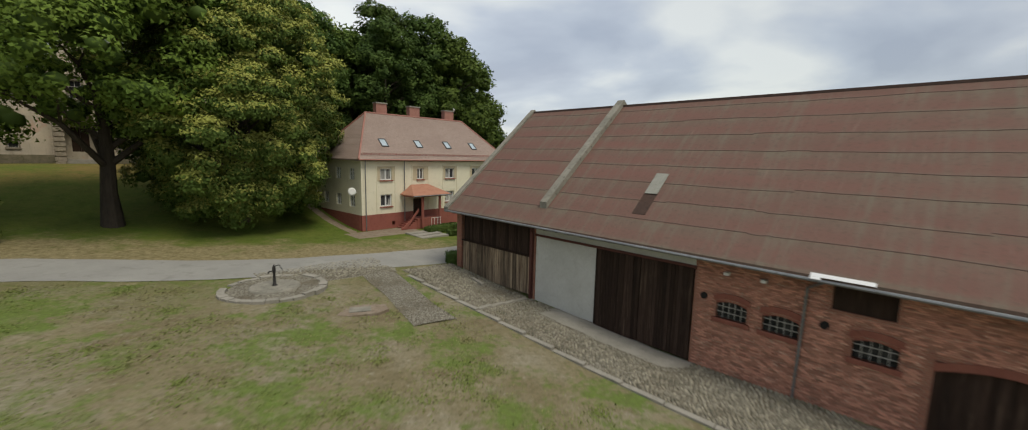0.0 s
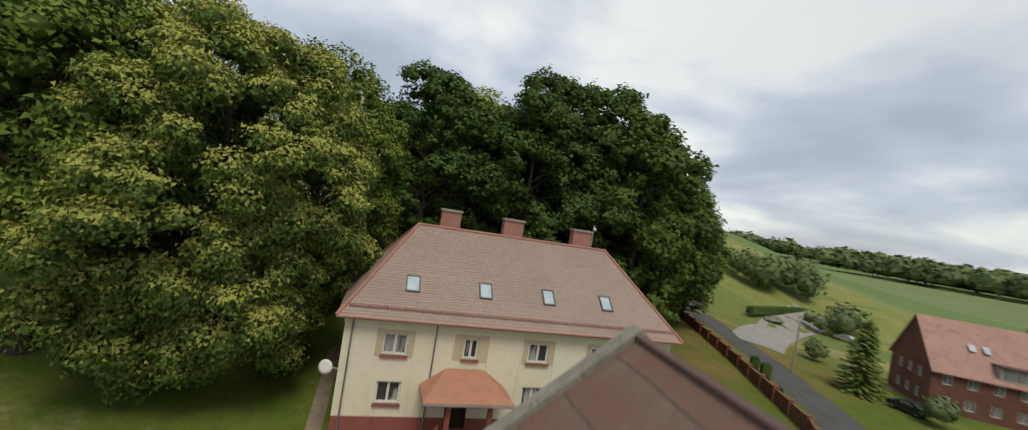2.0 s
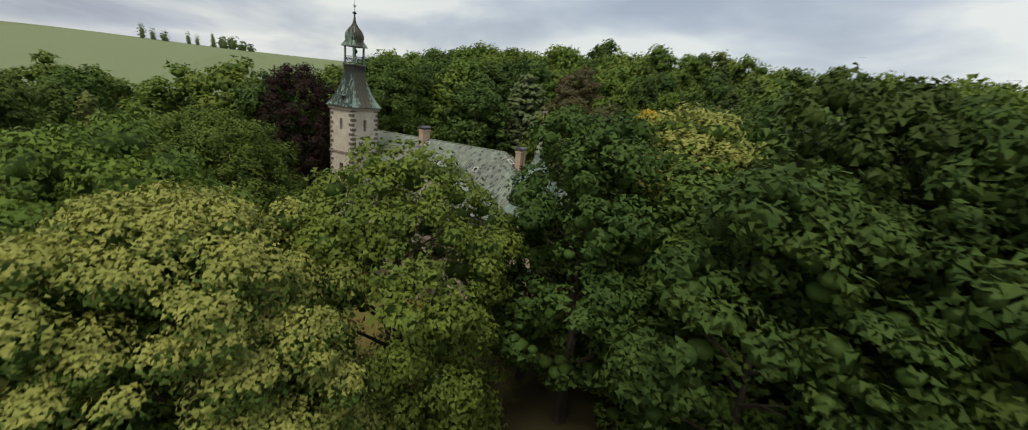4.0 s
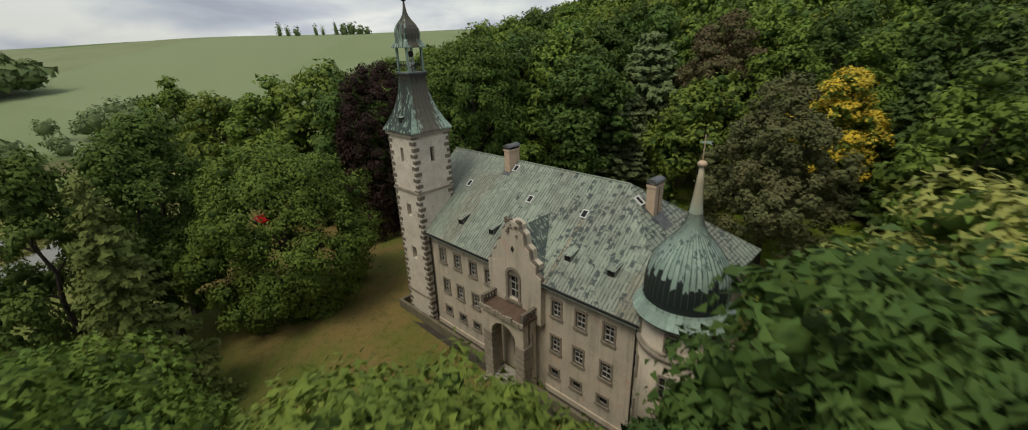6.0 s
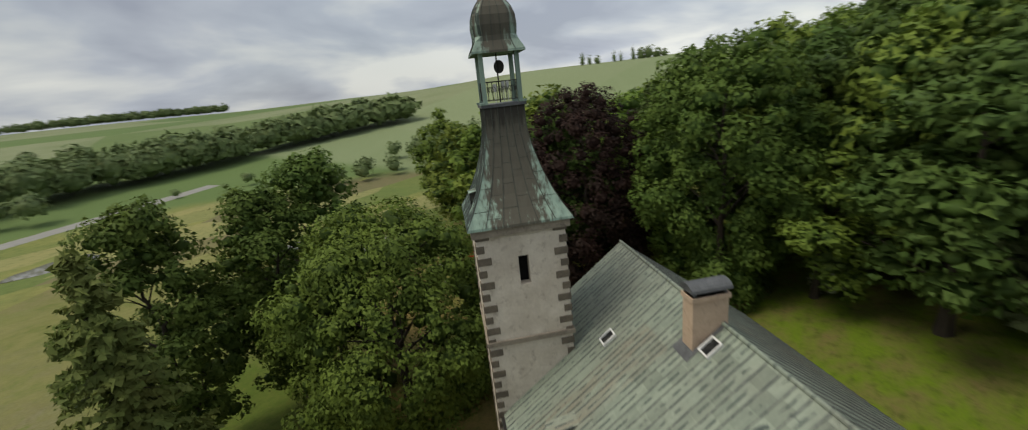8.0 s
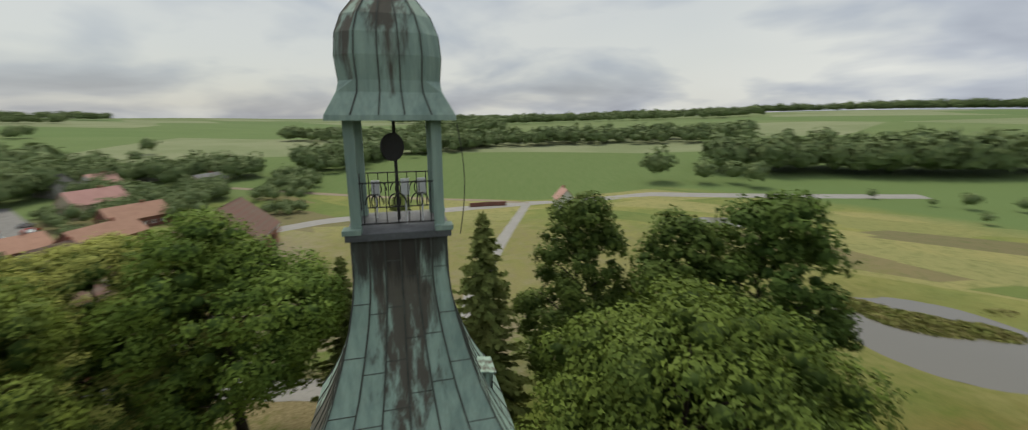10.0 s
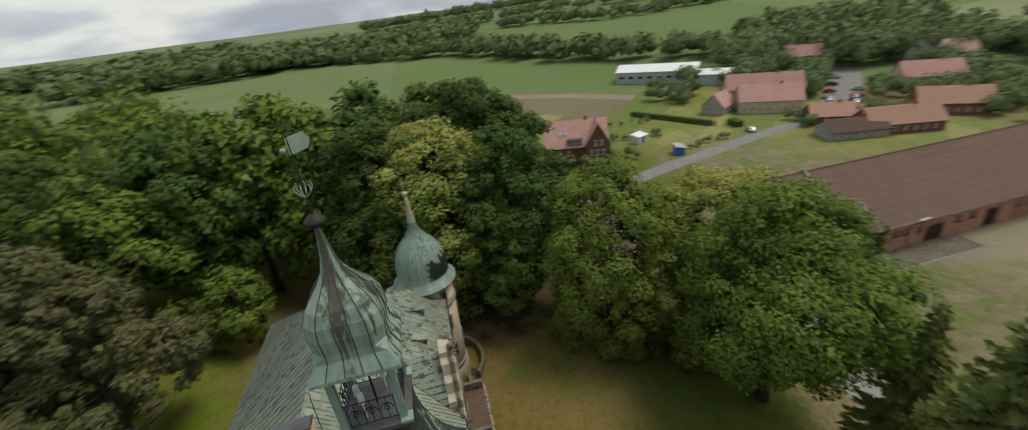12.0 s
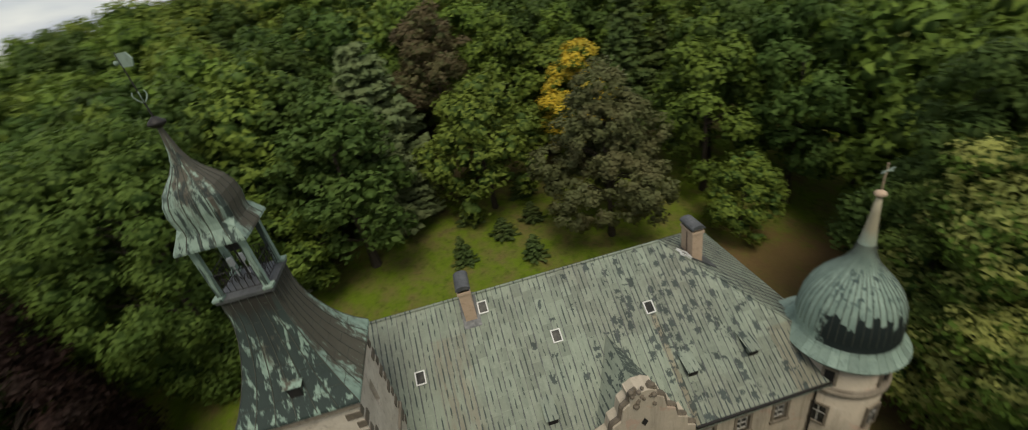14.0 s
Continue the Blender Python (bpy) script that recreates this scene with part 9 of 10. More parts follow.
def far_woods():
    """Belts of woodland, hedges and lone trees out in the fields, too far to tell apart."""
    rng = np.random.default_rng(5)
    P, N, S = [], [], []
    ev, ef = [], []
    count = 0

    def tree(x, y, r, h, dense=1.0, sink=0.0):
        nonlocal count
        z = land(x, y) - sink * h
        near = math.hypot(x + 40, y - 20) < 260
        k = int((85 if near else 42) + r * (9 if near else 4) * dense)
        d = rng.normal(size=(k, 3))
        d /= np.linalg.norm(d, axis=1, keepdims=True)
        d[:, 2] = np.abs(d[:, 2]) * rng.choice([1, 1, 1, -0.6], k)
        c = np.array([x, y, z + h * 0.55])
        lump = 1 + 0.16 * np.sin(d[:, :1] * 5 + x) * np.cos(d[:, 1:2] * 5 + y) + 0.1 * np.sin(d[:, 2:] * 8 + x * 3)
        P.append(c + d * np.array([r, r, h * 0.47]) * lump * rng.uniform(0.72, 1.08, (k, 1)))
        N.append(d + rng.normal(size=(k, 3)) * 0.3)
        S.append(r * rng.uniform(0.22, 0.42, k) * (0.78 if near else 1.5) / dense ** 0.5)
        v, f = blob(c, r * 0.72, h * 0.42 / r, rng)
        ev.append(v)
        ef.extend([[i + count for i in q] for q in f])
        count += len(v)

    def belt(points, depth, n, lo, hi):
        legs = [(Vector(p), Vector(q)) for p, q in zip(points, points[1:])]
        total = sum((q - p).length for p, q in legs)
        for p, q in legs:
            d = (q - p).normalized()
            s = Vector((-d.y, d.x))
            for i in range(max(1, int((1.9 if min(p.length, q.length) > 260 else 1.25) * n * (q - p).length / total))):
                c = p.lerp(q, rng.random()) + s * rng.uniform(-0.5, 0.5) * depth
                h = rng.uniform(lo, hi) * rng.choice([0.75, 0.95, 1.0, 1.1])
                tree(c.x, c.y, h * rng.uniform(0.36, 0.55), h)

    # the long wood beyond the pond, the woods south of the road, the valley behind the village
    belt([(-50, -218), (-112, -228), (-198, -245), (-252, -238), (-292, -220)], 34, 210, 15, 19)
    belt([(-60, -395), (60, -390), (160, -320), (235, -300), (300, -275), (400, -270)], 70, 200, 10, 15)
    belt([(160, -300), (172, -200), (190, -150)], 40, 60, 9, 14)
    belt([(300, -420), (480, -700), (300, -900), (-50, -1000)], 150, 190, 13, 19)
    belt([(175, -85), (192, -20), (205, 30)], 30, 55, 8, 15)
    belt([(205, 60), (206, 168), (228, 268), (196, 384), (176, 470), (130, 620)], 26, 190, 9, 14)
    belt([(160, -105), (168, -150), (205, -190)], 36, 60, 9, 15)
    belt([(105, -55), (125, -75), (150, -95)], 22, 46, 4, 8)
    belt([(400, 345), (420, 195), (590, 50), (520, -70)], 30, 120, 8, 13)
    belt([(330, 500), (520, 380), (640, 200), (900, -60), (1000, -220)], 50, 170, 10, 15)
    belt([(600, 800), (1100, 500), (1300, 100), (1400, -400)], 70, 330, 14, 20)
    belt([(900, -900), (200, -1500), (-600, -1300)], 70, 460, 15, 22)
    for x, y, r, h in ((-546, -184, 3.2, 22), (-550, -177, 3.0, 17), (-553, -168, 4.2, 14), (-560, -150, 2.6, 21), (-563, -143, 2.8, 16), (-568, -130, 3.2, 24), (-571, -122, 5.5, 19), (-573, -114, 6.0, 22), (-575, -105, 5.5, 15), (-576, -97, 4.6, 11)):
        tree(x, y, r, h, sink=0.36)
    # bushes round the pond meadow and along the tracks
    for x, y, h in ((-137, -150, 6), (-160, -98, 8), (-166, -104, 9), (-172, -92, 7), (-154, -106, 7), (-178, -100, 8), (-196, -120, 9), (-205, -110, 10), (-128, -152, 3), (-112, -160, 4), (-150, -150, 5), (-29, -168, 17), (-50, -172, 12), (-62, -176, 11), (-72, -170, 12), (318, -90, 12), (269, -64, 8), (-185, -170, 5), (-135, -129, 4), (-215, -100, 9), (-228, -104, 9)):
        tree(x, y, h * 0.5, h)
    belt([(-190, -60), (-200, -100), (-235, -110)], 26, 34, 6, 12)
    belt([(113, 84), (113, 72)], 4, 5, 5, 6)
    # trees among the village houses and up the slope behind them
    belt([(200, 62), (222, 40), (228, 18), (209, -6), (196, -30)], 34, 90, 9, 14)
    belt([(240, 60), (262, 30), (266, -10), (236, -26)], 44, 70, 9, 14)
    belt([(285, 52), (300, 20), (296, -14)], 40, 44, 8, 12)
    belt([(148, 9), (120, 8.5)], 3, 9, 3, 5)
    belt([(159, 26), (144, 27), (123, 29.5)], 3, 10, 4, 7)
    belt([(116, 88), (117, 71)], 6, 7, 4, 6)
    belt([(143, 79), (150, 66)], 8, 8, 6, 9)
    belt([(149, -16), (128, -29), (136, -44), (150, -44)], 14, 34, 5, 9)
    belt([(92, -34), (80, -44), (96, -52)], 10, 22, 3, 6)
    belt([(126, 32), (150, 30), (172, 27)], 10, 34, 5, 9)
    belt([(134, 60), (150, 48), (172, 46)], 14, 34, 6, 11)
    belt([(120, 10), (127, -14), (152, -20), (172, -8)], 12, 40, 5, 9)
    belt([(100, -18), (122, -26), (140, -42), (165, -46)], 16, 46, 4, 8)
    belt([(176, 20), (192, 0), (196, -40)], 20, 34, 8, 14)
    belt([(165, 60), (195, 50), (205, 20)], 26, 40, 9, 15)
    belt([(118, 76), (126, 72)], 6, 8, 6, 8)
    belt([(128, 84), (132, 90)], 5, 6, 5, 7)
    belt([(86, 30), (98, 36)], 5, 8, 3, 5)
    belt([(100, 14), (104, 8), (98, 2)], 4, 9, 3, 6)
    belt([(58, 60), (72, 52)], 2, 8, 1.4, 2.6)
    belt([(52, 92), (62, 84), (70, 70)], 3, 12, 1.5, 3.2)
    belt([(74, 90), (90, 78)], 5, 10, 1.2, 2.2)
    belt([(30, 96), (34, 84), (48, 72)], 4, 9, 2.5, 5)
    belt([(60, 100), (84, 98)], 3, 9, 1.5, 3)
    belt([(10, 119), (12, 117)], 2, 4, 3, 4)
    belt([(13, 150), (18, 158), (24, 160)], 6, 10, 4, 8)
    belt([(-8, 164), (4, 166), (11, 172)], 8, 18, 7, 10)
    belt([(22, 98), (24, 97)], 2, 3, 2.6, 3.4)
    belt([(60, 560), (150, 500), (260, 430), (330, 330)], 130, 260, 14, 20)
    belt([(-150, 760), (0, 780), (120, 740), (260, 640)], 90, 190, 16, 22)
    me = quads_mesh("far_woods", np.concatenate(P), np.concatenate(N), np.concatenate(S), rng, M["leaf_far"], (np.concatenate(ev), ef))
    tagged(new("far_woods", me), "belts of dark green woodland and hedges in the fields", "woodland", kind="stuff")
    for q in (P, N, S, ev, ef):
        q.clear()
    count = 0
    # the hill's wood goes on over its crest
    for i in range(190):
        u, v = rng.uniform(-110, 190), rng.uniform(140, 230)
        p = PAL + PU * u + PV * v
        tree(p.x, p.y, rng.uniform(5, 8), rng.uniform(13, 18), 2.2)
    for i in range(60):
        u, v = rng.uniform(70, 130), rng.uniform(25, 150)
        p = PAL + PU * u + PV * v
        if p.x > -4:
            continue
        tree(p.x, p.y, rng.uniform(5, 7.5), rng.uniform(13, 18), 2.2)
    # inner masses in the darker oak leaf, crown shade put into colour
    me = quads_mesh("hill_wood", np.concatenate(P), np.concatenate(N), np.concatenate(S), rng, M["leaf_green"], (np.concatenate(ev), ef), inner_from=sum(len(q) for q in P), inner_material=M["leaf_oak"])
    tagged(new("hill_wood", me), "deep green broadleaf wood over the crest of the hill", "woodland", kind="stuff")


# greyer, paler leaf colour that stands in for haze over distance
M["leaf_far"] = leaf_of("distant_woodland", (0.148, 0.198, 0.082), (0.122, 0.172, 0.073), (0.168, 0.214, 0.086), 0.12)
far_woods()
for o in PROTO.values():
    for q in list(o.children_recursive) + [o]:
        bpy.data.objects.remove(q)


# ---- roads, pond, yard ----
strip("driveway", [(14, 62), (4, 46), (-3, 37.5), (-8.2, 33), (-16.2, 28.9), (-23.2, 25.9), (-28.8, 23.4), (-38, 19), (-46, 12)], 5.0, M["gravel"], "pale concrete drive between lawn and yard")
strip("field_path", [(-46, 12), (-34, 0), (-24, -19), (-10, -52), (2, -82), (12, -107)], 3.6, M["gravel"], "pale gravel path across the yard field")
strip("road", [(14, 62), (15, 75), (12.8, 87), (5.2, 105), (-9.5, 130), (-22, 154)], 5.2, M["asphalt"], "narrow grey asphalt lane along the park wall")
strip("road", [(66, -16), (60, -44), (39, -74), (12, -109), (-30, -138), (-130, -170)], 8.0, M["gravel"], "pale concrete farm road")
strip("field_track", [(150, -58), (105, -75), (66, -91), (30, -106), (12, -109)], 4.0, M["dirt"], "bare earth field track")
strip("gravel_yard", [(2.5, 116), (3.5, 130), (6.5, 144), (12, 163)], 9.0, M["gravel"], "pale gravel yard where cars park beside the lane")
strip("field_track", [(80, 210), (100, 175), (111, 155), (118, 125), (119, 95)], 8.0, M["dirt"], "pale earth track towards the hall")
strip("village_street", [(15, 74), (36, 66), (60, 52), (77, 42.5), (95, 29), (106, 21)], 5.0, M["street_paving"], "pale grey village street")
strip("street_yard", [(104, 22), (120, 20.5), (140, 18.8), (172, 17)], 12.0, M["street_paving"], "pale paved village street where cars park")


def pond():
    for name, x, y, rx, ry, z in (("pond", -103, -37, 18.0, 20.5, 0.25), ("pond", -66, -101, 11, 7, land(-66, -101) + 0.06)):
        bm = bmesh.new()
        n = 40
        ring = []
        for i in range(n):
            w = 2 * math.pi * i / n
            k = 0.88 + 0.1 * math.sin(3 * w + 1) + 0.05 * math.sin(7 * w)
            ring.append(bm.verts.new((x + rx * k * math.cos(w), y + ry * k * math.sin(w), z)))
        bm.faces.new(ring)
        tagged(part(name, bm, M["water"]), "still grey pond with reed edges", "pond", kind="structure")
    # reeds on the bank and on a spit in the water
    rng = np.random.default_rng(3)
    P = []
    for cx, cy, rr, n in ((-101, -41, 8.0, 2600), (-93, -44, 6, 1400), (-109, -42, 5.5, 1100), (-118.5, -34, 3.5, 600), (-115, -52, 4, 500)):
        w, d = rng.uniform(0, 6.28, n), rr * rng.random(n) ** 0.5
        P.append(np.stack([cx + d * np.cos(w), cy + d * np.sin(w) * 0.6, 0.1 + rng.uniform(0.1, 1.5, n) * (1.1 - d / rr)], 1))
    P = np.concatenate(P)
    me = quads_mesh("reeds", P, rng.normal(size=P.shape) * 0.6 + np.array([0, 0, 0.8]), rng.uniform(0.4, 0.8, len(P)), rng, M["reed"], aspect=1.4)
    tagged(new("reeds", me), "green and brown reeds at the pond", "reeds", kind="stuff")


M["reed"] = leaf_of("pond_reeds", (0.24, 0.27, 0.08), (0.29, 0.26, 0.11), (0.19, 0.23, 0.06))
pond()


def well():
    """The old round well: a broken stone ring, an inner disc and a black hand pump."""
    x, y = -12.8, 24.3
    w = thing("well", at_land(x, y), "old round well ringed with broken stone slabs in the yard", "well")
    rnd = random.Random(2)
    n = 26
    for i in range(n):
        if i in (6, 13):
            continue
        a, b = 2 * math.pi * i / n, 2 * math.pi * (i + 0.94) / n
        bm = bmesh.new()
        r0, r1 = 2.55 + rnd.uniform(-0.05, 0.05), 2.95 + rnd.uniform(-0.08, 0.08)
        prism(bm, [(r * math.cos(q), r * math.sin(q), -0.3) for r, q in ((r0, a), (r1, a), (r1, b), (r0, b))], (0, 0, 0.4 + rnd.uniform(-0.04, 0.06)))
        part("stone", bm, M["concrete"], w)
    bm = bmesh.new()
    lathe(bm, [(1.45, -0.2), (1.42, 0.13), (1.3, 0.17)], 24)
    part("slab", bm, M["concrete_trim"], w)
    bm = bmesh.new()
    lathe(bm, [(2.56, -0.2), (2.54, 0.05)], 30)
    part("paving", bm, M["cobble"], w)
    pump = thing("hand_pump", at_land(x, y, 30, 0.16), "black cast iron hand pump with a curved handle", "pump")
    bm = bmesh.new()
    lathe(bm, [(0.16, 0), (0.16, 0.05), (0.09, 0.1), (0.075, 0.8), (0.11, 0.86), (0.11, 1.1), (0.06, 1.2), (0.03, 1.32)], 14)
    part("body", bm, M["iron"], pump)
    bm = bmesh.new()
    tube(bm, (0.0, 0, 1.2), (0.28, 0, 1.28), 0.03)
    tube(bm, (0.28, 0, 1.28), (0.46, 0, 0.95), 0.025)
    part("handle", bm, M["iron"], pump)
    bm = bmesh.new()
    tube(bm, (0, 0, 0.92), (-0.28, 0, 0.9), 0.04)
    tube(bm, (-0.28, 0, 0.9), (-0.32, 0, 0.78), 0.04)
    part("spout", bm, M["iron"], pump)
    lid = thing("well_cover", at_land(-6.6, 21.9, 20), "low earth-stained slab sunk in the yard", "slab")
    bm = bmesh.new()
    prism(bm, [(-1.45, -0.5, -0.2), (-0.6, -0.85, -0.2), (0.9, -0.8, -0.2), (1.5, -0.3, -0.2), (1.35, 0.55, -0.2), (0.2, 0.8, -0.2), (-1.1, 0.6, -0.2)], (0, 0, 0.27))
    part("slab", bm, M["earth_slab"], lid)
    part("lid", boxed((-0.6, 0.55, -0.4, 0.35, 0.072, 0.11)), M["concrete_trim"], lid)
    beam = thing("concrete_beam", BM @ pose(-9.5, -1.2, -0.75, 0, 0, -14), "pale concrete beam lying on the cobbles", "beam")
    part("body", boxed((-0.9, 0.9, -0.12, 0.12, 0, 0.16)), M["concrete"], beam)


well()


def hedge(x, y, l, w, h, turn, label, seed=1, n=900):
    t = thing("hedge", at_land(x, y, turn), label, "hedge")
    rng = np.random.default_rng(seed)
    p = rng.uniform(-1, 1, (n, 3))
    k = np.argmax(np.abs(p), axis=1)
    p[np.arange(n), k] = np.sign(p[np.arange(n), k])
    p[:, 2] = np.abs(p[:, 2])
    nr = p.copy()
    pp = p * np.array([l / 2, w / 2, h]) + rng.normal(size=(n, 3)) * 0.04
    me = quads_mesh("foliage", pp, nr + rng.normal(size=(n, 3)) * 0.5, 0.16 * rng.uniform(0.7, 1.4, n), rng, M["hedge"])
    ob = new("foliage", me)
    ob.parent = t
    bm = boxed((-l / 2 * 0.94, l / 2 * 0.94, -w / 2 * 0.9, w / 2 * 0.9, -0.2, h * 0.94))
    part("core", bm, M["hedge"], t)


def at_house(x, y):
    w = HM @ Vector((x, y, 0))
    return w.x, w.y


hx = at_house(7.6, -4.2)
hedge(*hx, 4.6, 1.2, 0.75, 49.5, "clipped bright green hedge before the porch", 1, 1400)
for i in range(4):
    hx = at_house(7.0 + 0.95 * i, -6.4)
    hedge(*hx, 0.85, 0.8, 0.6, 49.5, "small clipped round box bush", 5 + i, 320)
hedge(-3.2, 34.2, 1.4, 1.2, 0.9, 20, "small green bush at the barn corner", 9, 400)


def garden_path():
    m = HM
    patch("paved_path", -2.2, 5.6, -3.4, -0.15, M["earth_slab"], "grey paved path before the house", 0.06, m, category="pavement", edge=0.05)
    for i in range(3):
        w = m @ Vector((4.7, -4.0 - 1.1 * i, 0))
        s = thing("garden_step", pose(w.x, w.y, land(w.x, w.y) - 0.1, 0, 0, 49.5), "broad grey concrete garden step", "step", group="garden steps")
        part("slab", boxed((-1.7, 1.7, -0.5, 0.5, 0, 0.28 - 0.03 * i)), M["concrete"], s)
    patch("paved_path", -1.5, -0.4, -0.5, 11, M["earth_slab"], "grey paved path along the house end", 0.05, m, category="pavement", edge=0.05)


garden_path()


# ---- village and farm ----
def far_house(x, y, turn, l, w, h, rise, wall, roof, label, hip=False, dormer=False, wing=False):
    g = land(x, y)
    t = thing("house", pose(x, y, g, 0, 0, turn), label, "house", group="village houses")
    th = 0.35
    wins = [(1.2 + 2.6 * i, 2.2 + 2.6 * i, z, z + 1.3) for i in range(int((l - (8.2 if wing else 1.6)) / 2.6)) for z in ([0.9, 3.6] if h > 5 else [0.9])]
    ends = [(q, q + 1.0, z, z + 1.3) for q in (w * 0.18, w * 0.42, w * 0.66) for z in ([0.9, 3.6] if h > 5 else [0.9])]
    for nm, mm, ll, holes in (("front_wall", pose(-l / 2, -w / 2, 0), l, wins), ("back_wall", pose(l / 2, w / 2, 0, 0, 0, 180), l, wins), ("end_wall", pose(l / 2, -w / 2 + th, 0, 0, 0, 90), w - 2 * th, ends), ("end_wall", pose(-l / 2, w / 2 - th, 0, 0, 0, -90), w - 2 * th, ends)):
        bm = bmesh.new()
        wall_boxes(bm, ll, -1.0, h, th, holes, mm)
        if nm == "end_wall" and not hip:
            sgn = 1 if mm.translation.x > 0 else -1
            prism(bm, [(sgn * l / 2, -w / 2, h), (sgn * l / 2, w / 2, h), (sgn * l / 2, 0, h + rise - 0.15)], (-sgn * th, 0, 0))
        pw = part(nm, bm, M[wall], t)
        for a, b, c, d in holes:
            win = part("window", boxed((a, b, 0.15, 0.18, c, d), m=mm), M["glass"], t)
            part("window_frame", boxed((a, a + 0.08, 0.06, 0.14, c, d), (b - 0.08, b, 0.06, 0.14, c, d), (a + 0.08, b - 0.08, 0.06, 0.14, d - 0.08, d), (a + 0.08, b - 0.08, 0.06, 0.14, c, c + 0.08), ((a + b) / 2 - 0.04, (a + b) / 2 + 0.04, 0.06, 0.14, c + 0.08, d - 0.08), m=mm), M["white_paint"], win)
    o = 0.45
    e = h - o * rise / (w / 2)
    xr = l / 2 + 0.3 - (w * 0.4 if hip else 0)
    bm = bmesh.new()
    for s in (-1, 1):
        prism(bm, [(-l / 2 - 0.3, s * (w / 2 + o), e), (l / 2 + 0.3, s * (w / 2 + o), e), (xr, 0, h + rise), (-xr, 0, h + rise)], (0, 0, 0.14))
    if hip:
        for s in (-1, 1):
            prism(bm, [(s * (l / 2 + 0.3), -w / 2 - o, e), (s * (l / 2 + 0.3), w / 2 + o, e), (s * xr, 0, h + rise)], (0, 0, 0.14))
    r = part("roof", bm, M[roof], t)
    part("chimney", boxed((l * 0.18 - 0.35, l * 0.18 + 0.35, -0.3, 0.5, h + rise - 1.2, h + rise + 0.9)), M["brick_arch"], t)
    if dormer:
        d = part("dormer", boxed((-2.4, 1.6, -w / 2 - 0.1, -w / 2 + 2.6, h - 0.3, h + 1.7)), M["grey_wall"], t)
        for i in range(3):
            part("window", boxed((-2.1 + 1.25 * i, -1.1 + 1.25 * i, -w / 2 - 0.16, -w / 2 - 0.102, h + 0.4, h + 1.4)), M["glass"], d)
        part("dormer_roof", boxed((-2.6, 1.8, -w / 2 - 0.4, -w / 2 + 2.9, h + 1.7, h + 1.86)), M["roof_joint"], d)
        for i in range(2):
            f = part("skylight", boxed((-4.6 + i * 1.5, -3.9 + i * 1.5, -0.5, 0.5, 0.16, 0.24), m=pose(0, -w / 4 - 0.2, h + rise * 0.5, math.degrees(math.atan2(rise, w / 2)), 0, 0)), M["skypane"], r)
    if wing:
        # a cross wing whose gable looks the same way as the dormer
        a, b, y0 = l / 2 - 6.4, l / 2 + 0.5, -w / 2 - 1.6
        bm = boxed((a, b, y0 + 0.3, -w / 2 - 0.02, -1.0, h + 0.5))
        prism(bm, [(a, y0, -1.0), (b, y0, -1.0), (b, y0, h + 0.5), ((a + b) / 2, y0, h + rise + 0.1), (a, y0, h + 0.5)], (0, 0.3, 0))
        wg = part("gable_wing", bm, M[wall], t)
        bm = bmesh.new()
        for sgn in (-1, 1):
            e0, mid = ((a + b) / 2 + sgn * ((b - a) / 2 + 0.4), h + 0.1), ((a + b) / 2, h + rise + 0.25)
            prism(bm, [(e0[0], y0 - 0.35, e0[1]), (e0[0], 0, e0[1]), (mid[0], 0, mid[1]), (mid[0], y0 - 0.35, mid[1])], (0, 0, 0.14))
        part("wing_roof", bm, M[roof], t)
        for xx, zz, n in ((a + 1.0, 0.9, 3), (a + 1.0, 3.4, 3), (a + 2.2, 6.2, 2)):
            for i in range(n):
                win = part("window", boxed((xx + 1.7 * i, xx + 1.7 * i + 1.1, y0 - 0.03, y0 - 0.003, zz, zz + 1.4)), M["glass"], wg)
                part("window_frame", boxed((xx + 1.7 * i - 0.08, xx + 1.7 * i + 1.18, y0 - 0.07, y0 - 0.032, zz + 1.4, zz + 1.5), (xx + 1.7 * i - 0.08, xx + 1.7 * i + 1.18, y0 - 0.07, y0 - 0.032, zz - 0.1, zz), (xx + 1.7 * i + 0.5, xx + 1.7 * i + 0.6, y0 - 0.07, y0 - 0.032, zz, zz + 1.4)), M["white_paint"], win)
    return t


far_house(30.4, 113.2, 15, 18, 10, 5.5, 6.0, "brick_far", "red_roof_far", "red brick house with a steep tiled roof and dormer", dormer=True)
far_house(42, 89.5, -62, 18, 11, 6.0, 6.2, "brick_far", "red_roof_far", "red brick house with a gabled wing, tiled roof and dormer", dormer=True, wing=True)
far_house(108.5, 43, -75, 20, 12, 4.5, 4.6, "cream_wall", "pink_roof", "long farm building with a pink sheet roof")
far_house(121.5, 46, -75, 26, 12, 5.2, 4.6, "cream_wall", "pink_roof", "farm building with a pink sheet roof")
far_house(103, 58.5, -15, 10, 8, 3.2, 4.2, "grey_wall", "red_roof_far", "small steep-roofed village house")
far_house(180, 56, 30, 12, 9, 4.4, 4.8, "grey_wall", "red_roof_far", "village house with a faded red roof")
far_house(181, 34, -75, 16, 9, 4.4, 4.4, "cream_wall", "pink_roof", "village house with a pink roof")
far_house(187, 40, 10, 10, 8, 5.4, 4.8, "white_render", "pink_roof", "tall white gabled village house")
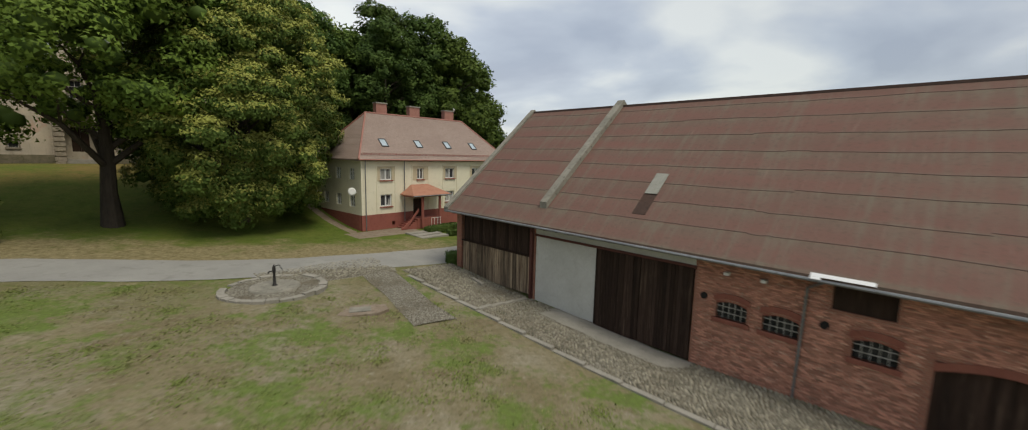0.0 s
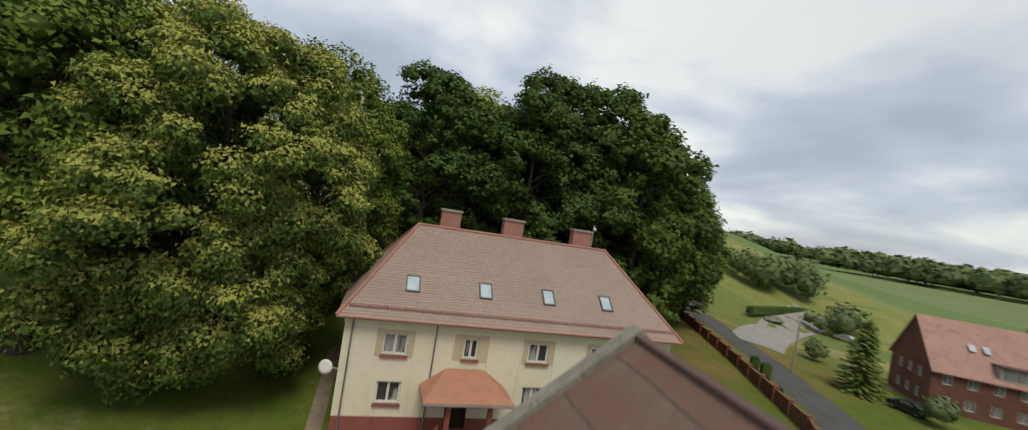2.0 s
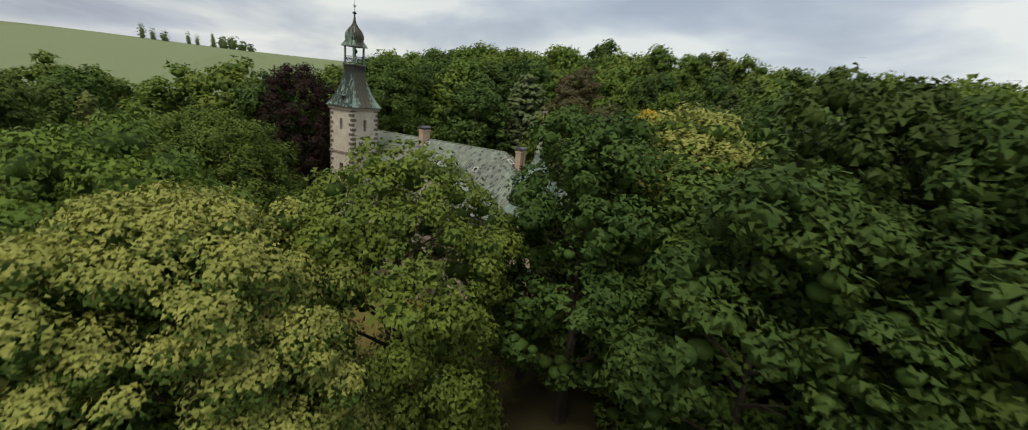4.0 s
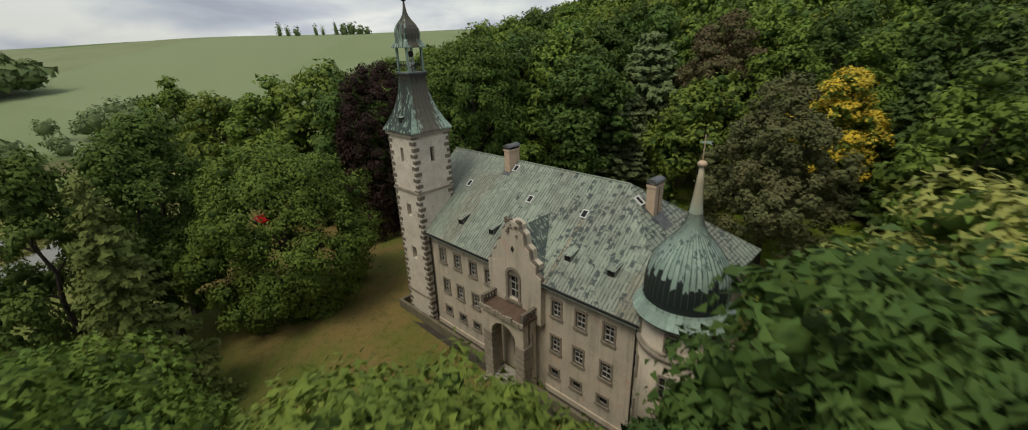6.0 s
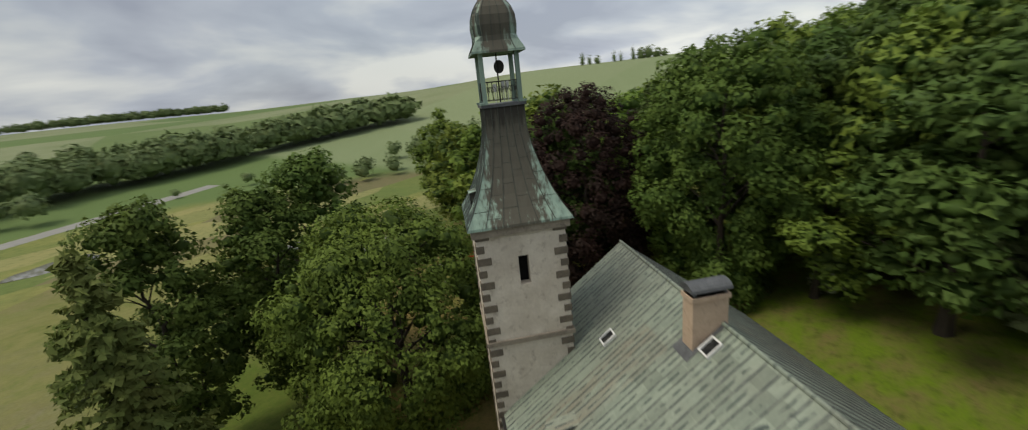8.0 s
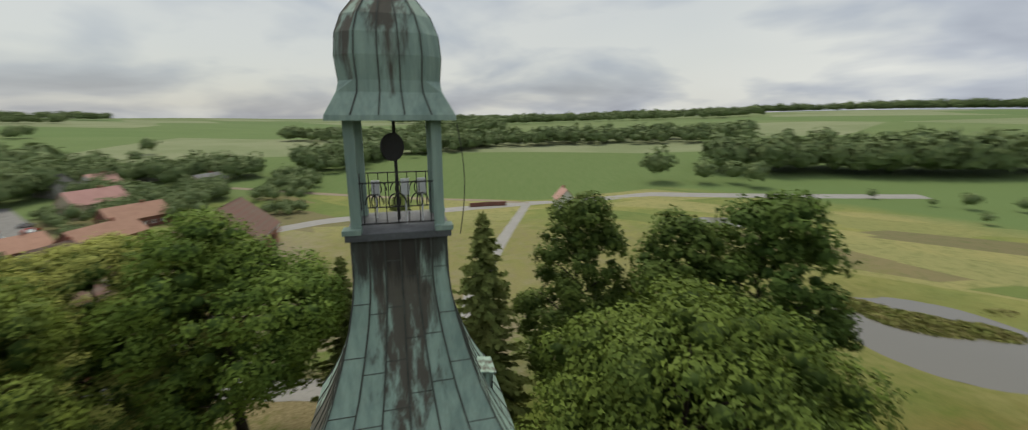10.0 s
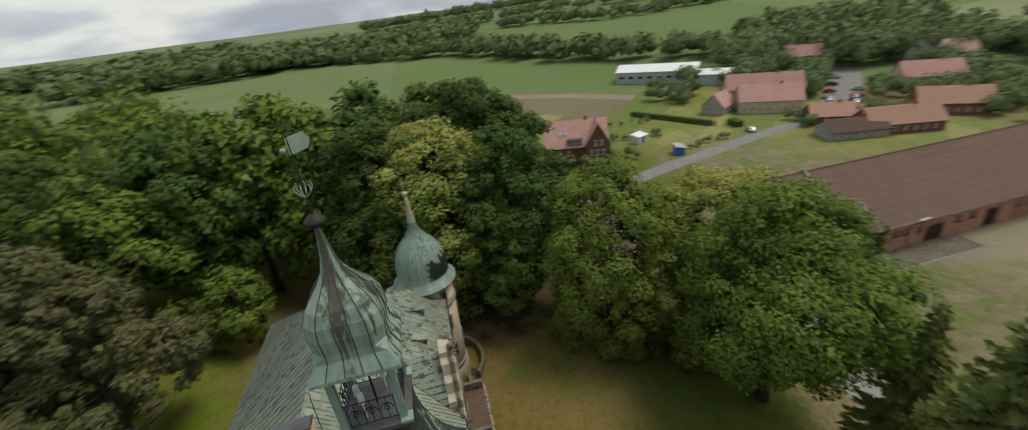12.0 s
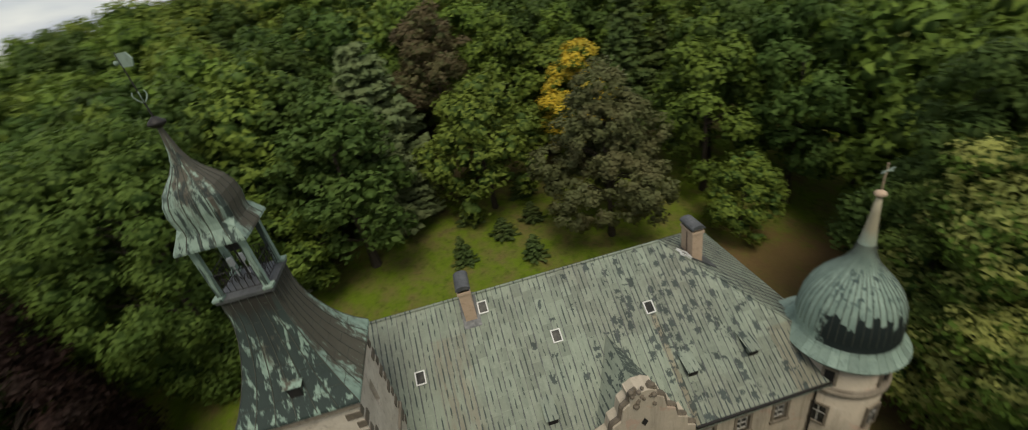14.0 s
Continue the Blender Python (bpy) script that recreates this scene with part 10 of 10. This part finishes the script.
far_house(141, -5, -75, 18, 10, 4.6, 4.4, "cream_wall", "pink_roof", "farm shed with a pink tiled roof")
far_house(110, -6, -80, 18, 9, 3.8, 4.0, "brick_far", "orange_roof_far", "low brick outbuilding with an orange tiled roof")
far_house(88, 9, -62, 20, 9, 3.2, 3.8, "brick_far", "orange_roof_far", "low brick outbuilding with an orange tiled roof")
far_house(94, 25, -75, 12, 8, 3.0, 3.2, "brick_far", "orange_roof_far", "low brick outbuilding with a faded orange roof")
far_house(80, 20, -60, 16, 8, 2.6, 2.6, "grey_wall", "roof_joint", "low shed with a dark felt roof")
far_house(179, -19, -70, 11, 9, 4.6, 4.4, "white_render", "red_roof_far", "white village house with a red roof")
far_house(185, -6, 20, 11, 9, 5.0, 4.6, "grey_wall", "grey_roof", "grey village house with a steep roof")
far_house(200, -44, 10, 11, 8, 3.8, 3.6, "grey_wall", "grey_roof", "grey village house with a grey roof")
far_house(167, -56, -70, 15, 9, 3.0, 2.6, "cream_wall", "grey_roof", "low house with a flat-pitched grey roof")
far_house(-6, -106, -55, 10, 7, 3.4, 4.0, "white_render", "red_roof_far", "small white house with a red roof beyond the field")


def hall():
    x, y = 151, 93
    t = thing("farm_hall", pose(x, y, land(x, y), 0, 0, -84), "long grey sheet metal hall with a white roof", "hall")
    part("wall", boxed((-18.5, 18.5, -8, 8, -1, 5.2)), M["metal_wall"], t)
    bm = bmesh.new()
    for s in (-1, 1):
        prism(bm, [(-18.9, s * 8.5, 5.2), (18.9, s * 8.5, 5.2), (18.9, 0, 7.6), (-18.9, 0, 7.6)], (0, 0, 0.15))
    part("roof", bm, M["metal_roof"], t)
    for i in range(8):
        part("window", boxed((-17 + 4.4 * i, -14.6 + 4.4 * i, -8.05, -8.002, 2.2, 3.2)), M["dark_void"], t)
    t2 = thing("farm_hall", pose(148, 64, land(148, 64), 0, 0, -84), "smaller sheet metal hall with a pale roof", "hall")
    part("wall", boxed((-9, 9, -6, 6, -1, 4.4)), M["metal_wall"], t2)
    bm = bmesh.new()
    for s in (-1, 1):
        prism(bm, [(-9.3, s * 6.4, 4.4), (9.3, s * 6.4, 4.4), (9.3, 0, 6.0), (-9.3, 0, 6.0)], (0, 0, 0.15))
    part("roof", bm, M["metal_roof"], t2)


hall()


def shed(x, y, turn, l, w, h, wall, roof, label):
    t = thing("shed", at_land(x, y, turn), label, "shed")
    part("body", boxed((-l / 2, l / 2, -w / 2, w / 2, -0.3, h)), M[wall], t)
    bm = bmesh.new()
    prism(bm, [(-l / 2 - 0.2, -w / 2 - 0.2, h), (l / 2 + 0.2, -w / 2 - 0.2, h), (l / 2 + 0.2, w / 2 + 0.2, h + 0.5), (-l / 2 - 0.2, w / 2 + 0.2, h + 0.5)], (0, 0, 0.08))
    part("roof", bm, M[roof], t)
    part("door", boxed((-0.5, 0.5, -w / 2 - 0.05, -w / 2 - 0.002, 0, 2.0)), M["dark_void"], t)


shed(62, 76, -20, 4.5, 3.2, 2.4, "white_render", "metal_roof", "small white garden shed")
shed(54, 62, 25, 4.0, 2.6, 2.3, "blue_tarp", "metal_wall", "blue painted garden shed")


def car(x, y, turn, paint, label):
    t = thing("car", at_land(x, y, turn, 0.06), label, "car")
    bm = bmesh.new()
    prof = [(-2.05, 0.35), (-2.08, 0.75), (-1.95, 0.92), (-1.1, 1.0), (-0.55, 1.42), (0.75, 1.45), (1.5, 1.02), (2.0, 0.9), (2.08, 0.6), (2.05, 0.35)]
    prism(bm, [(px, -0.82, pz) for px, pz in prof], (0, 1.64, 0))
    bmesh.ops.bevel(bm, geom=list(bm.edges), offset=0.06, segments=2, affect="EDGES")
    body = part("body", bm, M[paint], t)
    part("window", boxed((-0.5, 0.72, -0.835, -0.822, 1.03, 1.36), (-0.5, 0.72, 0.822, 0.835, 1.03, 1.36)), M["glass"], body)
    m = pose(-0.84, 0, 1.23, 0, -49, 0)
    part("windscreen", boxed((-0.3, 0.3, -0.68, 0.68, 0.02, 0.035), m=m), M["glass"], body)
    for wx in (-1.3, 1.3):
        for wy in (-0.78, 0.78):
            bm = bmesh.new()
            tube(bm, (wx, wy - 0.1, 0.31), (wx, wy + 0.1, 0.31), 0.31, n=18)
            wh = part("wheel", bm, M["rubber"], t)
            bm = bmesh.new()
            tube(bm, (wx, wy - 0.106, 0.31), (wx, wy + 0.106, 0.31), 0.18, n=14)
            part("rim", bm, M["zinc"], wh)


car(-110.6, 3.4, 48, "car_red", "red car parked on the grass by the wood")
car(4.3, 145.5, 25, "car_silver", "dark grey car parked in the gravel yard")
car(18, 149, -30, "car_silver", "silver estate car parked beside the bushes")
car(20.3, 100.5, -40, "car_dark", "dark car parked before the brick house")
for cx, cy, turn, paint, label in ((123, 24.3, 82, "car_silver", "silver car parked at the village street"), (131, 23.6, 95, "car_red", "red car parked at the village street"), (141.5, 22.6, 86, "car_dark", "dark car parked at the village street"), (153, 21.4, 92, "car_silver", "silver car parked at the village street"), (134.5, 14.6, 88, "car_silver", "silver car parked beside the outbuildings"), (119.2, 16.2, 80, "car_dark", "dark car parked beside the outbuildings"), (126, 15.4, 93, "car_red", "red car parked beside the outbuildings")):
    car(cx, cy, turn, paint, label)
car(79.2, 45.4, 35, "car_silver", "silver car parked on the verge of the village street")
for i, (cx, cy, paint) in enumerate(((110, 24.2, "car_silver"), (115, 23.8, "car_dark"), (120, 23.6, "car_silver"), (126, 23.2, "car_dark"), (112, 16.6, "car_red"), (117.5, 16.2, "car_silver"), (124, 16.0, "car_silver"))):
    car(cx, cy, -3 + 4 * (i % 3), paint, {"car_silver": "silver car parked in the village street", "car_dark": "dark car parked in the village street", "car_red": "red car parked in the village street"}[paint])


def slabs():
    rnd = random.Random(8)
    for x, y, l, w in ((-104.7, 1.0, 2.8, 1.3), (-105.7, -0.6, 2.8, 1.2), (-102.5, 7.2, 5.2, 0.6), (-102.0, 8.0, 4.6, 0.5), (-101.5, 14, 1.8, 1.0)):
        t = thing("stone_slab", at_land(x, y, -35 + rnd.uniform(-6, 6), 0.0), "pale stone slab lying on the grass", "slab", group="slabs on the lawn")
        part("body", boxed((-l / 2, l / 2, -w / 2, w / 2, -0.05, 0.25)), M["concrete"], t)


slabs()


def park_wall():
    """The red brick wall beside the lane."""
    t = thing("garden_wall", pose(0, 0, 0), "low red brick garden wall beside the lane", "wall")
    pts = [Vector(p) for p in ((11.8, 64), (9.6, 80), (2.0, 96), (-10.3, 117.5), (-15, 126))]
    for a, b in zip(pts, pts[1:]):
        n = max(1, int((b - a).length / 3.2))
        for i in range(n):
            p, q = a.lerp(b, i / n), a.lerp(b, (i + 1) / n)
            d = (q - p).normalized()
            s = Vector((-d.y, d.x)) * 0.16
            z = land(*p)
            bm = bmesh.new()
            prism(bm, [(*(p - s), z - 0.4), (*(q - s), z - 0.4), (*(q + s), z - 0.4), (*(p + s), z - 0.4)], (0, 0, 2.0))
            part("panel", bm, M["brick_far"], t)
            part("pillar", boxed((p.x - 0.24, p.x + 0.24, p.y - 0.24, p.y + 0.24, z - 0.4, z + 1.85)), M["brick_arch"], t)
    t2 = thing("garden_wall", pose(0, 0, 0), "low red brick wall at the end of the field path", "wall")
    pts = [Vector(p) for p in ((29, -89), (24, -95), (18, -100))]
    for a, b in zip(pts, pts[1:]):
        d = (b - a).normalized()
        s = Vector((-d.y, d.x)) * 0.2
        z = min(land(*a), land(*b))
        bm = bmesh.new()
        prism(bm, [(*(a - s), z - 0.5), (*(b - s), z - 0.5), (*(b + s), z - 0.5), (*(a + s), z - 0.5)], (0, 0, 2.3))
        part("panel", bm, M["brick_far"], t2)


park_wall()


def street_lamp(x, y, h, turn):
    t = thing("street_lamp", at_land(x, y, turn), "grey concrete lamp post with a curved arm", "street lamp")
    bm = bmesh.new()
    tube(bm, (0, 0, -0.3), (0, 0, h), 0.16, 0.09, n=8)
    part("post", bm, M["concrete"], t)
    bm = bmesh.new()
    tube(bm, (0, 0, h), (0.5, 0, h + 0.5), 0.04)
    tube(bm, (0.5, 0, h + 0.5), (1.4, 0, h + 0.6), 0.04)
    box(bm, 1.3, 1.9, -0.1, 0.1, h + 0.52, h + 0.66)
    part("arm", bm, M["zinc"], t)


street_lamp(8.2, 104, 7, 160)
street_lamp(16.2, 152, 8, 160)
for x, y, r in ((5.2, 93.5, 0.7), (3.8, 95.4, 0.6), (6.6, 91.0, 0.8)):
    hedge(x, y, r * 1.6, r * 1.6, 2.4 if r < 0.8 else 0.7, 20, "small clipped evergreen beside the wall", int(x * 10), 420)


hedge(5.0, 152.5, 27, 1.4, 1.5, 65, "long clipped green garden hedge", 31, 2400)
hedge(88.5, 72.5, 33, 1.6, 1.8, 74, "long dark green garden hedge", 32, 2400)
hedge(85.8, 50.7, 5.2, 3.0, 2.0, 40, "rounded dark green bush beside the street", 33, 700)

# ---- single bricks of the barn's yard front ----
def barn_bricks():
    """Courses of brick on the yard wall, each a little proud, some worn back; the nearest are parts of their own."""
    rnd = random.Random(21)
    bars = [(6.9, 8.25, 0.95, 2.4), (8.9, 10.3, 0.9, 2.3), (12.1, 13.5, 0.8, 2.25), (11.3, 13.3, 2.7, 3.8), (14.3, 18.35, -2.0, 1.95)]
    x = 20.5
    while x < 40:
        bars += [(x - 0.15, x + 1.5, 0.8, 2.35), (x + 3.05, x + 4.7, 0.8, 2.35), (x + 6.9, x + 10.3, -2.0, 2.1)]
        x += 13.5
    base = bmesh.new()
    box(base, 0, 0.245, -0.014, -0.002, 0, 0.068)
    first = None
    verts, faces = [], []
    near = 0
    row = 0
    z = -1.5
    wall = [o for o in barn.children if o.name.startswith("front_wall")][0]
    while z < 3.75:
        x = 5.92 + (0.13 if row % 2 else 0.0)
        while x < 34:
            a, b = x, x + 0.245
            x += 0.258
            if any(b > h[0] - 0.02 and a < h[1] + 0.02 and z + 0.07 > h[2] and z < h[3] for h in bars) or rnd.random() < 0.06:
                continue
            d = rnd.uniform(-0.006, 0.006)
            if near < 300 and a < 9.4 and 0.2 < z:
                m = pose(a, d, z + rnd.uniform(-0.004, 0.004), 0, 0, rnd.uniform(-0.8, 0.8))
                if first is None:
                    first = part("brick", base, M["single_brick"], wall)
                    first.matrix_basis = m
                else:
                    shared("brick", first.data, wall, m)
                near += 1
                continue
            o = len(verts)
            y0 = -0.012 + d
            e = rnd.uniform(-0.004, 0.004)
            verts += [(a, y0, z + e), (b, y0, z + e), (b, y0, z + 0.068 + e), (a, y0, z + 0.068 + e), (a, 0.01, z + e), (b, 0.01, z + e), (b, 0.01, z + 0.068 + e), (a, 0.01, z + 0.068 + e)]
            faces += [(o, o + 1, o + 2, o + 3), (o, o + 4, o + 5, o + 1), (o + 1, o + 5, o + 6, o + 2), (o + 2, o + 6, o + 7, o + 3), (o + 3, o + 7, o + 4, o)]
        z += 0.0795
        row += 1
    me = bpy.data.meshes.new("brickwork")
    me.from_pydata(verts, [], faces)
    me.materials.append(M["wall_bricks"])
    ob = new("brickwork", me)
    ob.parent = wall
    tagged(ob, kind="stuff")


barn_bricks()


# ---- single cobbles of the barn's forecourt ----
M["cobblestone"] = worn("worn_fieldstone", (0.29, 0.27, 0.215), (0.215, 0.195, 0.15), (0.1, 0.088, 0.052), 0.4, 16, 0.9, amount=0.75, vary="island", bump=0.5)
M["cobblestone_single"] = worn("worn_fieldstone_single", (0.29, 0.27, 0.215), (0.215, 0.195, 0.15), (0.1, 0.088, 0.052), 0.4, 16, 0.9, amount=0.75, vary=0.35, bump=0.5)


def cobblestones():
    """Rounded fieldstones bedded in the paved strips, in uneven rows; those before the white panel are parts of their own."""
    rnd = random.Random(44)
    shapes = []
    for k in range(8):
        n = 6
        ring = [(0.5 * math.cos(2 * math.pi * i / n + 0.2 * k) * rnd.uniform(0.82, 1.05), 0.5 * math.sin(2 * math.pi * i / n + 0.2 * k) * rnd.uniform(0.82, 1.05)) for i in range(n)]
        v = [(x, y, -0.2) for x, y in ring] + [(x * 0.68, y * 0.68, rnd.uniform(0.2, 0.3)) for x, y in ring]
        f = [(i, (i + 1) % n, n + (i + 1) % n, n + i) for i in range(n)] + [tuple(range(n, 2 * n))]
        shapes.append((v, f))
    beds = [(BM, -14.3, 21.5, -4.6, -0.15), (BM, -18.7, -14.4, -13.5, -5.0)]
    home = [o for o in bpy.data.objects if o.name.startswith("cobbled_strip")]
    strip_ob = sorted(home, key=lambda o: o.name)[0]
    singles = {}
    verts, faces = [], []
    count = 0
    for m, x0, x1, y0, y1 in beds:
        y = y0
        while y < y1:
            d = rnd.uniform(0.15, 0.2)
            x = x0 + rnd.uniform(0, 0.2)
            while x < x1:
                w = rnd.uniform(0.15, 0.25)
                px, py = x + w / 2, y + d / 2 + rnd.uniform(-0.02, 0.02)
                x += w + 0.012
                if -3.2 < px < 6.1 and py > -2.05 or -5.5 < px < -5.0 and m is BM and y0 > -5:
                    continue
                if noise.noise((px * 0.35, py * 0.35, 4.0)) > 0.34 or rnd.random() < 0.05:
                    continue
                p = m @ Vector((px, py, 0))
                z = land(p.x, p.y) + 0.055 + rnd.uniform(-0.012, 0.012)
                k = rnd.randrange(8)
                q = Matrix.Translation((p.x, p.y, z)) @ pose(0, 0, 0, rnd.uniform(-5, 5), rnd.uniform(-5, 5), rnd.uniform(-60, -30)) @ Matrix.Diagonal((w * 0.98, d * 0.98, 0.16, 1))
                if count < 300 and -5.0 < px < -1.5 and -4.6 < py < -1.0:
                    count += 1
                    if k not in singles:
                        me = bpy.data.meshes.new("cobble")
                        me.from_pydata(shapes[k][0], [], shapes[k][1])
                        me.materials.append(M["cobblestone_single"])
                        singles[k] = me
                    shared("cobble", singles[k], strip_ob, q)
                    continue
                o = len(verts)
                verts += [tuple(q @ Vector(c)) for c in shapes[k][0]]
                faces += [tuple(i + o for i in g) for g in shapes[k][1]]
            y += d + 0.012
    me = bpy.data.meshes.new("cobbles")
    me.from_pydata(verts, [], faces)
    me.materials.append(M["cobblestone"])
    ob = new("cobbles", me)
    ob.parent = strip_ob
    tagged(ob, kind="stuff")


cobblestones()


# ---- tufts in the yard ----
M["tuft"] = leaf_of("yard_grass_tufts", (0.17, 0.235, 0.055), (0.21, 0.245, 0.075), (0.27, 0.25, 0.12), 0.2)


def yard_grass():
    rng = np.random.default_rng(17)
    C, N, S = [], [], []
    for i in range(330):
        x, y = rng.uniform(-30, 6), rng.uniform(2, 28)
        b = BM.inverted() @ Vector((x, y, 0))
        if b.y > -6.2 or math.hypot(x + 12.8, y - 24.3) < 3.9 or y > 19.5 + 0.42 * (x + 30):
            continue
        n = int(rng.integers(60, 220))
        sp = rng.uniform(0.2, 0.9)
        px, py = x + rng.normal(size=n) * sp, y + rng.normal(size=n) * sp
        pz = np.array([land(a, c) for a, c in zip(px, py)]) + rng.uniform(0.005, 0.035, n)
        C.append(np.stack([px, py, pz], 1))
        N.append(rng.normal(size=(n, 3)) * 0.35 + np.array([0, 0, 1.0]))
        S.append(rng.uniform(0.05, 0.12, n))
    C, N, S = np.concatenate(C), np.concatenate(N), np.concatenate(S)
    me = quads_mesh("grass_tufts", C, N, S, rng, M["tuft"], aspect=0.7, shade=np.tile(np.array([0, 0, 1.0]), (len(C), 1)) + rng.normal(size=C.shape) * 0.25)
    tagged(new("grass_tufts", me), "green and straw coloured grass tufts in the dry yard", "grass", kind="stuff")


yard_grass()
